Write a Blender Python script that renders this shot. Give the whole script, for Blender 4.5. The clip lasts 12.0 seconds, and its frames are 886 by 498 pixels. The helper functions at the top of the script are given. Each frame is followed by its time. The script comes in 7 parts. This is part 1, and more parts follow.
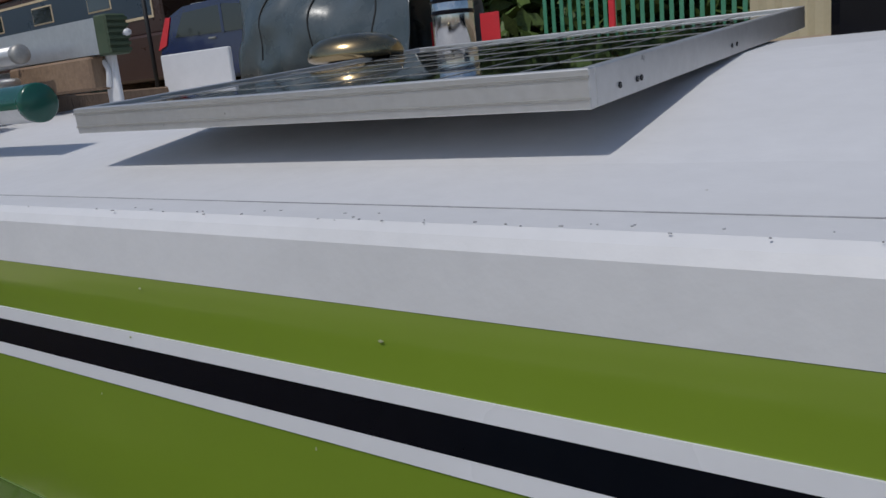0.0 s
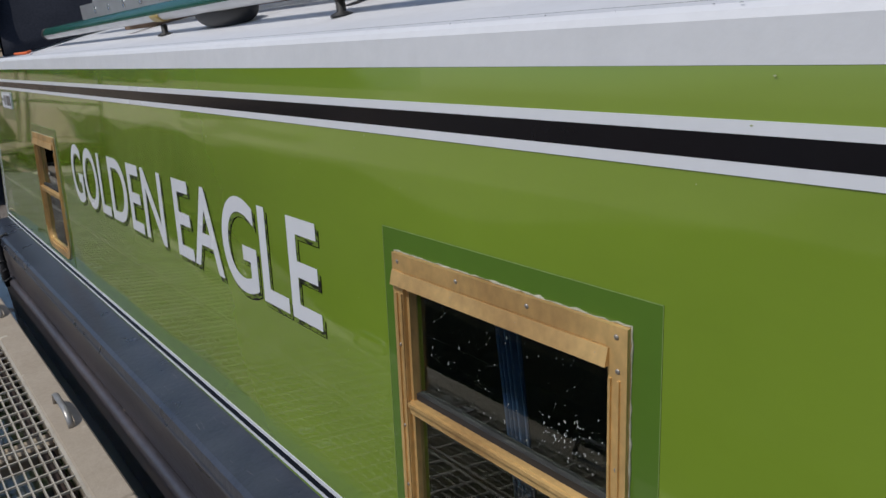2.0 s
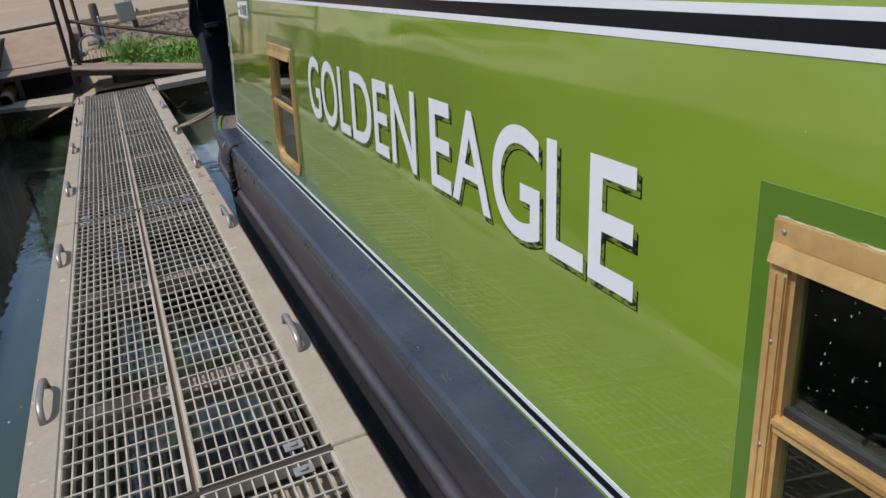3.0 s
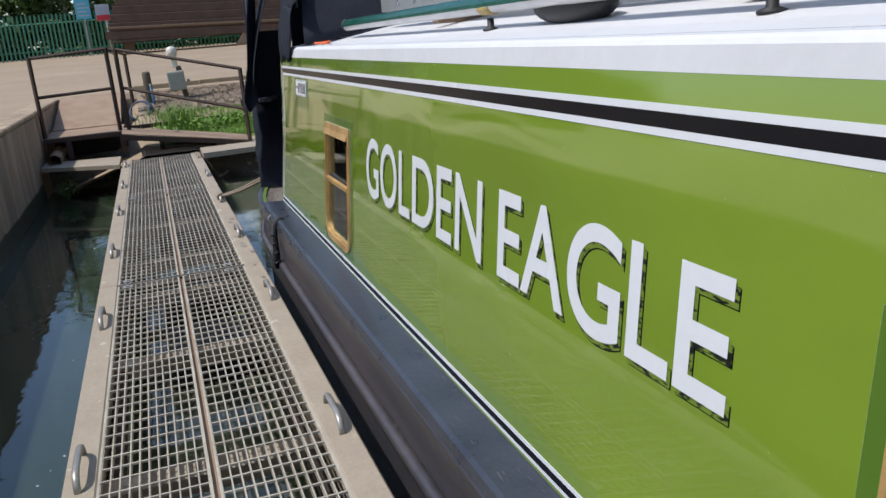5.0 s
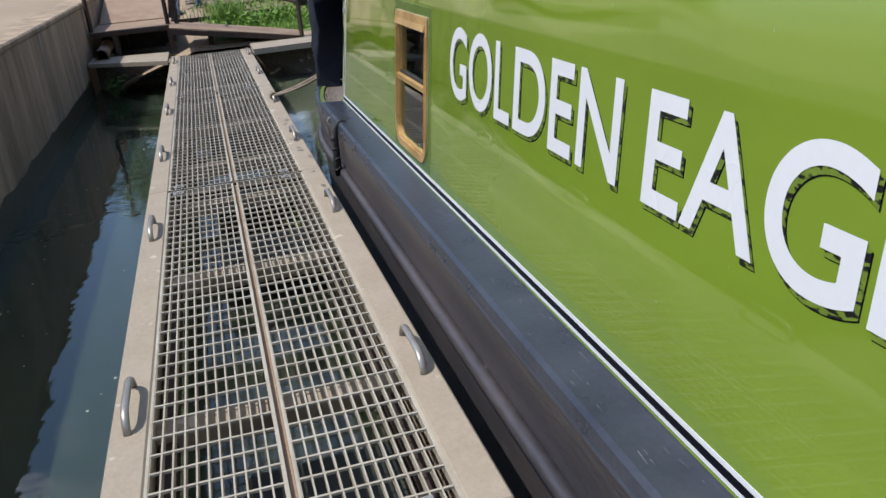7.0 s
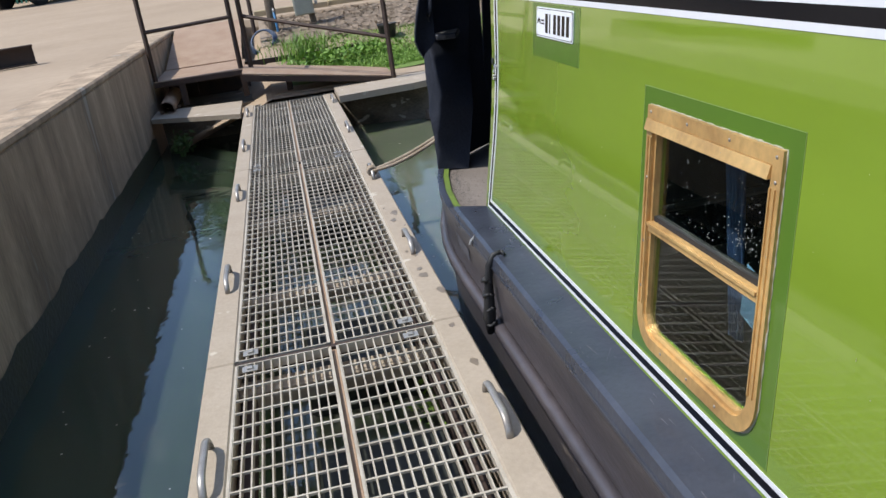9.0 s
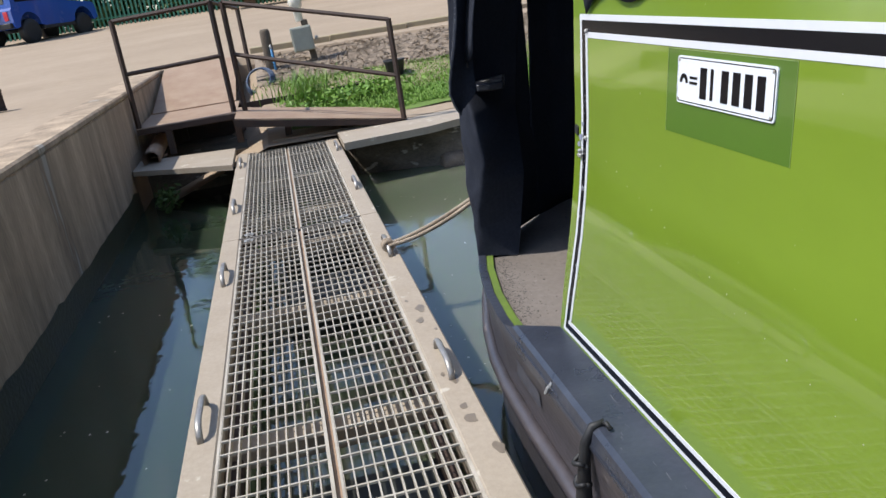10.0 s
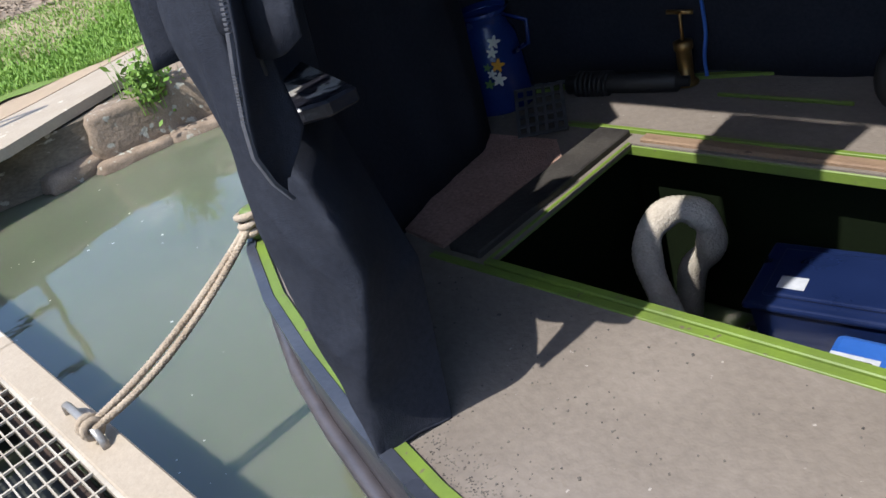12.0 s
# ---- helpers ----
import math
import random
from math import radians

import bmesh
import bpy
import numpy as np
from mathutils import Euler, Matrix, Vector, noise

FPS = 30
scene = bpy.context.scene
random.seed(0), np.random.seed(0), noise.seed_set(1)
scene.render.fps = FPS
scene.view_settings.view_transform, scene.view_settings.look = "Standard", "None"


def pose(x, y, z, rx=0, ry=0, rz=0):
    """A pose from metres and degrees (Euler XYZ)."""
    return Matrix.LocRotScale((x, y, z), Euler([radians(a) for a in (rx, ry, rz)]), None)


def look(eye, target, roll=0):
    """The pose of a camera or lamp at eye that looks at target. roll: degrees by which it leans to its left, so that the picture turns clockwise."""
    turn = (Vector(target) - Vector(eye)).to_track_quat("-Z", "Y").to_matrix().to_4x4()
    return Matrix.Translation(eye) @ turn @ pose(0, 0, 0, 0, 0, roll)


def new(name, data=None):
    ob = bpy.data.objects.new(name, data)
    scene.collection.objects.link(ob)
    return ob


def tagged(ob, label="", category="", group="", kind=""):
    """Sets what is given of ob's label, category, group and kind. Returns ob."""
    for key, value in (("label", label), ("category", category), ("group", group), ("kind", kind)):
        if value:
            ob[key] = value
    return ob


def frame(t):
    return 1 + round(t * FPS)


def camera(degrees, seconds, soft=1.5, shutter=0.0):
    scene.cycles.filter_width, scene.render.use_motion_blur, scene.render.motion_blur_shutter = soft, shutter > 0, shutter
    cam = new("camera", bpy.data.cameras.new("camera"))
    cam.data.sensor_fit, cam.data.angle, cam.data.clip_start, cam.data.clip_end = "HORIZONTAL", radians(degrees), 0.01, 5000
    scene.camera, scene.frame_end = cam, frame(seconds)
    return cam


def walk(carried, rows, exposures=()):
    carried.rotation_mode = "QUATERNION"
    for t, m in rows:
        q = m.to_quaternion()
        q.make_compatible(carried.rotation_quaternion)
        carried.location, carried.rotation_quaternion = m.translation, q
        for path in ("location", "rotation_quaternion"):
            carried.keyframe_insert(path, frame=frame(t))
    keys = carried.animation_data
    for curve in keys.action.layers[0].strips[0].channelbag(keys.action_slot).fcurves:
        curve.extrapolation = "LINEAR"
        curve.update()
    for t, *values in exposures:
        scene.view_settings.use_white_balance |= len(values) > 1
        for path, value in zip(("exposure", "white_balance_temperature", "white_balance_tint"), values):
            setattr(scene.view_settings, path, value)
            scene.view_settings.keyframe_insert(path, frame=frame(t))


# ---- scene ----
cam = camera(57.8, 12.0)
PATH = [
    (0, (6.406, -0.315, 1.48), (5.217, 1.235, 1.046), -5.7),
    (0.5, (6.401, -0.364, 1.482), (5.096, 1.084, 1.035), -5.7),
    (1, (6.373, -0.456, 1.467), (5.018, 0.941, 1.006), -6.2),
    (1.5, (6.3, -0.572, 1.44), (4.879, 0.733, 0.912), -6.5),
    (2, (6.184, -0.634, 1.422), (4.606, 0.438, 0.82), -7.3),
    (2.3, (6.064, -0.62, 1.44), (4.384, 0.244, 0.786), -8.4),
    (2.5, (5.955, -0.605, 1.438), (4.229, 0.151, 0.769), -8.4),
    (3, (5.764, -0.679, 1.394), (4.01, -0.046, 0.671), -7.9),
    (3.5, (5.682, -0.744, 1.413), (3.923, -0.101, 0.712), -7.3),
    (3.7, (5.682, -0.751, 1.426), (3.908, -0.094, 0.778), -6.7),
    (5.3, (5.692, -0.768, 1.425), (3.864, -0.162, 0.886), -4.4),
    (5.5, (5.68, -0.771, 1.417), (3.854, -0.176, 0.859), -4.1),
    (6, (5.628, -0.795, 1.392), (3.829, -0.214, 0.741), -4.2),
    (6.5, (5.495, -0.809, 1.349), (3.724, -0.238, 0.616), -4.4),
    (7, (5.203, -0.782, 1.342), (3.409, -0.312, 0.592), -5.0),
    (7.2, (5.056, -0.796, 1.361), (3.252, -0.364, 0.615), -5.2),
    (8.8, (3.491, -0.776, 1.411), (1.647, -0.468, 0.701), -7.4),
    (9, (3.272, -0.757, 1.409), (1.422, -0.457, 0.709), -7.9),
    (9.5, (2.731, -0.731, 1.41), (0.873, -0.441, 0.73), -8.3),
    (10, (2.182, -0.701, 1.4), (0.311, -0.392, 0.767), -8.6),
    (10.5, (1.672, -0.686, 1.339), (-0.152, -0.365, 0.583), -8.7),
    (11, (1.139, -0.685, 1.313), (-0.562, -0.16, 0.402), -8.8),
    (11.5, (0.62, -0.642, 1.32), (-0.97, 0.112, 0.37), -11.6),
    (12, (0.147, -0.571, 1.37), (-1.232, 0.481, 0.374), -17.2),
]
EXPOSURES = [(0.0, -0.75), (0.5, -0.76), (1.0, -0.74), (1.5, -0.66), (2.0, -0.44), (2.5, -0.24), (3.0, 0.02), (3.5, 0.10), (5.5, 0.15), (7.0, 0.27), (9.0, 0.50), (10.5, 0.64), (11.0, 0.74), (11.5, 0.70), (12.0, 1.06)]
walk(cam, [(t, look(eye, target, roll)) for t, eye, target, roll in PATH], EXPOSURES)

# ---- light: clear midday sky with a high sun from the jetty side ----
SUN_DIR = Vector((0.02, 0.52, -0.85)).normalized()      # the way the sunlight travels
world = bpy.data.worlds.new("sky")
scene.world = world
world.use_nodes = True
wn, wl = world.node_tree.nodes, world.node_tree.links
wn.clear()
w_out, w_bg, w_sky = wn.new("ShaderNodeOutputWorld"), wn.new("ShaderNodeBackground"), wn.new("ShaderNodeTexSky")
w_sky.sky_type, w_sky.sun_disc = "NISHITA", False
w_sky.sun_elevation = math.asin(-SUN_DIR.z)
w_sky.sun_rotation = math.atan2(-SUN_DIR.x, -SUN_DIR.y)
w_sky.ozone_density = 3.5
w_bg.inputs["Strength"].default_value = 0.14
# broken white cloud
w_co, w_map, w_noi, w_ramp, w_mix = (wn.new("ShaderNodeTexCoord"), wn.new("ShaderNodeMapping"), wn.new("ShaderNodeTexNoise"),
                                     wn.new("ShaderNodeValToRGB"), wn.new("ShaderNodeMix"))
w_map.inputs["Scale"].default_value = (1.6, 1.6, 3.2)
w_noi.inputs["Scale"].default_value, w_noi.inputs["Detail"].default_value = 1.7, 7.0
w_ramp.color_ramp.elements[0].position, w_ramp.color_ramp.elements[1].position = 0.60, 0.73
w_mix.data_type = "RGBA"
w_mix.inputs["B"].default_value = (9.0, 9.2, 9.7, 1)
wl.new(w_co.outputs["Generated"], w_map.inputs["Vector"])
wl.new(w_map.outputs["Vector"], w_noi.inputs["Vector"])
wl.new(w_noi.outputs["Fac"], w_ramp.inputs["Fac"])
wl.new(w_ramp.outputs["Color"], w_mix.inputs["Factor"])
wl.new(w_sky.outputs["Color"], w_mix.inputs["A"])
wl.new(w_mix.outputs["Result"], w_bg.inputs["Color"])
wl.new(w_bg.outputs["Background"], w_out.inputs["Surface"])
sun = new("sun", bpy.data.lights.new("sun", "SUN"))
sun.data.energy, sun.data.angle, sun.data.color = 3.35, radians(0.53), (1.0, 0.965, 0.915)
sun.matrix_world = look((0, -20, 30), Vector((0, -20, 30)) + SUN_DIR)

# ---- tools for meshes ----
def link_mesh(name, bm, material, smooth=False):
    me = bpy.data.meshes.new(name)
    bmesh.ops.recalc_face_normals(bm, faces=bm.faces)
    bm.to_mesh(me)
    bm.free()
    if smooth:
        for p in me.polygons:
            p.use_smooth = True
    if material:
        me.materials.append(material)
    return me


def part(name, bm, material, parent=None, label="", smooth=False, at=None):
    ob = new(name, link_mesh(name, bm, material, smooth))
    if parent:
        ob.parent = parent
    if at is not None:
        ob.matrix_basis = at
    return tagged(ob, label)


def thing(name, label, category, group="", kind="", at=None):
    ob = new(name)
    ob.empty_display_size = 0.1
    if at is not None:
        ob.matrix_basis = at
    return tagged(ob, label, category, group, kind)


def solid(name, bm, material, label="", category="", kind="", smooth=False, at=None, group=""):
    return tagged(part(name, bm, material, None, "", smooth, at), label, category, group, kind)


def box(lo, hi, bevel=0.0, bm=None, m=None, seg=1):
    own = bm is None
    bm = bm or bmesh.new()
    lo, hi = Vector(lo), Vector(hi)
    mat = Matrix.Translation((lo + hi) / 2) @ Matrix.Diagonal((*(hi - lo), 1))
    made = bmesh.ops.create_cube(bm, size=1, matrix=mat)["verts"]
    if bevel:
        edges = list({e for v in made for e in v.link_edges})
        res = bmesh.ops.bevel(bm, geom=edges, offset=bevel, segments=seg, affect="EDGES", profile=0.5)
        made = list({v for f in res["faces"] for v in f.verts} | {v for v in made if v.is_valid})
    if m is not None:
        bmesh.ops.transform(bm, matrix=m, verts=made)
    return bm


def prism(points, depth, m=None, bm=None):
    """A flat outline in x, y, made solid from z=0 to depth, then placed by m."""
    bm = bm or bmesh.new()
    n = len(points)
    lo = [bm.verts.new((x, y, 0)) for x, y in points]
    hi = [bm.verts.new((x, y, depth)) for x, y in points]
    bm.faces.new(lo[::-1])
    bm.faces.new(hi)
    for i in range(n):
        bm.faces.new((lo[i], lo[(i + 1) % n], hi[(i + 1) % n], hi[i]))
    if m is not None:
        bmesh.ops.transform(bm, matrix=m, verts=lo + hi)
    return bm


def tube(points, radius, sides=8, bm=None, closed=False, caps=True):
    """A round bar along points; radius a number or one for each point."""
    bm = bm or bmesh.new()
    pts = [Vector(p) for p in points]
    rad = [radius] * len(pts) if isinstance(radius, (int, float)) else radius
    rings, up = [], None
    for i, p in enumerate(pts):
        a = pts[i - 1] if i or closed else p
        b = pts[(i + 1) % len(pts)] if i < len(pts) - 1 or closed else p
        d = (b - a).normalized()
        if up is None:
            up = Vector((0, 0, 1)) if abs(d.z) < 0.9 else Vector((1, 0, 0))
        u = (up - d * up.dot(d)).normalized()
        up = u
        v = d.cross(u)
        rings.append([bm.verts.new(p + rad[i] * (math.cos(k * math.tau / sides) * u + math.sin(k * math.tau / sides) * v)) for k in range(sides)])
    n = len(rings)
    for i in range(n if closed else n - 1):
        r, s = rings[i], rings[(i + 1) % n]
        for k in range(sides):
            bm.faces.new((r[k], r[(k + 1) % sides], s[(k + 1) % sides], s[k]))
    if caps and not closed:
        bm.faces.new(rings[0][::-1])
        bm.faces.new(rings[-1])
    return bm


def lathe(profile, sides=24, m=None, bm=None):
    """Turned round z from (radius, height) pairs."""
    bm = bm or bmesh.new()
    rings = [[bm.verts.new((r * math.cos(k * math.tau / sides), r * math.sin(k * math.tau / sides), z)) for k in range(sides)] for r, z in profile]
    for a, b in zip(rings, rings[1:]):
        for k in range(sides):
            bm.faces.new((a[k], a[(k + 1) % sides], b[(k + 1) % sides], b[k]))
    bm.faces.new(rings[0][::-1])
    bm.faces.new(rings[-1])
    if m is not None:
        bmesh.ops.transform(bm, matrix=m, verts=[v for r in rings for v in r])
    return bm


def sheet(fn, us, vs, thick=0.0, bm=None):
    """A surface fn(u, v) -> point; thick gives it a second skin along its normals."""
    bm = bm or bmesh.new()
    grid = [[bm.verts.new(fn(u, v)) for v in vs] for u in us]
    faces = []
    for i in range(len(us) - 1):
        for j in range(len(vs) - 1):
            faces.append(bm.faces.new((grid[i][j], grid[i + 1][j], grid[i + 1][j + 1], grid[i][j + 1])))
    if thick:
        bm.normal_update()
        nu, nv = len(us), len(vs)
        back = [[bm.verts.new(v.co - v.normal * thick) for v in row] for row in grid]
        for i in range(nu - 1):
            for j in range(nv - 1):
                bm.faces.new((back[i][j], back[i][j + 1], back[i + 1][j + 1], back[i + 1][j]))
            for j in (0, nv - 1):
                bm.faces.new((grid[i][j], grid[i + 1][j], back[i + 1][j], back[i][j]))
        for j in range(nv - 1):
            for i in (0, nu - 1):
                bm.faces.new((grid[i][j], grid[i][j + 1], back[i][j + 1], back[i][j]))
        bmesh.ops.recalc_face_normals(bm, faces=bm.faces)
    return bm


def span(a, b, n):
    return [a + (b - a) * i / (n - 1) for i in range(n)]


# ---- materials ----
def material(name, color, rough=0.5, metal=0.0, second=None, scale=8.0, amount=0.5, fine=0.06, bump=0.0, bump_scale=60.0, coat=0.0, stretch=(1, 1, 1), spec=0.5, rough_var=0.1, spots=None, spot_scale=40.0, spot_cut=0.7, random_tone=0.0, bump_depth=0.01, bump_detail=4.0):
    """A painted, worn or natural surface: two tones mixed by broad noise, fine grain on top, optional spots of a third tone."""
    m = bpy.data.materials.new(name)
    m.use_nodes = True
    n, l = m.node_tree.nodes, m.node_tree.links
    b = n["Principled BSDF"]
    mp = n.new("ShaderNodeMapping")
    geo = n.new("ShaderNodeNewGeometry")
    l.new(geo.outputs["Position"], mp.inputs["Vector"])
    mp.inputs["Scale"].default_value = stretch
    big, small = n.new("ShaderNodeTexNoise"), n.new("ShaderNodeTexNoise")
    for tex, s, d in ((big, scale, 5.0), (small, scale * 14, 3.0)):
        tex.inputs["Scale"].default_value, tex.inputs["Detail"].default_value = s, d
        l.new(mp.outputs["Vector"], tex.inputs["Vector"])
    second = second or tuple(c * 0.75 for c in color)
    ramp = n.new("ShaderNodeValToRGB")
    ramp.color_ramp.elements[0].position, ramp.color_ramp.elements[1].position = 0.5 - 0.25 * amount - 0.05, 0.75
    ramp.color_ramp.elements[0].color, ramp.color_ramp.elements[1].color = (*color, 1), (*second, 1)
    l.new(big.outputs["Fac"], ramp.inputs["Fac"])
    hsv = n.new("ShaderNodeHueSaturation")
    val = n.new("ShaderNodeMapRange")
    val.inputs["To Min"].default_value, val.inputs["To Max"].default_value = 1 - 2 * fine, 1 + 2 * fine
    l.new(small.outputs["Fac"], val.inputs["Value"])
    tone = val.outputs["Result"]
    if random_tone:
        info, rr, mul = n.new("ShaderNodeObjectInfo"), n.new("ShaderNodeMapRange"), n.new("ShaderNodeMath")
        rr.inputs["To Min"].default_value, rr.inputs["To Max"].default_value = 1 - random_tone, 1 + random_tone
        mul.operation = "MULTIPLY"
        l.new(info.outputs["Random"], rr.inputs["Value"])
        l.new(rr.outputs["Result"], mul.inputs[0])
        l.new(tone, mul.inputs[1])
        tone = mul.outputs["Value"]
    l.new(tone, hsv.inputs["Value"])
    l.new(ramp.outputs["Color"], hsv.inputs["Color"])
    col = hsv.outputs["Color"]
    if spots:
        sp, cut, mix = n.new("ShaderNodeTexNoise"), n.new("ShaderNodeValToRGB"), n.new("ShaderNodeMix")
        sp.inputs["Scale"].default_value, sp.inputs["Detail"].default_value = spot_scale, 4.0
        l.new(mp.outputs["Vector"], sp.inputs["Vector"])
        cut.color_ramp.elements[0].position, cut.color_ramp.elements[1].position = spot_cut, spot_cut + 0.04
        l.new(sp.outputs["Fac"], cut.inputs["Fac"])
        mix.data_type = "RGBA"
        mix.inputs["B"].default_value = (*spots, 1)
        l.new(cut.outputs["Color"], mix.inputs["Factor"])
        l.new(col, mix.inputs["A"])
        col = mix.outputs["Result"]
    l.new(col, b.inputs["Base Color"])
    rv = n.new("ShaderNodeMapRange")
    rv.inputs["To Min"].default_value, rv.inputs["To Max"].default_value = max(0.02, rough - rough_var), min(1.0, rough + rough_var)
    l.new(big.outputs["Fac"], rv.inputs["Value"])
    l.new(rv.outputs["Result"], b.inputs["Roughness"])
    b.inputs["Metallic"].default_value = metal
    b.inputs["Specular IOR Level"].default_value = spec
    b.inputs["Coat Weight"].default_value = coat
    b.inputs["Coat Roughness"].default_value = 0.03
    if bump:
        bt, bn = n.new("ShaderNodeTexNoise"), n.new("ShaderNodeBump")
        bt.inputs["Scale"].default_value, bt.inputs["Detail"].default_value = bump_scale, bump_detail
        l.new(mp.outputs["Vector"], bt.inputs["Vector"])
        l.new(bt.outputs["Fac"], bn.inputs["Height"])
        bn.inputs["Strength"].default_value, bn.inputs["Distance"].default_value = min(1.0, bump), bump_depth
        l.new(bn.outputs["Normal"], b.inputs["Normal"])
    return m


GREEN = material("green_gloss_paint", (0.184, 0.276, 0.026), 0.075, second=(0.172, 0.256, 0.026), scale=1.2, fine=0.02, bump=1.0, bump_scale=2.1, bump_depth=0.028, bump_detail=0.4, stretch=(0.7, 1, 1.5), coat=1.0, rough_var=0.025, spots=(0.45, 0.45, 0.3), spot_scale=55, spot_cut=0.79)
GREEN_DARK = material("darker_green_paint", (0.085, 0.17, 0.02), 0.2, second=(0.08, 0.15, 0.02), scale=2, fine=0.02, coat=0.5)
LIME = material("worn_lime_paint", (0.135, 0.205, 0.03), 0.5, second=(0.095, 0.14, 0.03), scale=9, spots=(0.12, 0.1, 0.07), spot_scale=35, spot_cut=0.66)
WHITE = material("white_gloss_paint", (0.66, 0.665, 0.69), 0.3, second=(0.62, 0.625, 0.645), scale=3, fine=0.02, bump=0.03, bump_scale=20)
ROOF_WHITE = material("white_roof_paint", (0.65, 0.65, 0.665), 0.55, second=(0.58, 0.58, 0.59), scale=2.5, fine=0.03, bump=0.05, bump_scale=90, spots=(0.45, 0.44, 0.42), spot_scale=60, spot_cut=0.76)
BLACK = material("black_gloss_paint", (0.004, 0.005, 0.008), 0.14, second=(0.007, 0.006, 0.008), scale=3, fine=0.1, spec=0.15)
BITUMEN = material("blue_black_bitumen", (0.024, 0.028, 0.040), 0.30, second=(0.052, 0.058, 0.076), scale=5, amount=0.9, fine=0.12, bump=0.15, bump_scale=40, spots=(0.13, 0.12, 0.11), spot_scale=14, spot_cut=0.74, spec=0.6)
BRASS = material("weathered_brass", (0.77, 0.50, 0.20), 0.36, 0.4, second=(0.36, 0.20, 0.075), scale=9, amount=0.6, fine=0.14, bump=0.12, bump_scale=60, stretch=(0.5, 1, 0.35), spots=(0.62, 0.57, 0.46), spot_scale=38, spot_cut=0.71)
HULL = material("scuffed_hull_blacking", (0.040, 0.040, 0.048), 0.32, second=(0.080, 0.068, 0.070), scale=2.6, amount=1.0, fine=0.18, bump=0.2, bump_scale=35, stretch=(0.5, 1, 1.6), spots=(0.20, 0.17, 0.15), spot_scale=11, spot_cut=0.70, spec=0.6)
ALU = material("aluminium", (0.62, 0.62, 0.62), 0.42, 0.8, second=(0.52, 0.52, 0.52), scale=6, fine=0.05, spots=(0.3, 0.3, 0.3), spot_scale=50, spot_cut=0.72)
STEEL = material("galvanised_steel", (0.42, 0.41, 0.39), 0.5, 0.55, second=(0.30, 0.29, 0.27), scale=10, fine=0.1)
RAIL_TAN = material("dusty_coated_steel", (0.37, 0.31, 0.24), 0.7, second=(0.32, 0.265, 0.20), scale=4, amount=0.9, fine=0.08, bump=0.15, bump_scale=120, spots=(0.50, 0.45, 0.37), spot_scale=7, spot_cut=0.66)
GRATE = material("galvanised_grating", (0.50, 0.455, 0.38), 0.6, 0.12, second=(0.33, 0.285, 0.225), scale=5, fine=0.1)
CONCRETE = material("stained_concrete", (0.52, 0.39, 0.265), 0.85, second=(0.17, 0.127, 0.085), scale=5.0, amount=1.0, fine=0.22, bump=0.35, bump_scale=30, stretch=(1, 1, 0.14), spots=(0.34, 0.31, 0.26), spot_scale=5, spot_cut=0.66)
YARD = material("dusty_concrete_yard", (0.36, 0.275, 0.19), 0.9, second=(0.29, 0.22, 0.15), scale=0.6, amount=0.9, fine=0.07, bump=0.2, bump_scale=50)
RUST = material("rusty_checker_plate", (0.26, 0.16, 0.10), 0.75, 0.1, second=(0.36, 0.26, 0.18), scale=5, amount=1.0, fine=0.12, bump=0.3, bump_scale=60)
RUST_DARK = material("dark_rusty_steel", (0.035, 0.022, 0.017), 0.7, 0.1, second=(0.06, 0.035, 0.025), scale=9, fine=0.15, bump=0.2)
CANVAS = material("black_canvas", (0.018, 0.0205, 0.029), 0.8, second=(0.026, 0.029, 0.039), scale=6, spec=0.12, fine=0.2, bump=0.25, bump_scale=300, spots=(0.16, 0.16, 0.17), spot_scale=38, spot_cut=0.78)
DECK = material("grey_grit_deck", (0.20, 0.172, 0.148), 0.92, second=(0.14, 0.118, 0.10), scale=3.2, amount=1.0, fine=0.10, bump=0.25, bump_scale=75, spots=(0.33, 0.30, 0.27), spot_scale=38, spot_cut=0.71)
GRASS_SOIL = material("grass_soil", (0.085, 0.165, 0.022), 0.95, second=(0.13, 0.185, 0.04), scale=3, amount=1.0, fine=0.25, bump=0.6, bump_scale=60)
LEAF = material("leaf_green", (0.12, 0.25, 0.025), 0.6, second=(0.20, 0.33, 0.05), scale=5, amount=1.0, fine=0.2, random_tone=0.15)
LEAF_DARK = material("hedge_leaf", (0.045, 0.085, 0.018), 0.6, second=(0.09, 0.14, 0.03), scale=1.2, amount=1.0, fine=0.3)


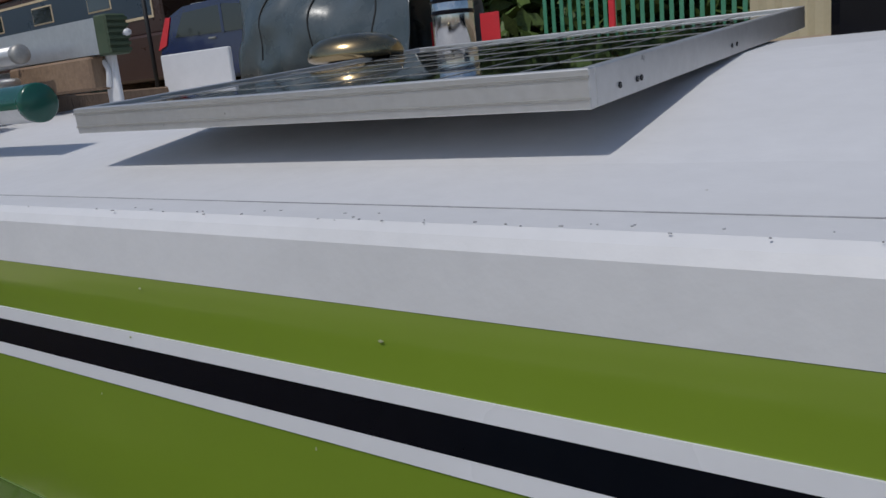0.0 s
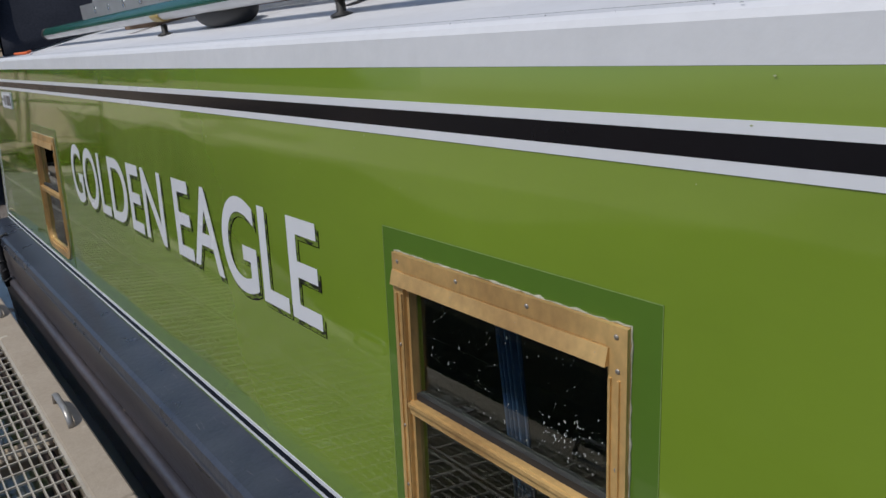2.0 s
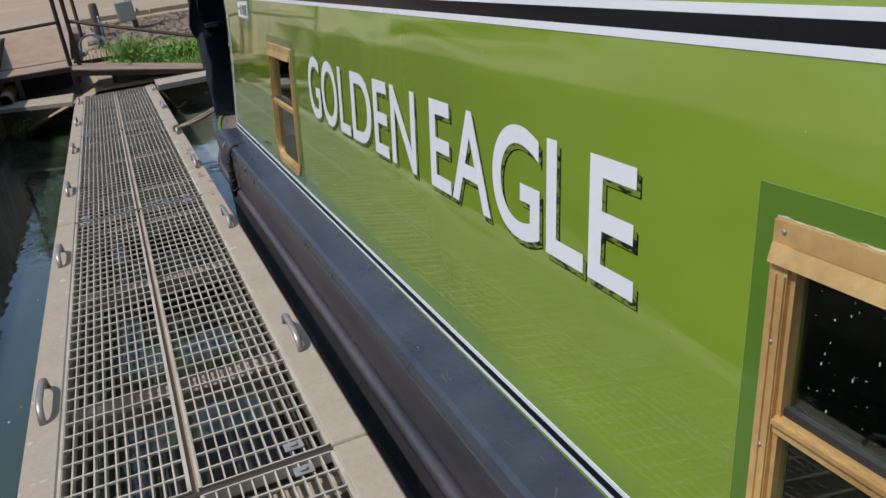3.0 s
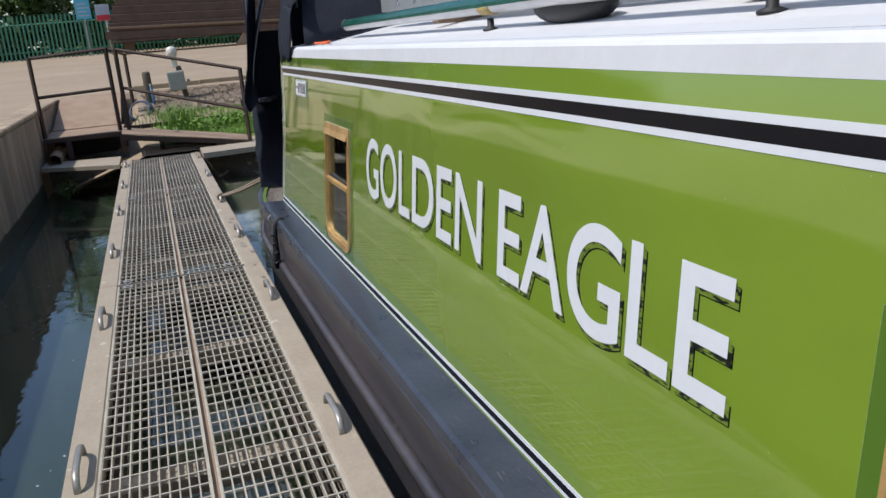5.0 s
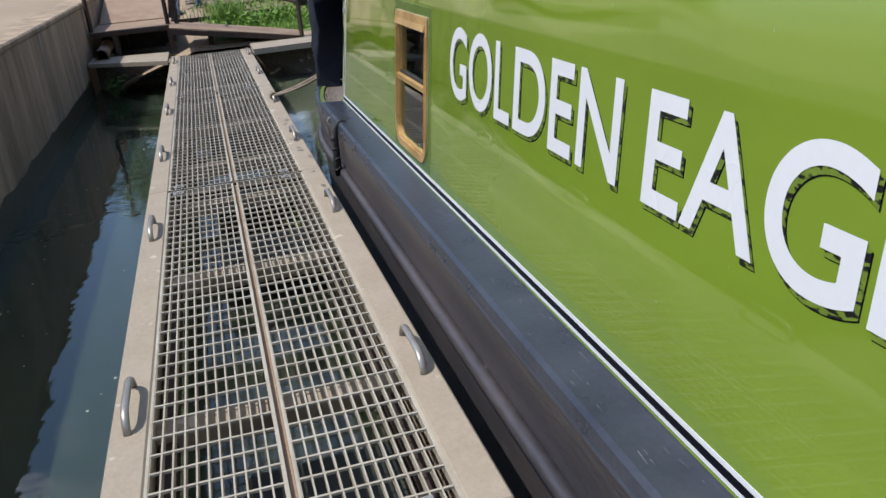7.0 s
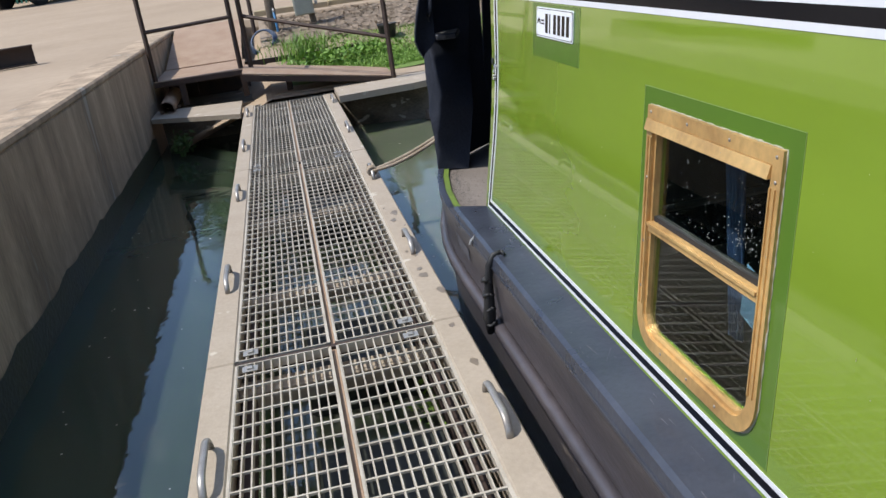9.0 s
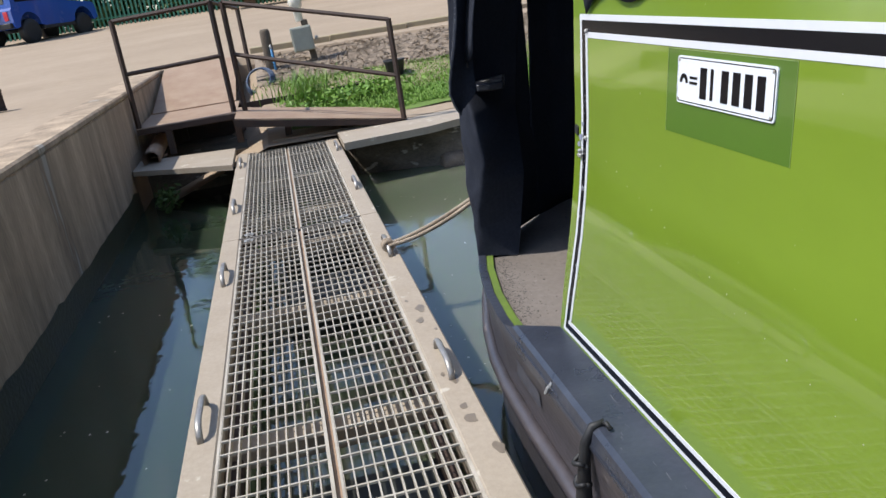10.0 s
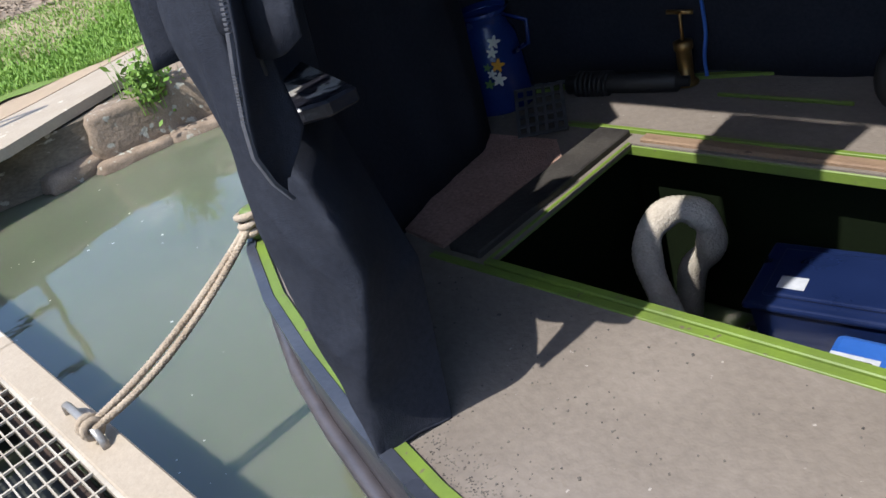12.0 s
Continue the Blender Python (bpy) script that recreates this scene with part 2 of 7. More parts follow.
def water_material():
    m = bpy.data.materials.new("canal_water")
    m.use_nodes = True
    n, l = m.node_tree.nodes, m.node_tree.links
    b = n["Principled BSDF"]
    geo, big = n.new("ShaderNodeNewGeometry"), n.new("ShaderNodeTexNoise")
    big.inputs["Scale"].default_value, big.inputs["Detail"].default_value = 0.35, 4
    ramp = n.new("ShaderNodeValToRGB")
    ramp.color_ramp.elements[0].color, ramp.color_ramp.elements[1].color = (0.098, 0.116, 0.074, 1), (0.140, 0.154, 0.106, 1)
    ramp.color_ramp.elements[0].position, ramp.color_ramp.elements[1].position = 0.35, 0.7
    l.new(geo.outputs["Position"], big.inputs["Vector"])
    l.new(big.outputs["Fac"], ramp.inputs["Fac"])
    # quay side's shade painted into the base colour; paler, silty tone past the jetty
    xyz, side_grade, mix = n.new("ShaderNodeSeparateXYZ"), n.new("ShaderNodeMapRange"), n.new("ShaderNodeMix")
    side_grade.inputs["From Min"].default_value, side_grade.inputs["From Max"].default_value = -1.35, -0.75
    side_grade.interpolation_type = "SMOOTHSTEP"
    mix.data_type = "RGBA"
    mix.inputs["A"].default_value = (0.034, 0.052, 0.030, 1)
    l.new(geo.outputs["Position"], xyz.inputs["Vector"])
    l.new(xyz.outputs["Y"], side_grade.inputs["Value"])
    l.new(side_grade.outputs["Result"], mix.inputs["Factor"])
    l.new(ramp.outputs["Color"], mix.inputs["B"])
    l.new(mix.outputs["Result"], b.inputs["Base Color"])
    b.inputs["Roughness"].default_value = 0.03
    b.inputs["IOR"].default_value = 1.7
    # silt scatters the light a hand's breadth under the surface
    b.inputs["Subsurface Weight"].default_value = 1.0
    b.inputs["Subsurface Radius"].default_value = (0.22, 0.30, 0.20)
    b.inputs["Subsurface Scale"].default_value = 1.0
    rip, bn = n.new("ShaderNodeTexNoise"), n.new("ShaderNodeBump")
    rip.inputs["Scale"].default_value, rip.inputs["Detail"].default_value = 3.2, 3
    l.new(geo.outputs["Position"], rip.inputs["Vector"])
    l.new(rip.outputs["Fac"], bn.inputs["Height"])
    bn.inputs["Strength"].default_value, bn.inputs["Distance"].default_value = 0.13, 0.03
    l.new(bn.outputs["Normal"], b.inputs["Normal"])
    return m


WATER_Z = -0.38
bm = bmesh.new()
bmesh.ops.create_grid(bm, x_segments=2, y_segments=2, size=0.5, matrix=Matrix.Translation((17, 1.5, WATER_Z)) @ Matrix.Diagonal((47.4, 9, 1, 1)))
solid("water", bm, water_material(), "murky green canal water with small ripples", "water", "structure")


# pale flecks and scraps afloat
bm, rng_f = bmesh.new(), random.Random(21)
for _ in range(170):
    x, y, q = rng_f.uniform(-5.4, 3.0), rng_f.choice((rng_f.uniform(-0.2, 1.2), rng_f.uniform(-0.2, 1.2), rng_f.uniform(-2.2, -1.3))), rng_f.uniform(0.002, 0.009)
    if x > -2.3 and y > -0.9:
        y = rng_f.uniform(-0.22, -0.15) if x > -0.6 else rng_f.uniform(-0.2, 0.0)
    a0 = rng_f.uniform(0, 6)
    bm.faces.new([bm.verts.new((x + q * rng_f.uniform(0.5, 1.6) * math.cos(a0 + k * 1.26), y + q * math.sin(a0 + k * 1.26), WATER_Z + 0.0015)) for k in range(5)])
FLECK = material("floating_fleck", (0.55, 0.55, 0.48), 0.8, second=(0.25, 0.24, 0.15), scale=3, amount=1.0)
solid("floating_flecks", bm, FLECK, "pale flecks and seed fluff floating on the water", "debris", "stuff")


# ---- ground: one sheet round the basin, out to the horizon ----
QUAY_Y, QUAY_Z = -2.3, 0.74


def ground_mesh():
    bm = bmesh.new()
    xs = [-500, -120, -70, -45, -30, -20, -14, -9.95, -9.85, -8.5, -7.0, -6.1, 40, 120, 500]
    ys = [-500, -100, -30, -10, -4, QUAY_Y - 0.3, QUAY_Y - 0.02, QUAY_Y + 0.02, -0.95, -0.90, 0.6, 2.0, 5.9, 9, 20, 60, 150, 500]

    def z(x, y):
        if y <= QUAY_Y or x <= -9.9:
            return QUAY_Z + 0.036 * max(0.0, min(40.0, -x - 10.0))
        if x <= -6.05 and y < 5.95:
            return {-9.85: 0.62, -8.5: 0.40, -7.0: 0.08, -6.1: 0.045}[x] if y > -1 else -0.45
        return (1.45 if y > 8.5 else 1.0) if y > 5.5 else 0.1

    grid = {(x, y): bm.verts.new((x, y, z(x, y))) for x in xs for y in ys}
    for a, b in zip(xs, xs[1:]):
        for c, d in zip(ys, ys[1:]):
            if a >= -6.2 and b <= 41 and c >= QUAY_Y - 0.05 and d <= 6:
                continue
            bm.faces.new((grid[a, c], grid[b, c], grid[b, d], grid[a, d]))
    return bm


solid("ground", ground_mesh(), YARD, "pale dusty concrete yard round the basin", "ground", "structure")

# quay wall with a coping edge
quay = thing("wall_quay", "tall stained concrete quay wall beside the water", "wall", kind="structure")
part("wall_face", box((-9.8, QUAY_Y - 0.35, -1.6), (40, QUAY_Y, QUAY_Z - 0.05), 0.01), CONCRETE, quay)
part("coping", box((-9.8, QUAY_Y - 0.34, QUAY_Z - 0.048), (40, QUAY_Y + 0.012, QUAY_Z + 0.012), 0.015), CONCRETE, quay)
ALGAE = material("wet_algae", (0.018, 0.022, 0.012), 0.5, second=(0.06, 0.06, 0.03), scale=5, amount=1.0, fine=0.25, bump=0.6, bump_scale=30)
bm = bmesh.new()
wob = [(-9.8 + 0.12 * k, -0.17 + 0.05 * noise.noise(Vector((k * 0.35, 0, 2))) + 0.02 * noise.noise(Vector((k * 1.7, 5, 2)))) for k in range(400)]
for (xa, za), (xb, zb) in zip(wob, wob[1:]):
    bm.faces.new([bm.verts.new(q) for q in ((xa, QUAY_Y + 0.004, -0.5), (xb, QUAY_Y + 0.004, -0.5), (xb, QUAY_Y + 0.004, zb), (xa, QUAY_Y + 0.004, za))])
bmesh.ops.remove_doubles(bm, verts=bm.verts, dist=0.0005)
part("algae_band", bm, ALGAE, quay, "dark wet algae along the waterline")
solid("wall_far_bank", box((-6, 5.88, -1.6), (40, 6.0, 1.0), 0.01), CONCRETE, "stained concrete edge of the far bank", "wall", "structure")


# ---- jetty ----
J_OUT_L, J_IN_L, J_MID, J_IN_R, J_OUT_R = -1.272, -1.160, -0.775, -0.365, -0.250
J_JOINTS = [-6.2, -2.96, 0.355, 3.67, 6.985, 10.3]
FLOAT = material("dark_float_plastic", (0.012, 0.014, 0.013), 0.5, second=(0.035, 0.038, 0.028), scale=7, amount=0.8, fine=0.2, spots=(0.08, 0.09, 0.05), spot_scale=16, spot_cut=0.66)
jetty = thing("jetty", "floating walkway with tan edge rails and steel grating", "jetty", kind="structure")


def bar_mesh(name, pieces, mt):
    verts, faces = [], []
    for lo, hi in pieces:
        k = len(verts)
        verts.extend((x, y, z) for z in (lo[2], hi[2]) for y in (lo[1], hi[1]) for x in (lo[0], hi[0]))
        faces.extend(tuple(k + i for i in q) for q in ((0, 2, 3, 1), (4, 5, 7, 6), (0, 1, 5, 4), (2, 6, 7, 3), (0, 4, 6, 2), (1, 3, 7, 5)))
    me = bpy.data.meshes.new(name)
    me.from_pydata(verts, [], faces)
    me.materials.append(mt)
    return me


BARS, RODS = 12, 37


def grating(x0, x1, y0, y1, near):
    """Bearing bars along x, thin rods across them, a flat bar at each end."""
    panel_ob = new("grating_panel", bar_mesh("grating_panel", [((x - 0.003, y0, -0.036), (x + 0.003, y1, 0.001)) for x in (x0, x1)] + [((x0, y - 0.0045, -0.036), (x1, y + 0.0045, 0.0012)) for y in (y0 - 0.005, y1 + 0.005)], GRATE))
    panel_ob.parent = jetty
    me = bar_mesh("bearing_bar", [((x0, -0.0025, -0.034), (x1, 0.0025, -0.001))], GRATE)
    for i in range(BARS):
        ob = new("bearing_bar", me)
        ob.parent, ob.location = panel_ob, (0, y0 + (y1 - y0) * i / (BARS - 1), 0)
    xs = [x0 + (x1 - x0) * i / (RODS - 1) for i in range(RODS)][1:-1]
    if near:
        me = bar_mesh("cross_rod", [((-0.0038, y0, -0.008), (0.0038, y1, 0.0))], GRATE)
        for x in xs:
            ob = new("cross_rod", me)
            ob.parent, ob.location = panel_ob, (x, 0, 0)
    else:
        ob = new("cross_rods", bar_mesh("cross_rods", [((x - 0.0038, y0, -0.008), (x + 0.0038, y1, 0.0)) for x in xs], GRATE))
        ob.parent = panel_ob
        tagged(ob, kind="stuff")


for x0, x1 in zip(J_JOINTS, J_JOINTS[1:]):
    g = 0.003
    for lo, hi in ((J_OUT_L, J_IN_L), (J_IN_R, J_OUT_R)):
        part("edge_rail", box((x0 + g, lo, -0.16), (x1 - g, hi, 0.006), 0.006), RAIL_TAN, jetty)
    for y0, y1 in ((J_IN_L + 0.010, J_MID - 0.019), (J_MID + 0.019, J_IN_R - 0.010)):
        grating(x0 + 0.02, x1 - 0.02, y0, y1, -3.0 < x0 < 3.0)
    part("centre_bearer", box((x0 + 0.01, J_MID - 0.011, -0.10), (x1 - 0.01, J_MID + 0.011, -0.018), 0.003), RUST, jetty)
    for d in (0.075, 1.22, 2.49):
        part("cross_bearer", box((x0 + d - 0.055, J_IN_L, -0.15), (x0 + d + 0.055, J_IN_R, -0.075), 0.004), RAIL_TAN, jetty)
    for d in (0.70, 2.93):
        part("float", box((x0 + d - 0.27, J_IN_L + 0.24, -0.62), (x0 + d + 0.27, J_IN_R - 0.03, -0.19), 0.03), FLOAT, jetty, "dark plastic float under the grating")
    for y in (J_IN_L + 0.035, J_IN_R - 0.045):
        part("side_bearer", box((x0 + 0.01, y - 0.03, -0.15), (x0 + 3.30, y + 0.03, -0.10), 0.004), RUST_DARK, jetty)
HANDLE_STEEL = material("dull_galvanised_handle", (0.40, 0.39, 0.37), 0.42, 0.5, second=(0.24, 0.22, 0.20), scale=14, amount=0.9, fine=0.12)
HANDLE_R = (-5.55, -3.85, -2.13, -0.59, 1.11, 2.86, 4.45, 6.2)
HANDLE_L = (-5.55, -3.8, -2.2, -0.55, 1.08, 2.83, 4.4, 6.15)
hb_mesh = None
for y, xs in ((-0.305, HANDLE_R), (-1.218, HANDLE_L)):
    for x in xs:
        if hb_mesh is None:
            pts = [(-0.145, 0, 0.004), (-0.138, 0, 0.03), (-0.115, 0, 0.056), (-0.08, 0, 0.066), (0.08, 0, 0.066), (0.115, 0, 0.056), (0.138, 0, 0.03), (0.145, 0, 0.004)]
            bm = tube(pts, 0.0075, 10)
            for v in bm.verts:
                v.co.y *= 1.7
            hb_mesh = link_mesh("mooring_handle", bm, HANDLE_STEEL, True)
        ob = new("mooring_handle", hb_mesh)
        ob.parent = jetty
        ob.location = (x, y, 0)

# ---- the narrowboat: hull, cabin, roof ----
boat = thing("narrowboat", "green narrowboat with white roof and black hull, moored at the jetty", "boat")
BASE_Z, TOP_Z, LEAN_IN, CEN = 0.334, 1.316, 0.1025, 0.93


def side_y(z):
    return LEAN_IN * (z - BASE_Z)


def side_m(d=0.0):
    """Turns an outline in (x, z) into the plane of the leaning cabin side; +depth goes outwards."""
    return Matrix(((1, 0, 0, 0), (0, LEAN_IN, -1, -LEAN_IN * BASE_Z - d), (0, 1, 0, 0), (0, 0, 0, 1)))


def hull_edge():
    near = [(14, -0.13), (6, -0.13), (3, -0.13), (1, -0.13), (0.3, -0.132), (0.0, -0.135), (-0.3, -0.13), (-0.53, -0.112), (-0.8, -0.068), (-1.1, 0.005), (-1.4, 0.092),
            (-1.7, 0.195), (-2.0, 0.335), (-2.2, 0.49), (-2.33, 0.68), (-2.38, 0.93)]
    return near + [(x, 2 * CEN - y) for x, y in near[-2::-1]]


def sweep(profile, closed=False):
    """profile: (outward, height) pairs, carried round the hull's edge."""
    bm, edge = bmesh.new(), [Vector(p) for p in hull_edge()]
    rows = []
    for i, p in enumerate(edge):
        d = (edge[min(i + 1, len(edge) - 1)] - edge[max(i - 1, 0)]).normalized()
        nrm = Vector((d.y, -d.x)) if i else Vector((0, -1))
        nrm = Vector((-d.y, d.x)) if nrm.dot(p - Vector((2 if p.x < 2 else p.x, CEN))) < 0 else nrm
        rows.append([bm.verts.new((*(p + nrm * o), z)) for o, z in profile])
    k = len(profile)
    for a, b in zip(rows, rows[1:]):
        for j in range(k if closed else k - 1):
            bm.faces.new((a[j], b[j], b[(j + 1) % k], a[(j + 1) % k]))
    return bm


part("hull", sweep([(-0.012, 0.270), (0.0, 0.262), (0.004, 0.245), (-0.012, 0.06), (-0.03, -0.65), (-0.06, -0.65), (-0.05, 0.26)], True), HULL, boat, "scuffed blue-black hull side with brown wear")
part("rubbing_strake", sweep([(-0.012, 0.03), (0.022, 0.02), (0.026, -0.005), (0.02, -0.03), (-0.012, -0.04)], True), HULL, boat, smooth=True)


def side_outline():
    return [(-0.034, 0.318), (-0.012, 0.44), (0.015, 0.55), (0.048, 0.67), (0.07, 0.79), (0.08, 0.9), (0.08, 1.0), (0.072, 1.1), (0.06, TOP_Z)]


WINS = [(1.517, 2.051, 0.404, 1.002), (5.0, 5.548, 0.395, 0.997)]
END_X = 13.0


def cabin_side():
    bm = bmesh.new()
    ins = 0.033

    def slab(pts):
        prism(pts, 0.03, side_m(-0.03), bm)

    w = WINS[0]
    slab(side_outline()[::-1] + [(w[0] + ins, 0.318), (w[0] + ins, w[2] + ins), (w[0] + ins, w[3] - ins), (w[0] + ins, TOP_Z)])
    for i, (x0, x1, z0, z1) in enumerate(WINS):
        x0, x1, z0, z1 = x0 + ins, x1 - ins, z0 + ins, z1 - ins
        slab([(x0, 0.318), (x1, 0.318), (x1, z0), (x0, z0)])
        slab([(x0, z1), (x1, z1), (x1, TOP_Z), (x0, TOP_Z)])
        nxt = WINS[i + 1][0] + ins if i + 1 < len(WINS) else END_X
        slab([(x1, 0.318), (nxt, 0.318), (nxt, z0), (nxt, z1), (nxt, TOP_Z), (x1, TOP_Z), (x1, z1), (x1, z0)])
    bmesh.ops.remove_doubles(bm, verts=bm.verts, dist=0.0005)
    inner = [f for f in bm.faces if any(g is not f and set(g.verts) == set(f.verts) for v in f.verts[:1] for g in v.link_faces)]
    bmesh.ops.delete(bm, geom=inner, context="FACES_ONLY")
    return bm


part("cabin_side", cabin_side(), GREEN, boat, "glossy green cabin side with soft dents")
bm = box((0.1, 1.83, 0.3), (END_X, 1.86, TOP_Z))
part("cabin_side", bm, GREEN, boat)
part("cabin_front", box((END_X, 0.02, 0.3), (END_X + 0.03, 1.86, 1.40)), GREEN, boat)
part("cabin_floor", box((0.1, 0.05, 0.0), (END_X, 1.83, 0.03)), DECK, boat)
part("cabin_bulkhead", box((0.2, 0.14, 0.0), (0.24, 1.83, 1.33)), BLACK, boat, "dark rear bulkhead of the cabin")


# gunwale strip beside the cabin
bm = bmesh.new()
prof = [(0.004, 0.3195), (-0.116, 0.3105), (-0.130, 0.302), (-0.137, 0.270), (-0.128, 0.255), (0.004, 0.255)]
prof_m = Matrix(((0, 0, 1, 0), (1, 0, 0, 0), (0, 1, 0, 0), (0, 0, 0, 1)))
prism(prof, END_X + 1, Matrix.Translation((-0.10, 0, 0)) @ prof_m, bm)
for v in bm.verts:
    if v.co.x < 0:
        v.co.x = -0.03 + 0.9 * min(0.0, v.co.y) if v.co.z > 0.28 else -0.20 + 0.5 * v.co.y
part("gunwale", bm, BITUMEN, boat, "blue-black gunwale ledge with worn edge")


def roof_z(y):
    s = max(0.0, 1 - ((y - CEN) / 0.82) ** 2)
    return 1.374 + 0.10 * s * s


bm = bmesh.new()
ys = [0.118, 0.165, 0.1651, 0.30, 0.45, 0.6, 0.75, 0.93, 1.1, 1.3, 1.5, 1.68, 1.745]
top = [(0.1, TOP_Z), (0.104, 1.362), (0.110, 1.371)] + [(y, roof_z(y) + (0.003 if y <= 0.165 else 0.0)) for y in ys] + [(1.76, TOP_Z)]
prism(top, END_X - 0.16, Matrix.Translation((0.16, 0, 0)) @ prof_m, bm)
part("roof", bm, ROOF_WHITE, boat, "white-painted cambered roof with rounded raised edge")

# ---- deck at the stern ----
HATCH = (-1.215, -0.02, 0.605, 1.285)
bm = bmesh.new()
DECK_Z = 0.262


def edge_y(x):
    pts = [(a, b) for a, b in hull_edge()][:16]
    for (xa, ya), (xb, yb) in zip(pts, pts[1:]):
        if xb <= x <= xa:
            return ya + (yb - ya) * (xa - x) / max(1e-6, xa - xb)
    return CEN


xs = sorted(set(span(-2.36, 0.3, 40) + [HATCH[0], HATCH[1]]))
for a, b in zip(xs, xs[1:]):
    ya, yb = edge_y(a) + 0.02, edge_y(b) + 0.02
    za, zb = 2 * CEN - ya, 2 * CEN - yb
    if a >= HATCH[0] - 1e-6 and b <= HATCH[1] + 1e-6:
        cols = [((a, ya), (b, yb), (b, HATCH[2]), (a, HATCH[2])), ((a, HATCH[3]), (b, HATCH[3]), (b, zb), (a, za))]
    else:
        cols = [((a, ya), (b, yb), (b, zb), (a, za))]
    for c in cols:
        prism(c, 0.012, Matrix.Translation((0, 0, DECK_Z - 0.012)), bm)
bmesh.ops.remove_doubles(bm, verts=bm.verts, dist=0.0001)
part("stern_deck", bm, DECK, boat, "gritty grey-brown stern deck")

# ---- painted lines on the cabin side ----
def offset_line(points, d):
    out = []
    for i, p in enumerate(points):
        a, b = Vector(points[max(i - 1, 0)]), Vector(points[min(i + 1, len(points) - 1)])
        t = (b - a).normalized()
        out.append((p[0] + t.y * d, p[1] - t.x * d))
    return out


REAR = [(-0.002, 0.329), (0.028, 0.44), (0.06, 0.55), (0.095, 0.67), (0.118, 0.79), (0.13, 0.9), (0.13, 1.0), (0.122, 1.1), (0.112, 1.261)]


def ribbon(inner, outer, mt, name, lift=0.0):
    bm = bmesh.new()
    for (a, b), (c, d) in zip(zip(inner, inner[1:]), zip(outer, outer[1:])):
        prism([a, c, d, b], 0.0012, side_m(lift), bm)
    bmesh.ops.remove_doubles(bm, verts=bm.verts, dist=0.0001)
    return part(name, bm, mt, boat)


w1, w2, w3 = 0.013, 0.037, 0.050
cuts = {d: [(d - 0.002, 0.329)] + offset_line(REAR, d)[1:-1] + [(0.112 + d, 1.261)] for d in (w1, w2, w3)}
ribbon(REAR, cuts[w1], WHITE, "coach_line")
ribbon(cuts[w1], cuts[w2], BLACK, "coach_band")
ribbon(cuts[w2], cuts[w3], WHITE, "coach_line")
for x0, z0, z1, mt, nm in ((0.112, 1.2465, 1.261, WHITE, "coach_line"), (0.135, 1.2175, 1.2465, BLACK, "coach_band"), (0.155, 1.203, 1.2175, WHITE, "coach_line"),
                           (0.0, 0.3290, 0.3395, WHITE, "coach_line"), (0.02, 0.3395, 0.3590, BLACK, "coach_band"), (0.04, 0.3590, 0.3705, WHITE, "coach_line")):
    part(nm, prism([(x0, z0), (END_X, z0), (END_X, z1), (x0, z1)], 0.0016, side_m(0.0)), mt, boat)

# touched-up patches of darker green
for x0, x1, z0, z1 in ((WINS[0][0] - 0.037, WINS[0][1] + 0.045, 0.380, WINS[0][3] + 0.04), (WINS[1][0] - 0.04, WINS[1][1] + 0.048, 0.380, WINS[1][3] + 0.041), (0.612, 1.043, 1.031, 1.200)):
    bm = bmesh.new()
    ins = 0.033
    if x0 > 0.7:
        a, b, c, d = (x0, x1, z0, z1)
        w = WINS[0] if x0 < 3 else WINS[1]
        e, f, g, h = w[0] + ins, w[1] - ins, w[2] + ins, w[3] - ins
        for q in ((a, c, e, d), (f, c, b, d), (e, h, f, d), (e, c, f, g)):
            zs_ = sorted({q[1], q[3]} | {k for k in (g, h) if q[1] < k < q[3]})
            prism([(q[0], k) for k in zs_] + [(q[2], k) for k in zs_[::-1]], 0.0006, side_m(), bm)
        bmesh.ops.remove_doubles(bm, verts=bm.verts, dist=0.0002)
    else:
        prism([(x0, z0), (x1, z0), (x1, z1), (x0, z1)], 0.0006, side_m(), bm)
    part("touched_up_patch", bm, GREEN_DARK, boat, "patch of darker green touch-up paint")

# ---- windows ----
def glass_material():
    m = bpy.data.materials.new("window_glass")
    m.use_nodes = True
    n, l = m.node_tree.nodes, m.node_tree.links
    b = n["Principled BSDF"]
    b.inputs["Base Color"].default_value = (0.58, 0.68, 0.62, 1)
    b.inputs["Transmission Weight"].default_value = 1.0
    b.inputs["IOR"].default_value = 1.5
    geo, dirt, ramp = n.new("ShaderNodeNewGeometry"), n.new("ShaderNodeTexNoise"), n.new("ShaderNodeValToRGB")
    dirt.inputs["Scale"].default_value, dirt.inputs["Detail"].default_value = 35, 6
    ramp.color_ramp.elements[0].position, ramp.color_ramp.elements[1].position = 0.62, 0.85
    ramp.color_ramp.elements[0].color, ramp.color_ramp.elements[1].color = (0.01, 0.01, 0.01, 1), (0.3, 0.3, 0.3, 1)
    l.new(geo.outputs["Position"], dirt.inputs["Vector"])
    l.new(dirt.outputs["Fac"], ramp.inputs["Fac"])
    l.new(ramp.outputs["Color"], b.inputs["Roughness"])
    return m


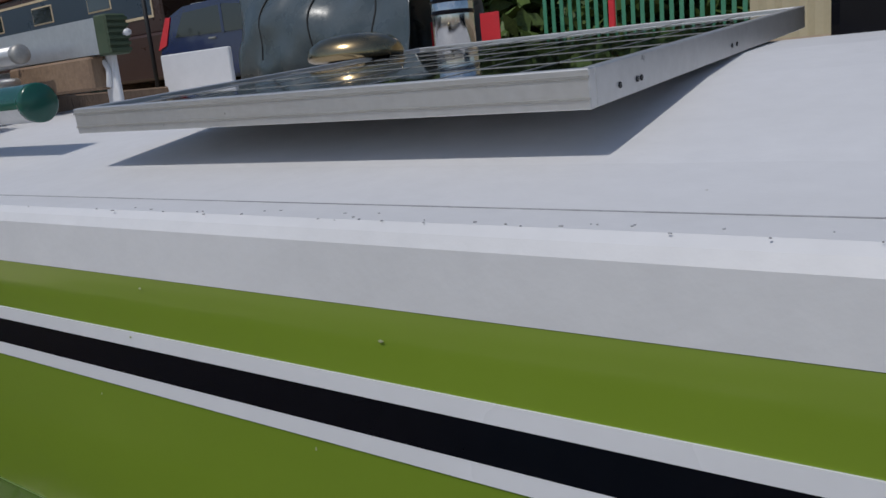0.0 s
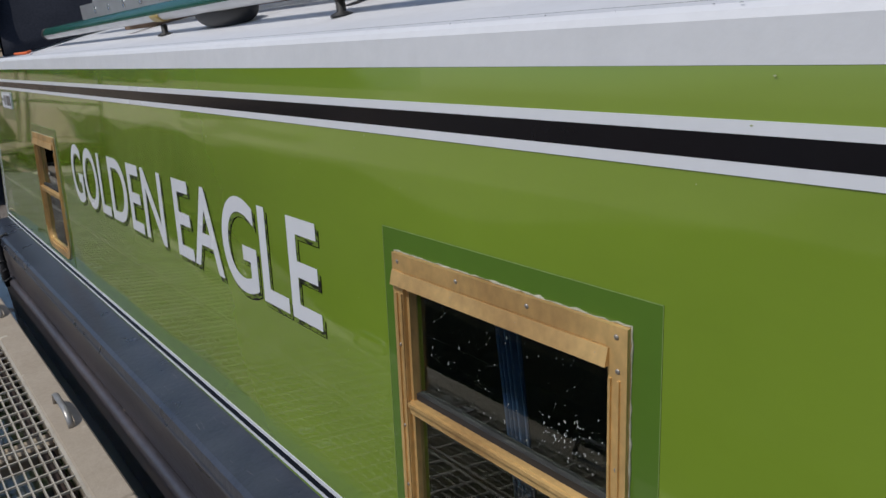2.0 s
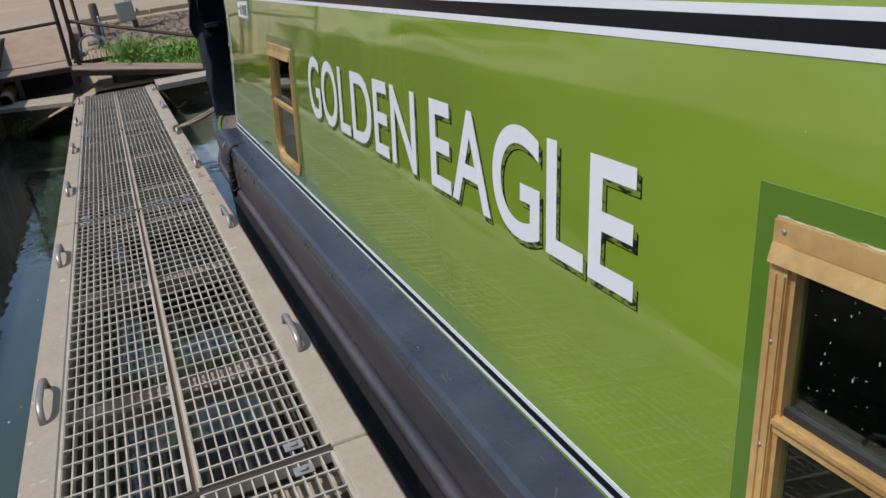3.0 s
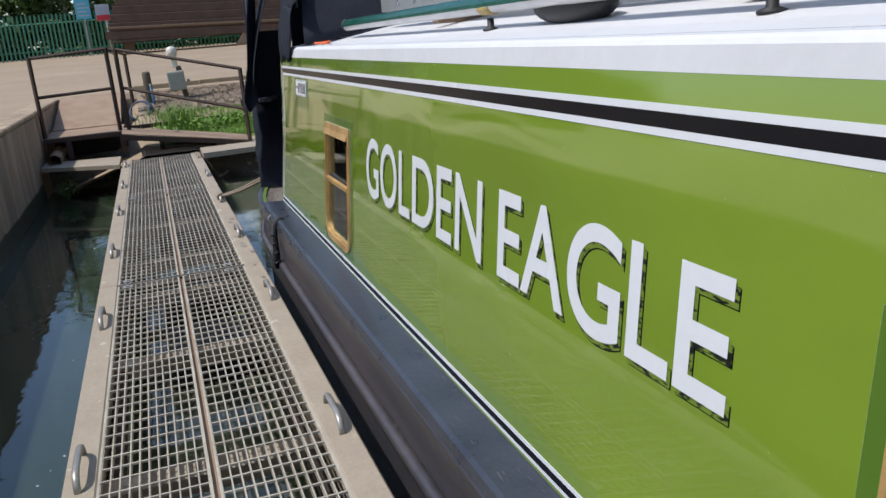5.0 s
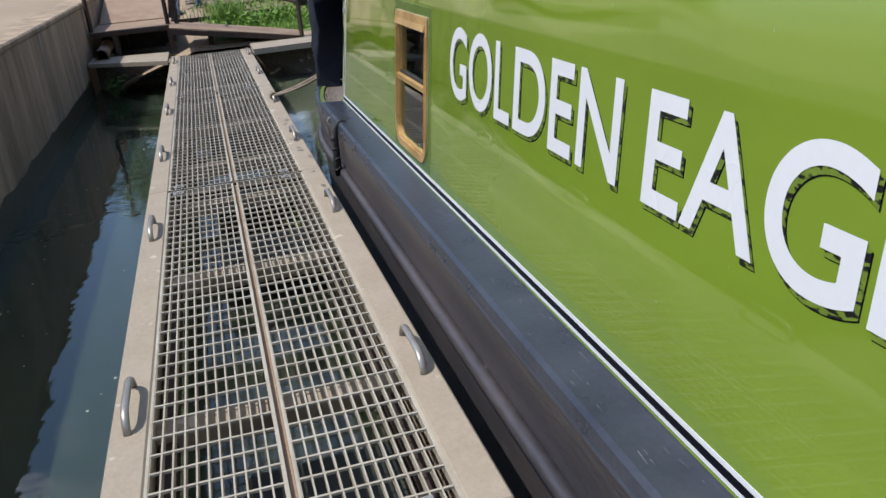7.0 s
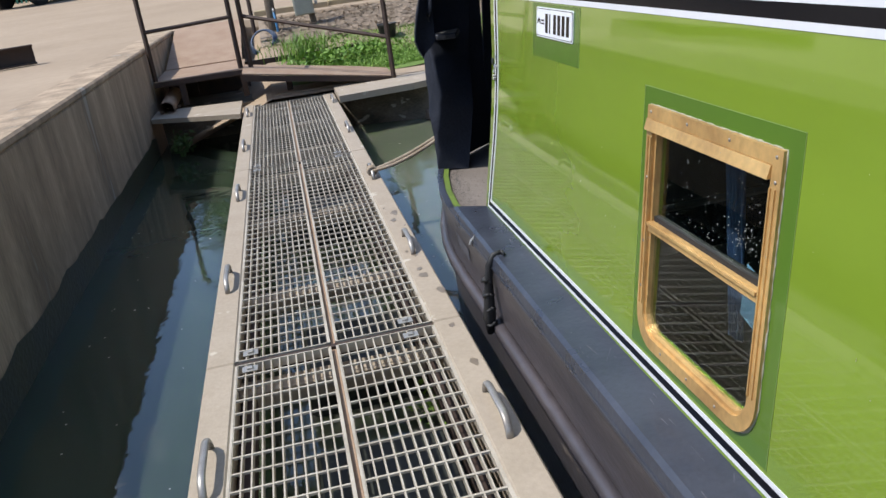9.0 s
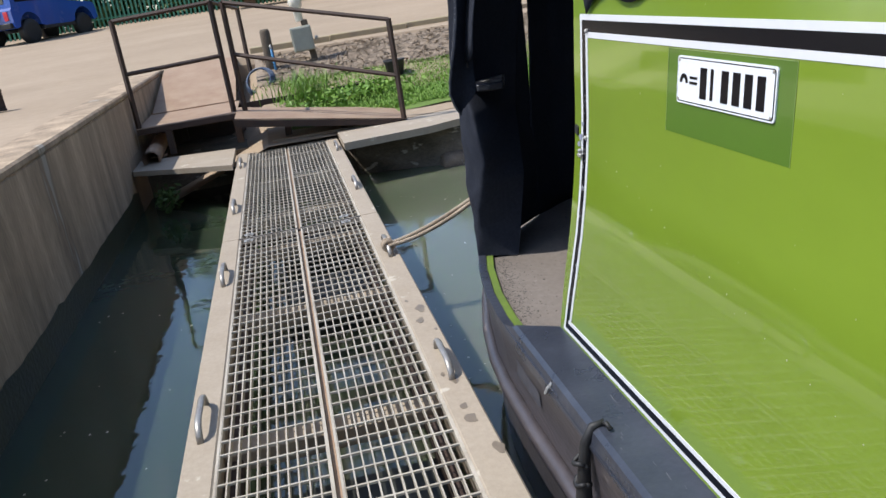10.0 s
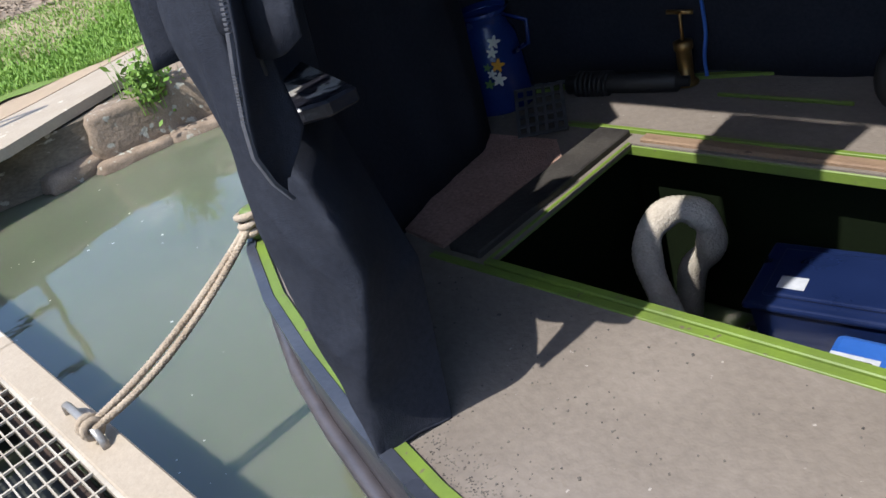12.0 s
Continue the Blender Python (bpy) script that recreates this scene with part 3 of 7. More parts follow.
GLASS = glass_material()
RUBBER = material("black_rubber", (0.012, 0.012, 0.013), 0.6, second=(0.02, 0.02, 0.02), scale=20)
SEALANT = material("old_sealant", (0.50, 0.46, 0.37), 0.7, second=(0.24, 0.24, 0.14), scale=30, amount=1.0, fine=0.2)
SPLASH = material("dried_splash", (0.42, 0.44, 0.42), 0.7, second=(0.3, 0.32, 0.3), scale=60)
SCREW = material("screw_head", (0.45, 0.42, 0.38), 0.45, 0.7, second=(0.3, 0.25, 0.2), scale=60)
CURTAIN_BLUE = material("blue_curtain_cloth", (0.035, 0.08, 0.20), 0.9, second=(0.025, 0.055, 0.15), scale=14, fine=0.1)
PAPER_BLUE = material("pale_blue_paper", (0.22, 0.42, 0.72), 0.6, second=(0.25, 0.46, 0.75), scale=8)


def rounded(x0, x1, z0, z1, r, n=7):
    """Square at the top, rounded at the bottom corners."""
    pts = [(x0, z1), (x0, z0 + r)]
    pts += [(x0 + r - r * math.cos(a), z0 + r - r * math.sin(a)) for a in span(0, math.pi / 2, n)][1:]
    pts += [(x1 - r + r * math.sin(a), z0 + r - r * math.cos(a)) for a in span(0, math.pi / 2, n)]
    return pts + [(x1, z1)]


def frame_ring(outer, inner, depth, m):
    bm = bmesh.new()
    n = len(outer)
    for i in range(n):
        j = (i + 1) % n
        prism([outer[i], outer[j], inner[j], inner[i]], depth, m, bm)
    bmesh.ops.remove_doubles(bm, verts=bm.verts, dist=0.0001)
    return bm


def text_mesh(body, height, extrude=0.0008, offset=0.0):
    cu = bpy.data.curves.new("lettering", "FONT")
    cu.body, cu.extrude, cu.offset, cu.size = body, extrude, offset, 1.0
    ob = bpy.data.objects.new("lettering", cu)
    me = bpy.data.meshes.new_from_object(ob)
    bpy.data.objects.remove(ob)
    bpy.data.curves.remove(cu)
    return me


screw_mesh = link_mesh("screw", lathe([(0.0055, 0), (0.0055, 0.0015), (0.003, 0.0028)], 10), SCREW, True)


def build_window(x0, x1, z0, z1):
    win = part("window", frame_ring(rounded(x0, x1, z0, z1, 0.088), rounded(x0 + 0.031, x1 - 0.031, z0 + 0.031, z1 - 0.03, 0.060), 0.009, side_m(0.0002)), BRASS, boat, "weathered brass-framed hopper window")
    gx0, gx1, gz0, zm = x0 + 0.031, x1 - 0.031, z0 + 0.031, z1 - 0.276
    # inner return of the frame
    part("inner_frame", frame_ring(rounded(gx0 - 0.004, gx1 + 0.004, gz0 - 0.004, z1 - 0.03, 0.064), rounded(gx0 + 0.008, gx1 - 0.008, gz0 + 0.008, z1 - 0.045, 0.052), 0.02, side_m(-0.018)), BRASS, win)
    bm = prism([(x0 + 0.002, z1 - 0.056), (x1 - 0.030, z1 - 0.056), (x1 - 0.030, z1 - 0.031), (x0 + 0.002, z1 - 0.031)], 0.008, side_m(0.004))
    for v in bm.verts:
        if v.co.z < z1 - 0.05 and v.co.y < side_y(v.co.z) - 0.012:
            v.co.y -= 0.006
    part("drip_rail", bm, BRASS, win, "brass drip rail along the top")
    part("mid_bar", prism([(gx0 + 0.002, zm - 0.024), (gx1 - 0.002, zm - 0.024), (gx1 - 0.002, zm), (gx0 + 0.002, zm)], 0.016, side_m(-0.008)), BRASS, win)
    part("hopper_ledge", prism([(gx0 + 0.006, zm), (gx1 - 0.006, zm), (gx1 - 0.006, zm + 0.012), (gx0 + 0.006, zm + 0.012)], 0.02, side_m(-0.024)), RUBBER, win)
    low = [p for p in rounded(gx0 + 0.006, gx1 - 0.006, gz0 + 0.006, zm - 0.020, 0.054)]
    pane = part("pane", prism(low, 0.004, side_m(-0.012)), GLASS, win)
    up_m = side_m(-0.016)
    bm = prism([(gx0 + 0.006, zm + 0.004), (gx1 - 0.006, zm + 0.004), (gx1 - 0.006, z1 - 0.04), (gx0 + 0.006, z1 - 0.04)], 0.004, up_m)
    part("pane", bm, GLASS, win)
    for ob in win.children:
        if ob.name.startswith("pane"):
            ob.visible_shadow = False
    # screws along the rim
    rim = [(x0 + 0.018, z1 - 0.014), (x0 + 0.19, z1 - 0.014), (x0 + 0.36, z1 - 0.014), (x1 - 0.018, z1 - 0.014), (x0 + 0.03, z1 - 0.044), (x0 + 0.18, z1 - 0.044), (x0 + 0.34, z1 - 0.044),
           (x1 - 0.05, z1 - 0.044), (x0 + 0.015, z1 - 0.17), (x0 + 0.015, z1 - 0.33), (x0 + 0.015, z0 + 0.15), (x1 - 0.015, z1 - 0.06), (x1 - 0.015, z1 - 0.2), (x1 - 0.015, z1 - 0.36), (x1 - 0.015, z0 + 0.15),
           (x0 + 0.14, z0 + 0.016), (x0 + 0.27, z0 + 0.016), (x1 - 0.14, z0 + 0.016)]
    for i, (x, z) in enumerate(rim):
        ob = new("screw", screw_mesh)
        ob.parent = win
        lift = 0.0125 if 4 <= i <= 7 else 0.0092
        ob.matrix_basis = Matrix.Translation((x, side_y(z) - lift, z)) @ pose(0, 0, 0, 90, 0, 0) @ Matrix.Scale(0.72, 4)
    # ridges of the extruded stiles
    for x in (x0 + 0.011, x0 + 0.026, x1 - 0.029, x1 - 0.014):
        part("stile_ridge", prism([(x, z0 + 0.105), (x + 0.0035, z0 + 0.105), (x + 0.0035, z1 - 0.072), (x, z1 - 0.072)], 0.004, side_m(0.0085)), BRASS, win)
    part("mid_bar_lip", prism([(gx0 + 0.004, zm - 0.008), (gx1 - 0.004, zm - 0.008), (gx1 - 0.004, zm - 0.001), (gx0 + 0.004, zm - 0.001)], 0.006, side_m(0.008)), BRASS, win)
    # uneven bead of old sealant round the flange
    r = random.Random(int(x0 * 10))
    out = rounded(x0 - 0.001, x1 + 0.001, z0 - 0.001, z1 + 0.001, 0.089)
    line = []
    for (xa, za), (xb, zb) in zip(out, out[1:] + out[:1]):
        n = max(1, int(math.hypot(xb - xa, zb - za) / 0.012))
        line += [(xa + (xb - xa) * k / n, za + (zb - za) * k / n) for k in range(n)]
    pts = [(x + r.gauss(0, 0.0006), side_y(z) - 0.0015, z + r.gauss(0, 0.0006)) for x, z in line]
    part("sealant", tube(pts, [max(0.0005, r.gauss(0.0013, 0.0008)) for _ in pts], 6, closed=True), SEALANT, win, "pale crumbling sealant bead", smooth=True)
    # dried splashes on the upper pane
    bm = bmesh.new()
    for k in range(150):
        if k < 90:
            x, z = gx0 + 0.03 + (gx1 - gx0 - 0.06) * r.random(), zm + 0.03 + (z1 - zm - 0.11) * r.random() ** 1.6
        else:
            x, z = gx1 - 0.09 + r.gauss(0, 0.03), zm + 0.05 + abs(r.gauss(0, 0.03))
        q, ln = r.uniform(0.0004, 0.0013), r.choice((1, 1, 1.5, 2.5))
        if gx0 + 0.02 < x < gx1 - 0.02:
            prism([(x + q * math.cos(a), z + q * ln * math.sin(a)) for a in span(0, 5.3, 6)], 0.0003, side_m(-0.0119), bm)
    tagged(part("splash_marks", bm, SPLASH, win), kind="stuff")
    return win


for w in WINS:
    build_window(*w)

# curtain and notice behind the glass
def curtain(x0, x1, z0, z1, y):
    def fn(u, v):
        return (x0 + (x1 - x0) * u, y + 0.012 * math.sin(u * 9 * math.pi) * (0.6 + 0.4 * v), z0 + (z1 - z0) * v)
    return sheet(fn, span(0, 1, 40), span(0, 1, 6), 0.003)


for x in (1.63, 5.10):
    solid("window_curtain", curtain(x, x + 0.055, 0.42, 0.98, 0.20), CURTAIN_BLUE, "narrow blue cloth curtain hanging inside the window", "curtain", smooth=True, group="curtains inside the cabin")
note = solid("licence_card", prism([(1.79, 0.56), (1.95, 0.50), (1.98, 0.64), (1.82, 0.69)], 0.001, Matrix(((1, 0, 0, 0), (0, 0, -1, 0.135), (0, 1, 0, 0), (0, 0, 0, 1)))), PAPER_BLUE, "pale blue licence paper propped inside the window", "paper")
me = text_mesh("06/22", 0.05)
me.materials.append(WHITE)
ob = new("printed_date", me)
ob.parent = note
ob.matrix_basis = Matrix.Translation((1.815, 0.1315, 0.625)) @ pose(0, 0, 0, 90, -14, 0) @ Matrix.Scale(0.055, 4)

# ---- the name on the side ----
def mottled_shade():
    return material("worn_letter_shade", (0.115, 0.165, 0.022), 0.35, second=(0.15, 0.22, 0.024), scale=30, fine=0.1, stretch=(1, 1, 2.2), spots=(0.006, 0.007, 0.006), spot_scale=44, spot_cut=0.50)


SHADE = mottled_shade()
NAME = [("G", 2.352, 2.545), ("O", 2.572, 2.80), ("L", 2.828, 2.962), ("D", 2.992, 3.222), ("E", 3.252, 3.392), ("N", 3.424, 3.636),
        ("E", 3.750, 3.890), ("A", 3.898, 4.126), ("G", 4.138, 4.360), ("L", 4.388, 4.530), ("E", 4.547, 4.692)]
for ch, x0, x1 in NAME:
    z0, z1 = (0.754, 1.004) if ch in "GO" else (0.760, 0.998)
    for nm, mt, dx, dz, lift in (("letter_outline", BLACK, 0.0126, -0.0135, 0.0008), ("letter_shade", SHADE, 0.0104, -0.0113, 0.0015), ("letter", WHITE, 0, 0, 0.0024)):
        me = text_mesh(ch, 1.0, 0.0, 0.012)
        me.name = nm
        co = np.array([v.co[:] for v in me.vertices])
        lo, hi = co.min(0), co.max(0)
        for v in me.vertices:
            x = x0 + (x1 - x0) * (v.co.x - lo[0]) / (hi[0] - lo[0]) + dx
            z = z0 + (z1 - z0) * (v.co.y - lo[1]) / (hi[1] - lo[1]) + dz
            v.co = (x, side_y(z) - lift, z)
        me.materials.clear()
        me.materials.append(mt)
        ob = new(nm, me)
        ob.parent = boat

# ---- registration plate ----
PLATE_WHITE = material("white_enamel", (0.74, 0.76, 0.80), 0.25, second=(0.70, 0.72, 0.76), scale=12)
plate_pts = lambda x0, x1, z0, z1, r: [(x0 + r - r * math.cos(a), z0 + r - r * math.sin(a)) for a in span(0, math.pi / 2, 5)] + [(x1 - r + r * math.sin(a), z0 + r - r * math.cos(a)) for a in span(0, math.pi / 2, 5)] + \
    [(x1 - r + r * math.cos(a), z1 - r + r * math.sin(a)) for a in span(0, math.pi / 2, 5)] + [(x0 + r - r * math.sin(a), z1 - r + r * math.cos(a)) for a in span(0, math.pi / 2, 5)]
plate = part("registration_plate", prism(plate_pts(0.660, 0.996, 1.096, 1.188, 0.008), 0.003, side_m(0.001)), PLATE_WHITE, boat, "white registration plate with black border and marks")
part("plate_border", prism(plate_pts(0.6635, 0.9925, 1.0995, 1.1845, 0.007), 0.0006, side_m(0.004)), BLACK, plate)
part("plate_face", prism(plate_pts(0.6655, 0.9905, 1.1015, 1.1825, 0.006), 0.0012, side_m(0.004)), PLATE_WHITE, plate)
for i in range(6):
    x = 0.753 + i * 0.038
    wdt = 0.010 if i == 1 else 0.024
    part("plate_bar", prism([(x, 1.112), (x + wdt, 1.112), (x + wdt, 1.170), (x, 1.170)], 0.0008, side_m(0.0052)), BLACK, plate)
arch = [(0.677 + 0.016 * math.cos(a) + 0.013, 1.137 + 0.018 * math.sin(a)) for a in span(math.pi, 0, 9)] + [(0.677 + 0.007 * math.cos(a) + 0.013, 1.137 + 0.009 * math.sin(a)) for a in span(0, math.pi, 9)]
part("plate_mark", prism(arch, 0.0008, side_m(0.0052)), BLACK, plate)
for z in (1.146, 1.136):
    part("plate_bar", prism([(0.713, z), (0.742, z), (0.742, z + 0.005), (0.713, z + 0.005)], 0.0008, side_m(0.0052)), BLACK, plate)
for x, z in ((0.669, 1.104), (0.987, 1.104), (0.987, 1.180), (0.669, 1.180)):
    ob = new("screw", screw_mesh)
    ob.parent = plate
    ob.matrix_basis = Matrix.Translation((x, side_y(z) - 0.0052, z)) @ pose(0, 0, 0, 90, 0, 0) @ Matrix.Scale(0.6, 4)

# latch, rubber pad and bare spots on the rear edge
part("latch", box((0.124, -0.011, 0.887), (0.145, 0.0, 0.899), 0.003, m=Matrix.Translation((0, side_y(0.89), 0))), STEEL, boat, "small chrome latch")
part("latch_post", lathe([(0.006, 0), (0.006, 0.009), (0.003, 0.012)], 10, Matrix.Translation((0.134, side_y(0.905), 0.905)) @ pose(0, 0, 0, 90, 0, 0)), STEEL, boat, smooth=True)
part("rubber_pad", prism([(0.088, 0.948), (0.109, 0.943), (0.111, 0.966), (0.090, 0.970)], 0.004, side_m()), RUBBER, boat)
FILLER = material("grey_filler", (0.20, 0.22, 0.30), 0.7, second=(0.3, 0.3, 0.33), scale=40)
for cx, cz, r in ((0.130, 0.941, 0.011), (0.118, 0.921, 0.009), (0.142, 0.978, 0.007)):
    part("filler_spot", prism([(cx + r * (1 + 0.35 * math.sin(3 * k + cx * 90)) * math.cos(k), cz + r * (1 + 0.3 * math.sin(2 * k + 1)) * math.sin(k)) for k in span(0, 5.9, 12)], 0.002, side_m(0.001)), FILLER, boat)
for cx, cz in ((0.168, 0.945), (0.165, 1.22)):
    part("snap_stud", lathe([(0.006, 0), (0.006, 0.006), (0.003, 0.009)], 10, Matrix.Translation((cx, side_y(cz), cz)) @ pose(0, 0, 0, 90, 0, 0)), STEEL, boat)

# gunwale details: weld seam strips, eye bolts and a black lashing
part("gunwale_edge", tube([(0.2, -0.133, 0.262), (END_X, -0.133, 0.262)], 0.010, 8), BITUMEN, boat, smooth=True)
for x in (0.245,):
    part("gunwale_bolt", tube([(x, -0.118, 0.300), (x - 0.01, -0.142, 0.272), (x - 0.012, -0.15, 0.255)], 0.006, 8), STEEL, boat, "bright worn steel bolt")
pts = [(0.535, -0.095, 0.318), (0.53, -0.125, 0.310), (0.53, -0.147, 0.27), (0.525, -0.155, 0.20), (0.52, -0.16, 0.12), (0.515, -0.165, 0.05), (0.51, -0.168, -0.02)]
lash = solid("fender_lashing", tube(pts, [0.009, 0.012, 0.014, 0.016, 0.021, 0.026, 0.012], 8), RUBBER, "black knotted lashing hanging over the gunwale", "rope", smooth=True)
for k in range(4):
    z = 0.03 + 0.06 * k
    part("knot", tube([(0.518 + 0.024 * math.cos(a), -0.160 + 0.018 * math.sin(a), z + 0.008 * math.sin(2 * a + k)) for a in span(0, math.tau, 10)], 0.007, 6), RUBBER, lash, smooth=True)
part("tail", tube([(0.54, -0.098, 0.318), (0.56, -0.10, 0.330), (0.575, -0.095, 0.318)], 0.006, 6), RUBBER, lash, smooth=True)

CHIPS_GREEN = material("pale_green_edge", (0.22, 0.30, 0.10), 0.4, second=(0.16, 0.24, 0.06), scale=30)
# seam of the roof edge, dirt on it, and chips in the paint
SEAM = material("dirty_seam", (0.20, 0.20, 0.21), 0.8, second=(0.36, 0.36, 0.37), scale=9, amount=1.0, fine=0.2)
zs = roof_z(0.165)
part("roof_seam", box((0.3, 0.1640, zs - 0.003), (END_X - 0.1, 0.1660, zs + 0.0036)), SEAM, boat)
rng_p = random.Random(5)
bm = bmesh.new()
for _ in range(90):
    x = rng_p.uniform(0.9, 7.2) if rng_p.random() < 0.5 else rng_p.uniform(5.6, 6.7)
    y, r = min(0.163, 0.112 + abs(rng_p.gauss(0, 0.016))), rng_p.uniform(0.0004, 0.0009)
    ln = rng_p.choice((1, 1, 1, 2, 3))
    z = roof_z(y) + 0.0032
    prism([(x - r * ln, y - r), (x + r * ln, y - 0.5 * r), (x + r * ln * 0.8, y + r), (x - r * ln, y + 0.7 * r)], 0.0007, Matrix.Translation((0, 0, z)), bm)
tagged(part("roof_edge_dirt", bm, SEAM, boat), kind="stuff")
CHIPS = material("pale_paint_chip", (0.30, 0.34, 0.16), 0.6, second=(0.36, 0.38, 0.22), scale=60)
bm = bmesh.new()
for _ in range(120):
    x, z = rng_p.uniform(0.3, 7.0), rng_p.uniform(0.42, 1.29)
    if any(a - 0.05 < x < b + 0.05 and z < d + 0.05 for a, b, c, d in WINS):
        continue
    r, ln = rng_p.uniform(0.0004, 0.0009), rng_p.choice((1, 1, 2, 4))
    prism([(x - r, z - r * ln), (x + r, z - r * ln * 0.8), (x + r * 0.8, z + r * ln), (x - r * 0.7, z + r * ln)], 0.0004, side_m(0.0001), bm)
for x, z, r in ((5.723, 1.306, 0.0018), (6.025, 1.292, 0.0022), (5.70, 1.256, 0.0018)):
    prism([(x - r * 1.3, z), (x, z - 0.6 * r), (x + r * 1.3, z), (x, z + 0.6 * r)], 0.0004, side_m(0.0017), bm)
tagged(part("paint_chips", bm, CHIPS, boat), kind="stuff")
# white flecks where the black band has chipped
bm = bmesh.new()
for _ in range(90):
    k = rng_p.randrange(1, len(REAR) - 1)
    f, d = rng_p.random(), rng_p.uniform(0.014, 0.048)
    x = REAR[k][0] + (REAR[k + 1][0] - REAR[k][0]) * f + d
    z = REAR[k][1] + (REAR[k + 1][1] - REAR[k][1]) * f
    r = rng_p.uniform(0.0005, 0.0017) * (2 if rng_p.random() < 0.08 else 1)
    prism([(x + r * rng_p.uniform(0.6, 1.3) * math.cos(a), z + r * rng_p.uniform(0.6, 1.3) * math.sin(a)) for a in span(0, 5.2, 6)], 0.0004, side_m(0.0018), bm)
tagged(part("band_chips", bm, WHITE, boat), kind="stuff")
# run of tiny filler dots above the gunwale line near the stern
bm = bmesh.new()
for k in range(17):
    x = 0.30 + 0.065 * k
    z = 0.905 - 0.0165 * k + 0.004 * math.sin(k * 2.1)
    r = 0.0016 + 0.0006 * math.sin(k * 1.7)
    prism([(x + r * math.cos(a), z + r * math.sin(a)) for a in span(0, 5.5, 7)], 0.0005, side_m(0.0001), bm)
tagged(part("filler_dots", bm, CHIPS, boat), kind="stuff")
# pale edge of the touched-up patches
for x0, x1, z0, z1 in ((WINS[0][0] - 0.037, WINS[0][1] + 0.045, 0.380, WINS[0][3] + 0.04), (WINS[1][0] - 0.04, WINS[1][1] + 0.048, 0.380, WINS[1][3] + 0.041), (0.612, 1.043, 1.031, 1.200)):
    bm = bmesh.new()
    e = 0.0011
    for q in ((x0, z1 - e, x1, z1), (x0, z0, x0 + e, z1 - e), (x1 - e, z0, x1, z1 - e)):
        prism([(q[0], q[1]), (q[2], q[1]), (q[2], q[3]), (q[0], q[3])], 0.0004, side_m(0.0007), bm)
    bmesh.ops.remove_doubles(bm, verts=bm.verts, dist=0.0003)
    part("patch_edge", bm, CHIPS_GREEN, boat)

# ---- stern: deck strips, hatch, hood and gear ----
def deck_strip(inset0, inset1, x_from, x_to, z0, z1):
    """A band that follows the deck's edge on the jetty side and round the stern."""
    bm = bmesh.new()
    pts = [p for p in hull_edge() if p[0] <= x_from + 0.01]
    edge = [Vector(p) for p in pts]
    rows = []
    for i, p in enumerate(edge):
        d = (edge[min(i + 1, len(edge) - 1)] - edge[max(i - 1, 0)]).normalized()
        nrm = Vector((-d.y, d.x))
        nrm = -nrm if nrm.dot(p - Vector((1.0, CEN))) > 0 else nrm
        rows.append([bm.verts.new((*(p + nrm * o), z)) for o, z in ((inset0, z0), (inset0, z1), (inset1, z1), (inset1, z0))])
    for a, b in zip(rows, rows[1:]):
        for j in range(4):
            bm.faces.new((a[j], b[j], b[(j + 1) % 4], a[(j + 1) % 4]))
    return bm


part("deck_edge_strip", deck_strip(0.026, 0.054, 0.0, 0, DECK_Z - 0.004, DECK_Z + 0.012), LIME, boat, "worn lime-green line along the deck edge")
part("deck_rail", deck_strip(-0.006, 0.0245, 0.31, 0, DECK_Z - 0.02, DECK_Z + 0.016), BITUMEN, boat)
hx0, hx1, hy0, hy1 = HATCH
WORN_WOOD = material("worn_brown_board", (0.16, 0.10, 0.065), 0.8, second=(0.25, 0.17, 0.11), scale=8, amount=1.0, fine=0.15, bump=0.3, stretch=(1, 6, 1), spots=(0.05, 0.03, 0.02), spot_scale=18, spot_cut=0.66)
BLACK_BOARD = material("black_worn_board", (0.018, 0.016, 0.016), 0.6, second=(0.05, 0.045, 0.04), scale=9, amount=1.0, fine=0.2, bump=0.25, spots=(0.22, 0.2, 0.18), spot_scale=25, spot_cut=0.74)
part("hatch_strip", box((-1.40, 0.555, DECK_Z - 0.002), (0.05, 0.581, DECK_Z + 0.005), 0.002), LIME, boat, "lime-green painted line beside the hatch")
part("hatch_rim", box((hx0 - 0.005, hy0 - 0.022, 0.235), (hx1, hy0 + 0.004, DECK_Z + 0.010), 0.003), LIME, boat, "chipped lime-green hatch rim")
part("hatch_rim", box((hx0 - 0.02, hy1 - 0.004, 0.222), (hx1, hy1 + 0.012, DECK_Z - 0.006), 0.003), LIME, boat)
part("hatch_board", box((hx0 + 0.02, hy1 + 0.013, 0.23), (hx1, hy1 + 0.055, DECK_Z + 0.012), 0.004), WORN_WOOD, boat, "worn brown edge board")
part("hatch_rim", box((hx0 - 0.014, hy0, 0.238), (hx0 - 0.002, hy1, DECK_Z + 0.004), 0.003), LIME, boat)
part("hatch_strip", box((-1.50, 1.345, DECK_Z - 0.002), (0.05, 1.362, DECK_Z + 0.014), 0.002), LIME, boat)
part("deck_board", box((-1.36, 0.60, DECK_Z - 0.001), (-1.245, 1.33, DECK_Z + 0.022), 0.004), BLACK_BOARD, boat, "black scuffed board beside the hatch")
GRIT_RED = material("red_brown_grit", (0.42, 0.26, 0.21), 0.95, second=(0.30, 0.18, 0.145), scale=6, fine=0.3, bump=0.8, bump_scale=220)
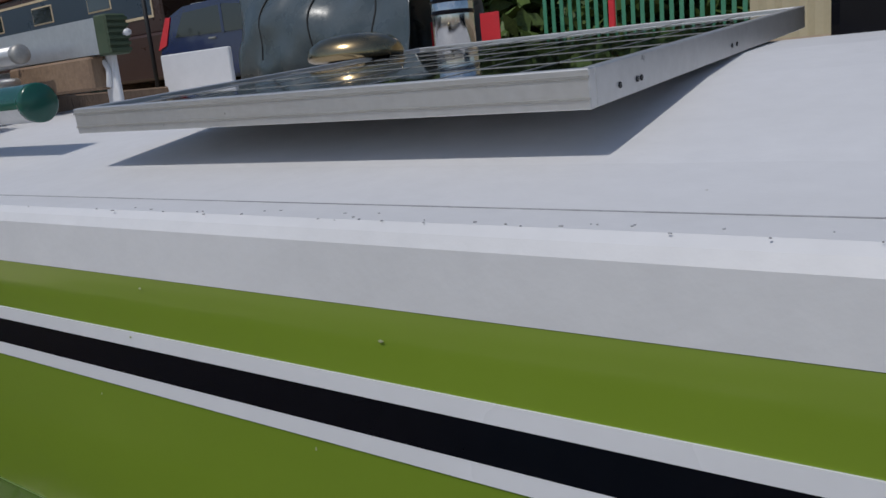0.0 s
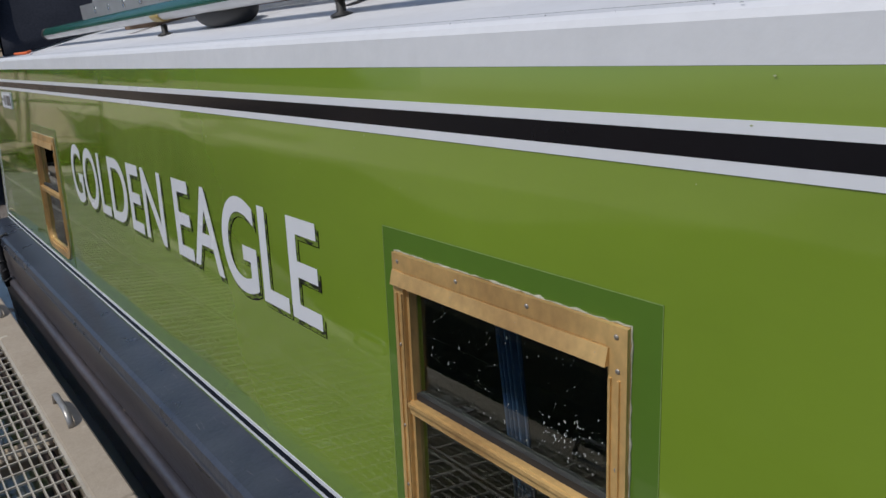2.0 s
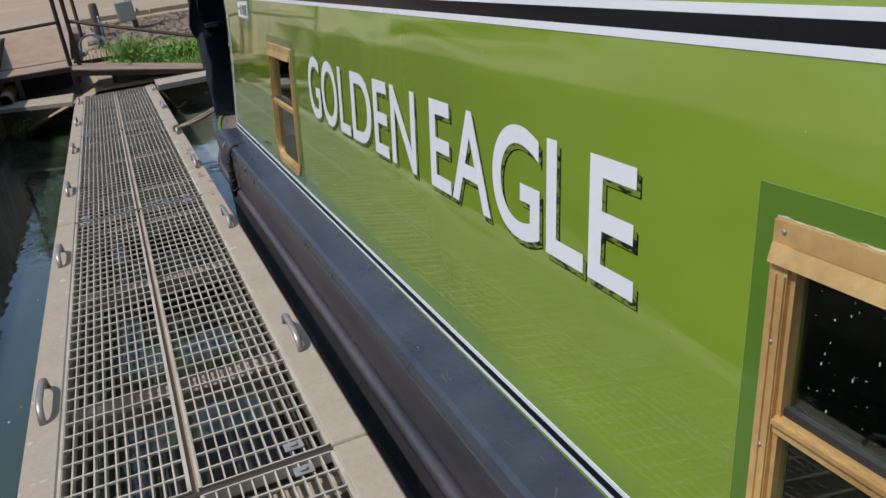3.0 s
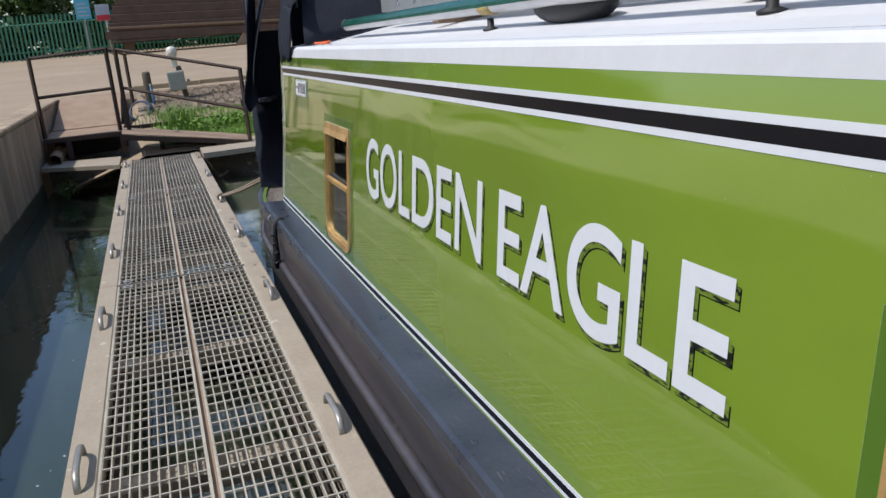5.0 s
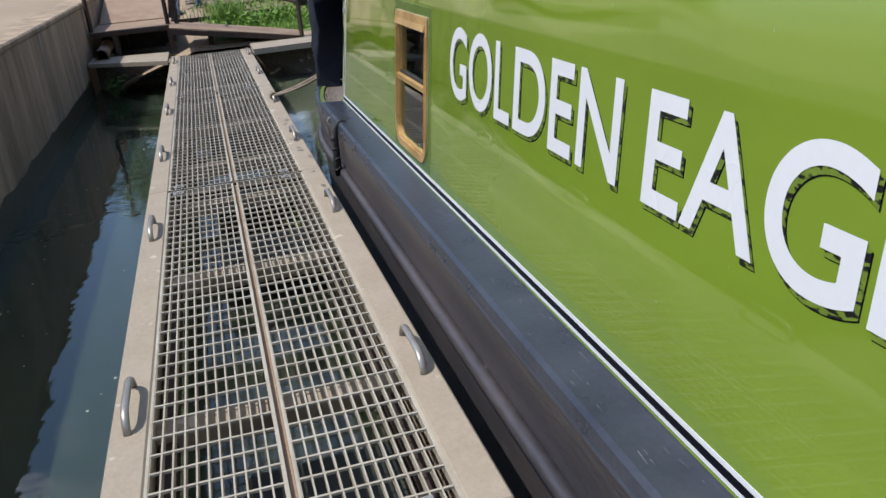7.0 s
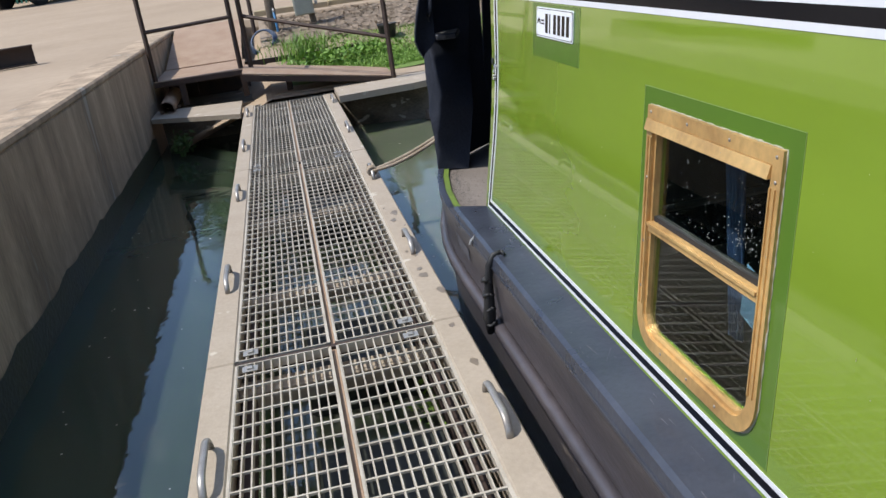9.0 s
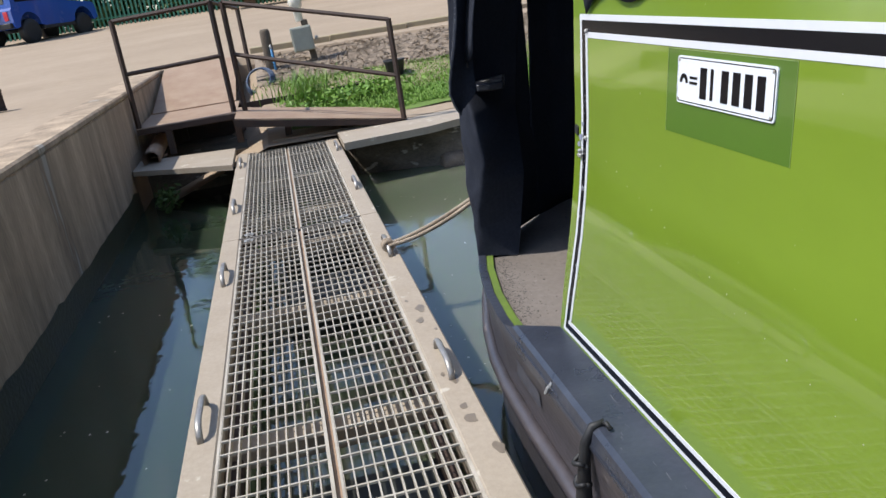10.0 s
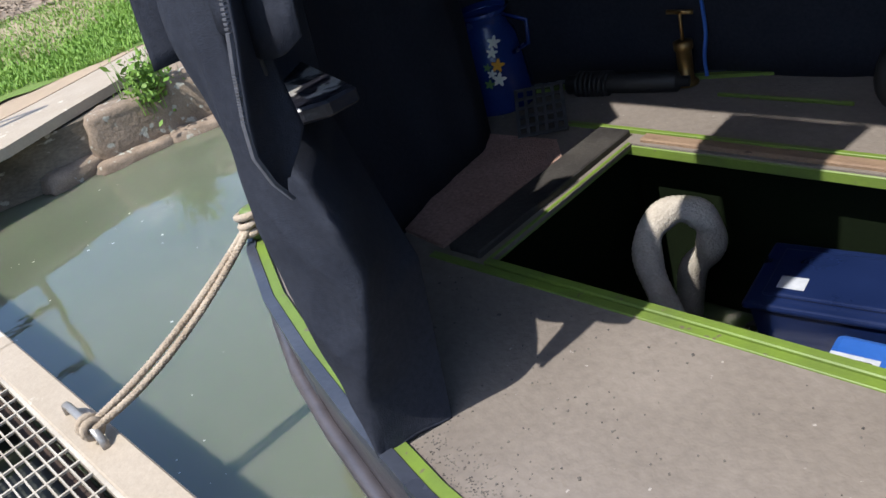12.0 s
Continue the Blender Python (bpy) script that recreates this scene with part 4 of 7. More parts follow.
solid("grit_mat", prism([(-1.68, 0.64), (-1.385, 0.60), (-1.365, 1.13), (-1.46, 1.23), (-1.74, 1.21)], 0.012, Matrix.Translation((0, 0, DECK_Z + 0.001))), GRIT_RED, "red-brown gritty mat lying on the deck", "mat")
# bay walls: the recess's shade is put into a near-black green
BAY = material("shade_black_bay_green", (0.003, 0.006, 0.002), 0.85, second=(0.005, 0.009, 0.003), scale=6, amount=0.9, fine=0.2, spec=0.1)
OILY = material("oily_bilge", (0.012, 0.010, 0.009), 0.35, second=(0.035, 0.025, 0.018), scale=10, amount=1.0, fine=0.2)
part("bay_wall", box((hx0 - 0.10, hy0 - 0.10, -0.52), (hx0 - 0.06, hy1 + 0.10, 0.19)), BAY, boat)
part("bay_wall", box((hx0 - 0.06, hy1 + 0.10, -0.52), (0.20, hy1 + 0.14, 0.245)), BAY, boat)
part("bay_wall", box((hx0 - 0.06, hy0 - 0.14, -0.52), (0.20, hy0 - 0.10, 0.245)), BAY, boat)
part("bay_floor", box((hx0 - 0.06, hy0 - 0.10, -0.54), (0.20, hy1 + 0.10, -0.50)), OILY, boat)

# ribbed exhaust hose looping up out of the bilge
HOSE = material("pale_ribbed_hose", (0.50, 0.45, 0.38), 0.8, second=(0.36, 0.32, 0.27), scale=9, fine=0.12, bump=0.6, bump_scale=120)
ctrl = [(-0.86, 0.96, -0.48), (-0.90, 0.975, -0.30), (-0.965, 1.00, -0.12), (-1.035, 1.035, 0.01), (-1.055, 1.085, 0.09), (-1.02, 1.15, 0.135), (-0.962, 1.19, 0.12), (-0.93, 1.205, 0.06), (-0.95, 1.22, -0.03), (-1.03, 1.24, -0.15), (-1.08, 1.26, -0.46)]


def smooth_path(ctrl, n):
    pts = [Vector(p) for p in ctrl]
    out = []
    for i in range(len(pts) - 1):
        p0, p1, p2, p3 = pts[max(i - 1, 0)], pts[i], pts[i + 1], pts[min(i + 2, len(pts) - 1)]
        for k in range(n):
            t = k / n
            out.append(0.5 * (2 * p1 + (p2 - p0) * t + (2 * p0 - 5 * p1 + 4 * p2 - p3) * t * t + (3 * p1 - p0 - 3 * p2 + p3) * t ** 3))
    return out + [pts[-1]]


path = smooth_path(ctrl, 14)
solid("exhaust_hose", tube(path, [0.041 + 0.0022 * (i % 2) + 0.003 * math.sin(i * 0.31) for i in range(len(path))], 14), HOSE, "pale grey ribbed hose looped in the engine bay", "hose", smooth=True)

# plastic storage crates and engine in the bay
BLUE_PLASTIC = material("dark_blue_plastic", (0.006, 0.013, 0.05), 0.3, second=(0.008, 0.017, 0.065), scale=6)
BLUE_ENGINE = material("blue_engine_paint", (0.02, 0.09, 0.36), 0.35, second=(0.03, 0.11, 0.4), scale=8)
PETAL_R = material("faded_red_sticker", (0.35, 0.10, 0.09), 0.5, second=(0.45, 0.38, 0.36), scale=34, amount=0.9)
LABEL_WHITE = material("white_label", (0.50, 0.52, 0.56), 0.5, second=(0.34, 0.37, 0.43), scale=28, amount=1.0)


def crate(at, size, name="storage_crate", label="dark blue plastic storage crate with a clipped lid"):
    sx, sy, sz = size
    t = thing(name, label, "crate", "crates in the engine bay", at=at)
    bm = bmesh.new()
    lo = [(-sx / 2 + 0.02, -sy / 2 + 0.015), (sx / 2 - 0.02, -sy / 2 + 0.015), (sx / 2 - 0.02, sy / 2 - 0.015), (-sx / 2 + 0.02, sy / 2 - 0.015)]
    hi = [(-sx / 2, -sy / 2), (sx / 2, -sy / 2), (sx / 2, sy / 2), (-sx / 2, sy / 2)]
    a = [bm.verts.new((*p, 0)) for p in lo]
    b = [bm.verts.new((*p, sz - 0.03)) for p in hi]
    bm.faces.new(a[::-1])
    bm.faces.new(b)
    for i in range(4):
        bm.faces.new((a[i], a[(i + 1) % 4], b[(i + 1) % 4], b[i]))
    bmesh.ops.bevel(bm, geom=list(bm.edges), offset=0.012, segments=2, affect="EDGES")
    part("tub", bm, BLUE_PLASTIC, t)
    part("lid", box((-sx / 2 - 0.012, -sy / 2 - 0.012, sz - 0.034), (sx / 2 + 0.012, sy / 2 + 0.012, sz - 0.012), 0.008, seg=2), BLUE_PLASTIC, t)
    part("lid_panel", box((-sx / 2 + 0.03, -sy / 2 + 0.03, sz - 0.0125), (sx / 2 - 0.03, sy / 2 - 0.03, sz), 0.006, seg=2), BLUE_PLASTIC, t)
    part("lid_sticker", box((-sx / 2 + 0.06, -sy / 2 + 0.06, sz + 0.0002), (-sx / 2 + 0.13, -sy / 2 + 0.115, sz + 0.0012)), LABEL_WHITE, t, "worn paper sticker")
    for k, mt in enumerate((LABEL_WHITE, PETAL_R)):
        part("round_sticker", lathe([(0.036, 0), (0.036, 0.001)], 20, Matrix.Translation((sx / 2 - 0.17 + 0.088 * k, -sy / 2 + 0.10, sz + 0.0002))), mt, t)
    part("sticker", box((sx / 2 - 0.2, -sy / 2 - 0.003, sz - 0.11), (sx / 2 - 0.11, -sy / 2 + 0.004, sz - 0.065)), LABEL_WHITE, t)
    return t


crate(pose(-0.50, 1.22, -0.185, 0, 0, 8), (0.54, 0.28, 0.165))
crate(pose(-0.42, 1.20, -0.345, 0, 0, 6), (0.58, 0.32, 0.159), label="dark blue plastic storage crate under another crate")
crate(pose(-0.42, 1.20, -0.50, 0, 0, 6), (0.54, 0.32, 0.153), label="dark blue plastic storage crate standing on the bilge floor")
eng = thing("engine_cover", "bright blue painted engine cover with a white maker's label", "engine", at=pose(-0.29, 0.90, -0.5, 0, 0, 4))
part("cover", box((-0.20, -0.14, 0.0), (0.24, 0.13, 0.47), 0.02, seg=2), BLUE_ENGINE, eng)
part("label", box((-0.19, -0.05, 0.471), (-0.08, 0.05, 0.4735)), LABEL_WHITE, eng, "white label with dark unreadable marks")
for k, w in enumerate((0.085, 0.07)):
    part("label_bar", box((-0.18 + 0.0, 0.012 - 0.045 * k, 0.4737), (-0.18 + w, 0.034 - 0.045 * k, 0.4747)), BLACK, eng)
white_tub = thing("plastic_tub", "pale grey plastic tub beside the engine", "tub", at=pose(-0.62, 0.90, -0.5))
part("tub_body", lathe([(0.06, 0), (0.085, 0.005), (0.095, 0.30), (0.10, 0.31), (0.092, 0.312), (0.08, 0.02), (0.0001, 0.02)], 20), LABEL_WHITE, white_tub, smooth=True)
for k in range(5):
    a = 0.5 + 0.5 * k
    solid("loose_cable", tube(smooth_path([(-0.92 + 0.03 * k, 1.05, -0.46), (-0.86, 1.12 + 0.03 * k, -0.38 + 0.02 * k), (-0.80 + 0.02 * k, 1.16, -0.30), (-0.76, 1.10 - 0.02 * k, -0.42), (-0.70, 1.0 + 0.04 * k, -0.47)], 6), 0.007, 6), RUBBER, "black cable lying loose in the bilge", "cable", smooth=True, group="cables in the bilge")
spanner = solid("spanner", box((-0.07, -0.008, 0), (0.07, 0.008, 0.006), 0.002, m=pose(-0.80, 1.14, -0.27, 10, -35, 60)), STEEL, "bright steel spanner lying on the cables", "tool")

# black canvas hood
def hood_sheet(fn, nu=40, nv=30, thick=0.004):
    return sheet(fn, span(0, 1, nu), span(0, 1, nv), thick)


def fold(x, z, s=1.0):
    return s * (0.018 * noise.noise(Vector((x * 5, z * 2.2, 3.1))) + 0.010 * noise.noise(Vector((x * 13, z * 5, 7.7))))


hood = thing("canvas_hood", "black canvas pram hood over the stern, side curtain partly open", "canopy")


def along(table, z):
    """Plan point of an upright edge at height z."""
    for a, b in zip(table, table[1:]):
        if z <= b[0]:
            t = max(0.0, (z - a[0]) / (b[0] - a[0]))
            return Vector((a[1] + (b[1] - a[1]) * t, a[2] + (b[2] - a[2]) * t))
    return Vector(table[-1][1:])


INNER = [(0.26, -0.905, 0.125), (0.60, -0.95, 0.20), (0.85, -1.15, 0.25), (1.2, -1.20, 0.32), (1.8, -1.10, 0.36)]
FOLD = [(0.26, -0.950, 0.0), (0.41, -0.945, 0.0), (0.55, -0.90, 0.01), (0.69, -0.865, 0.02), (0.80, -0.865, 0.012), (0.88, -0.90, 0.012), (0.96, -0.985, 0.012), (1.1, -1.0, 0.015), (1.8, -0.95, 0.10)]
TURN_AFT = [(0.26, -0.985, 0.0), (0.30, -0.99, 0.0), (0.52, -1.07, 0.002), (0.75, -1.13, 0.004), (0.9, -1.145, 0.03), (1.0, -1.19, 0.05), (1.15, -1.28, 0.075), (1.8, -1.30, 0.14)]
AFT = [(0.26, -1.40, 0.39), (1.8, -1.44, 0.43)]


def near_curtain(u, v):
    # v: 0 at the bottom, 1 at the top; u: 0 inside the fold, 1 aft
    z = 0.258 + 1.25 * v + 0.012 * math.sin(u * 9) * (1 - v) * min(1, 6 * u)
    k = u * 3
    i = min(int(k), 2)
    t = k - i
    q = [along(e, z) for e in (INNER, FOLD, TURN_AFT, AFT)]
    q = [q[0] * 2 - q[1]] + q + [q[3] * 2 - q[2]]
    p0, p1, p2, p3 = q[i:i + 4]
    c = 0.55
    m1, m2 = (p2 - p0) * 0.5 * c, (p3 - p1) * 0.5 * c
    p = p1 * (2 * t ** 3 - 3 * t * t + 1) + m1 * (t ** 3 - 2 * t * t + t) + p2 * (3 * t * t - 2 * t ** 3) + m2 * (t ** 3 - t * t)
    soft = min(1.0, 4.0 * u) * (0.35 + 0.65 * math.sin(math.pi * min(1.0, u * 1.1)))
    low = max(0.0, 1 - abs(z - 0.55) / 0.5)
    crease = 0.020 * low * (0.5 - abs(noise.noise(Vector((p.x * 4.2 + z * 2.6, z * 1.6, 5.0))))) + 0.009 * low * (0.5 - abs(noise.noise(Vector((p.x * 9 - z * 5, z * 3.5, 8.0)))))
    return (p.x + 0.010 * soft * noise.noise(Vector((p.x * 8, z * 4, 1.0))) + 0.5 * crease * soft, p.y + fold(p.x, z, 1.1 * soft) - 1.5 * crease * soft, z)


part("side_curtain", hood_sheet(near_curtain, 130, 110), CANVAS, hood, "black canvas side curtain with soft folds", smooth=True)


ZIP_EDGE = [(2.1, 0.12), (1.60, 0.02), (1.25, -0.025), (1.147, -0.048), (1.097, -0.062), (1.029, -0.078), (0.979, -0.084), (0.93, -0.071), (0.895, -0.052)]


def zip_at(v):
    k = v * (len(ZIP_EDGE) - 1)
    i = min(int(k), len(ZIP_EDGE) - 2)
    a, b = ZIP_EDGE[i], ZIP_EDGE[i + 1]
    return Vector((a[1] + (b[1] - a[1]) * (k - i), a[0] + (b[0] - a[0]) * (k - i)))


def open_flap(u, v):
    # unzipped corner hanging out from the fold; u: 0 at the zip, 1 at the curtain
    q = zip_at(v)
    inner_y = 0.03 + 0.12 * max(0, q.y - 1.0) - 0.06 * max(0.0, v - 0.8) / 0.2
    return (-0.85 - 0.12 * u * max(0.3, 1 - v) + 0.012 * math.sin(u * 3 + v * 4), q.x + (inner_y - q.x) * u, q.y + 0.05 * u * max(0.0, v - 0.6))


part("open_flap", hood_sheet(open_flap, 14, 60), CANVAS, hood, "black canvas corner hanging unzipped", smooth=True)


def front_strip(u, v):
    z = 1.13 + 1.06 * v
    return (-0.97 - 0.09 * v + (0.205 + 0.20 * v) * u, 0.35 * v ** 1.4 + fold(u, z, 0.5), z - 0.04 * math.sin(3 * u) * (1 - v))


part("front_strip", hood_sheet(front_strip, 12, 20), CANVAS, hood, smooth=True)


def aft_flap(u, v):
    z = 1.035 + 0.75 * v + 0.012 * u
    return (-1.33 + 0.06 * u, 0.030 + 0.055 * u + 0.02 * v + 0.02 * (1 - u) * min(1, 3 * v) + fold(u, z, 0.3), z)


part("aft_flap", hood_sheet(aft_flap, 8, 24), CANVAS, hood, smooth=True)


def hood_top(u, v):
    x = -2.10 + 2.60 * u
    a = math.pi * v
    y = CEN + 0.065 - 0.645 * math.cos(a)
    z = 2.20 - 0.22 * max(0.0, min(1.0, (u - 0.70) / 0.14)) + 0.20 * math.sin(a) - 0.10 * max(0, u - 0.85) / 0.15 + 0.012 * noise.noise(Vector((x * 3, y * 3, 0)))
    return (x, y, z)


part("hood_roof", hood_sheet(hood_top, 30, 20), CANVAS, hood, smooth=True)


HOOD_LINE = [(-1.40, 0.385), (-1.53, 0.54), (-1.62, 0.80), (-1.67, 1.10), (-1.76, 1.25), (-1.97, 1.34), (-2.03, 1.50), (-1.90, 1.67), (-1.50, 1.78), (-0.90, 1.83), (-0.40, 1.87), (0.30, 1.88)]


def back_curtain(u, v):
    k = u * (len(HOOD_LINE) - 1)
    i = min(int(k), len(HOOD_LINE) - 2)
    p = Vector(HOOD_LINE[i]).lerp(Vector(HOOD_LINE[i + 1]), k - i)
    z = 0.25 + (1.56 + 0.42 * min(1.0, max(0.0, u * 9 - 1))) * v
    p = p.lerp(Vector((p.x * 1.0, CEN + (p.y - CEN) * 0.80)), v * v)
    return (p.x + fold(p.y, z), p.y + fold(p.x, z), z)


part("back_curtain", hood_sheet(back_curtain, 80, 16), CANVAS, hood, smooth=True)


def front_apron(u, v):
    x = 0.50 + 0.32 * (1 - v) + fold(u * 2, v) * 0.5
    y = 0.135 + (1.70 - 0.135) * u
    z = roof_z(y) + 0.012 + (0.50 * v ** 0.8)
    return (x, y + (0.09 * v if u < 0.5 else -0.09 * v), z)


part("front_apron", hood_sheet(front_apron, 26, 14), CANVAS, hood, "black canvas apron laced down over the roof", smooth=True)


def corner_flap(u, v):
    x = 0.17 + (0.60 + 0.25 * v - 0.17) * u
    z = 1.262 + 0.03 * math.sin(u * 7) + 0.09 * u + (1.62 - 1.30) * v
    y = 0.088 - 0.012 * math.sin(v * math.pi) + (0.03 * v * v) + fold(x * 2, z * 2, 0.35)
    return (x, y, z)


part("corner_flap", hood_sheet(corner_flap, 20, 14, 0.003), CANVAS, hood, smooth=True)


def front_side(u, v):
    x = 0.17 + (0.82 - 0.30 * v - 0.17) * u
    z = 1.60 + 0.40 * v
    return (x, 0.118 + 0.10 * v + fold(x, z, 0.5), z)


part("front_side_panel", hood_sheet(front_side, 12, 10, 0.003), CANVAS, hood, smooth=True)
# doubled hem along the bottom of the curtain
part("hem", tube([Vector(near_curtain(u, 0.004)) for u in span(0.02, 0.8, 90)], 0.0055, 6), CANVAS, hood, smooth=True)
# zip teeth down the curtain
ZIP = material("grey_zip", (0.05, 0.053, 0.062), 0.5, second=(0.10, 0.10, 0.115), scale=40)
bm = bmesh.new()
for k in range(115):
    q = zip_at(0.12 + 0.88 * k / 114)
    box((-0.853, q.x - 0.0035, q.y - 0.0016), (-0.843, q.x + 0.0025, q.y + 0.0016), bm=bm)
tagged(part("zip", bm, ZIP, hood, "pale zip teeth down the curtain"), kind="stuff")
# buckle strap and a worn painted plank end held in the curtain
part("strap", tube([(-0.885, 0.045, 1.9), (-0.895, 0.03, 1.45), (-0.90, 0.02, 1.22), (-0.905, 0.012, 1.07)], 0.004, 6), ZIP, hood, smooth=True)
part("buckle", box((-0.912, -0.002, 1.06), (-0.892, 0.012, 1.09), 0.003), RUBBER, hood)
PLANK = material("black_paint_worn_off_wood", (0.009, 0.0095, 0.014), 0.35, second=(0.014, 0.014, 0.02), scale=8, spots=(0.27, 0.26, 0.245), spot_scale=17, spot_cut=0.55, bump=0.3)
bm = prism([(-1.20, 0.15), (-1.18, 0.23), (-0.868, 0.135), (-0.872, 0.075), (-0.90, 0.040), (-0.951, 0.025)], 0.028, Matrix.Translation((0, 0, 0.963)))
bmesh.ops.bevel(bm, geom=list(bm.edges), offset=0.005, segments=1, affect="EDGES")
solid("hood_shelf", bm, PLANK, "black board with paint flaking to bare wood, held in the hood", "board")

# gear at the back of the deck
CAN_BLUE = material("dark_blue_enamel", (0.008, 0.022, 0.11), 0.25, second=(0.015, 0.045, 0.2), scale=6)
can = thing("painted_water_can", "dark blue painted water can with white and yellow flowers", "can", at=pose(-1.90, 1.47, DECK_Z))
part("can_body", lathe([(0.13, 0), (0.132, 0.01), (0.105, 0.26), (0.085, 0.30), (0.083, 0.34), (0.10, 0.36), (0.094, 0.36), (0.078, 0.33)], 28), CAN_BLUE, can, smooth=True)
part("can_handle", tube([(0.11, 0, 0.20), (0.19, 0, 0.24), (0.20, 0, 0.32), (0.10, 0, 0.34)], 0.008, 8), CAN_BLUE, can, smooth=True)
PETAL_W = material("white_petal", (0.7, 0.7, 0.66), 0.5, second=(0.6, 0.6, 0.5), scale=60)
PETAL_Y = material("yellow_petal", (0.75, 0.38, 0.02), 0.5, second=(0.65, 0.25, 0.02), scale=60)
PETAL_G = material("painted_leaf", (0.10, 0.22, 0.06), 0.5, second=(0.07, 0.16, 0.05), scale=60)
view = math.atan2(-2.1, 2.1)
for da, z, mt, r in ((0.05, 0.130, PETAL_W, 0.028), (-0.12, 0.155, PETAL_W, 0.018), (0.10, 0.180, PETAL_Y, 0.027), (0.02, 0.228, PETAL_W, 0.022), (0.15, 0.262, PETAL_W, 0.026), (-0.25, 0.12, PETAL_G, 0.02), (-0.22, 0.18, PETAL_G, 0.016)):
    a = view + da
    rad = 0.1335 - 0.11 * (z - 0.01) + 0.001
    pts = [((r * (0.72 + 0.28 * math.cos(5 * k))) * math.cos(k), (r * (0.72 + 0.28 * math.cos(5 * k))) * math.sin(k)) for k in span(0, math.tau * 0.97, 26)]
    m = Matrix.Translation((rad * math.cos(a), rad * math.sin(a), z)) @ Matrix.Rotation(a, 4, "Z") @ pose(0, 0, 0, 90, 0, 90)
    part("flower", prism(pts, 0.002, m), mt, can)

# perforated step leaning back, wrapped black bar, brass pump, tyre fender
DULL_STEEL = material("dull_dark_steel", (0.10, 0.10, 0.105), 0.55, 0.5, second=(0.06, 0.06, 0.06), scale=20, fine=0.15)
step = thing("perforated_step", "dull perforated metal step plate leaning at the back of the deck", "step", at=pose(-1.60, 1.20, DECK_Z + 0.016, -66, 0, 38))
for i in range(6):
    part("slat", box((0, 0.0, 0.042 * i), (0.17, 0.006, 0.014 + 0.042 * i), 0.001), DULL_STEEL, step)
    part("upright", box((i * 0.0315, -0.0005, 0), (i * 0.0315 + 0.012, 0.0065, 0.224), 0.001), DULL_STEEL, step)
bar = thing("wrapped_tiller_bar", "black tiller bar lying on the deck, rope wound round it", "bar", at=pose(-1.66, 1.575, DECK_Z + 0.036, 0, 90, 12))
part("bar", lathe([(0.030, 0.0), (0.034, 0.004), (0.034, 0.40), (0.030, 0.404), (0.018, 0.41), (0.018, 0.44)], 18), RUBBER, bar, smooth=True)
for k in range(7):
    part("rope_turn", tube([(0.040 * math.cos(a), 0.040 * math.sin(a), 0.05 + 0.018 * k + 0.006 * math.sin(a)) for a in span(0, math.tau, 14)], 0.008, 6), RUBBER, bar, smooth=True)
PUMP_BRASS = material("dull_brass", (0.36, 0.22, 0.08), 0.4, 0.8, second=(0.2, 0.12, 0.05), scale=15, fine=0.15)
pump = thing("brass_greaser", "dull brass screw greaser with a T-handle", "pump", at=pose(-1.27, 1.72, DECK_Z))
part("barrel", lathe([(0.04, 0), (0.04, 0.012), (0.026, 0.016), (0.026, 0.12), (0.032, 0.125), (0.032, 0.15), (0.012, 0.155)], 20), PUMP_BRASS, pump, smooth=True)
part("spindle", tube([(0, 0, 0.15), (0, 0, 0.25)], 0.006, 8), PUMP_BRASS, pump, smooth=True)
part("t_handle", tube([(-0.045, 0, 0.25), (0.045, 0, 0.25)], 0.008, 8), PUMP_BRASS, pump, smooth=True)
solid("blue_cord", tube(smooth_path([(-1.20, 1.73, 0.62), (-1.19, 1.73, 0.45), (-1.205, 1.735, 0.36), (-1.20, 1.73, 0.29)], 6), 0.007, 6), BLUE_ENGINE, "thin blue cord hanging from the hood", "cord", smooth=True)
fender = solid("tyre_fender", lathe([(0.10, -0.045), (0.155, -0.05), (0.175, -0.02), (0.175, 0.02), (0.155, 0.05), (0.10, 0.045)], 28, pose(0, 0, 0, 90, 0, 70)), RUBBER, "small black tyre standing on the deck", "tyre", smooth=True, at=pose(-0.56, 1.66, DECK_Z + 0.112) @ Matrix.Scale(0.65, 4))
part("door_sill", box((-1.12, 1.640, DECK_Z - 0.001), (-0.70, 1.652, DECK_Z + 0.012), 0.003), LIME, boat, "thin lime-green sill at the far side")

# mooring: dolly on the stern and a doubled rope to the jetty handle
ROPE = material("natural_mooring_rope", (0.40, 0.33, 0.25), 0.9, second=(0.27, 0.21, 0.15), scale=12, fine=0.15, bump=0.7, bump_scale=90)
dolly = part("mooring_dolly", lathe([(0.03, 0), (0.028, 0.02), (0.022, 0.05), (0.034, 0.085), (0.034, 0.10), (0.02, 0.108)], 18, Matrix.Translation((-2.045, 0.415, DECK_Z + 0.012))), LIME, boat, "lime-topped mooring post", smooth=True)


def twisted(bm, ctrl, radius, strands=3, turns=60):
    path = smooth_path(ctrl, 26)
    for s in range(strands):
        pts = []
        for i, p in enumerate(path):
            d = (path[min(i + 1, len(path) - 1)] - path[max(i - 1, 0)]).normalized()
            u = d.cross(Vector((0, 0, 1))).normalized()
            w = d.cross(u)
            a = turns * i / len(path) * math.tau + s * math.tau / strands
            pts.append(p + radius * 0.52 * (math.cos(a) * u + math.sin(a) * w))
        tube(pts, radius * 0.56, 6, bm)
    return bm


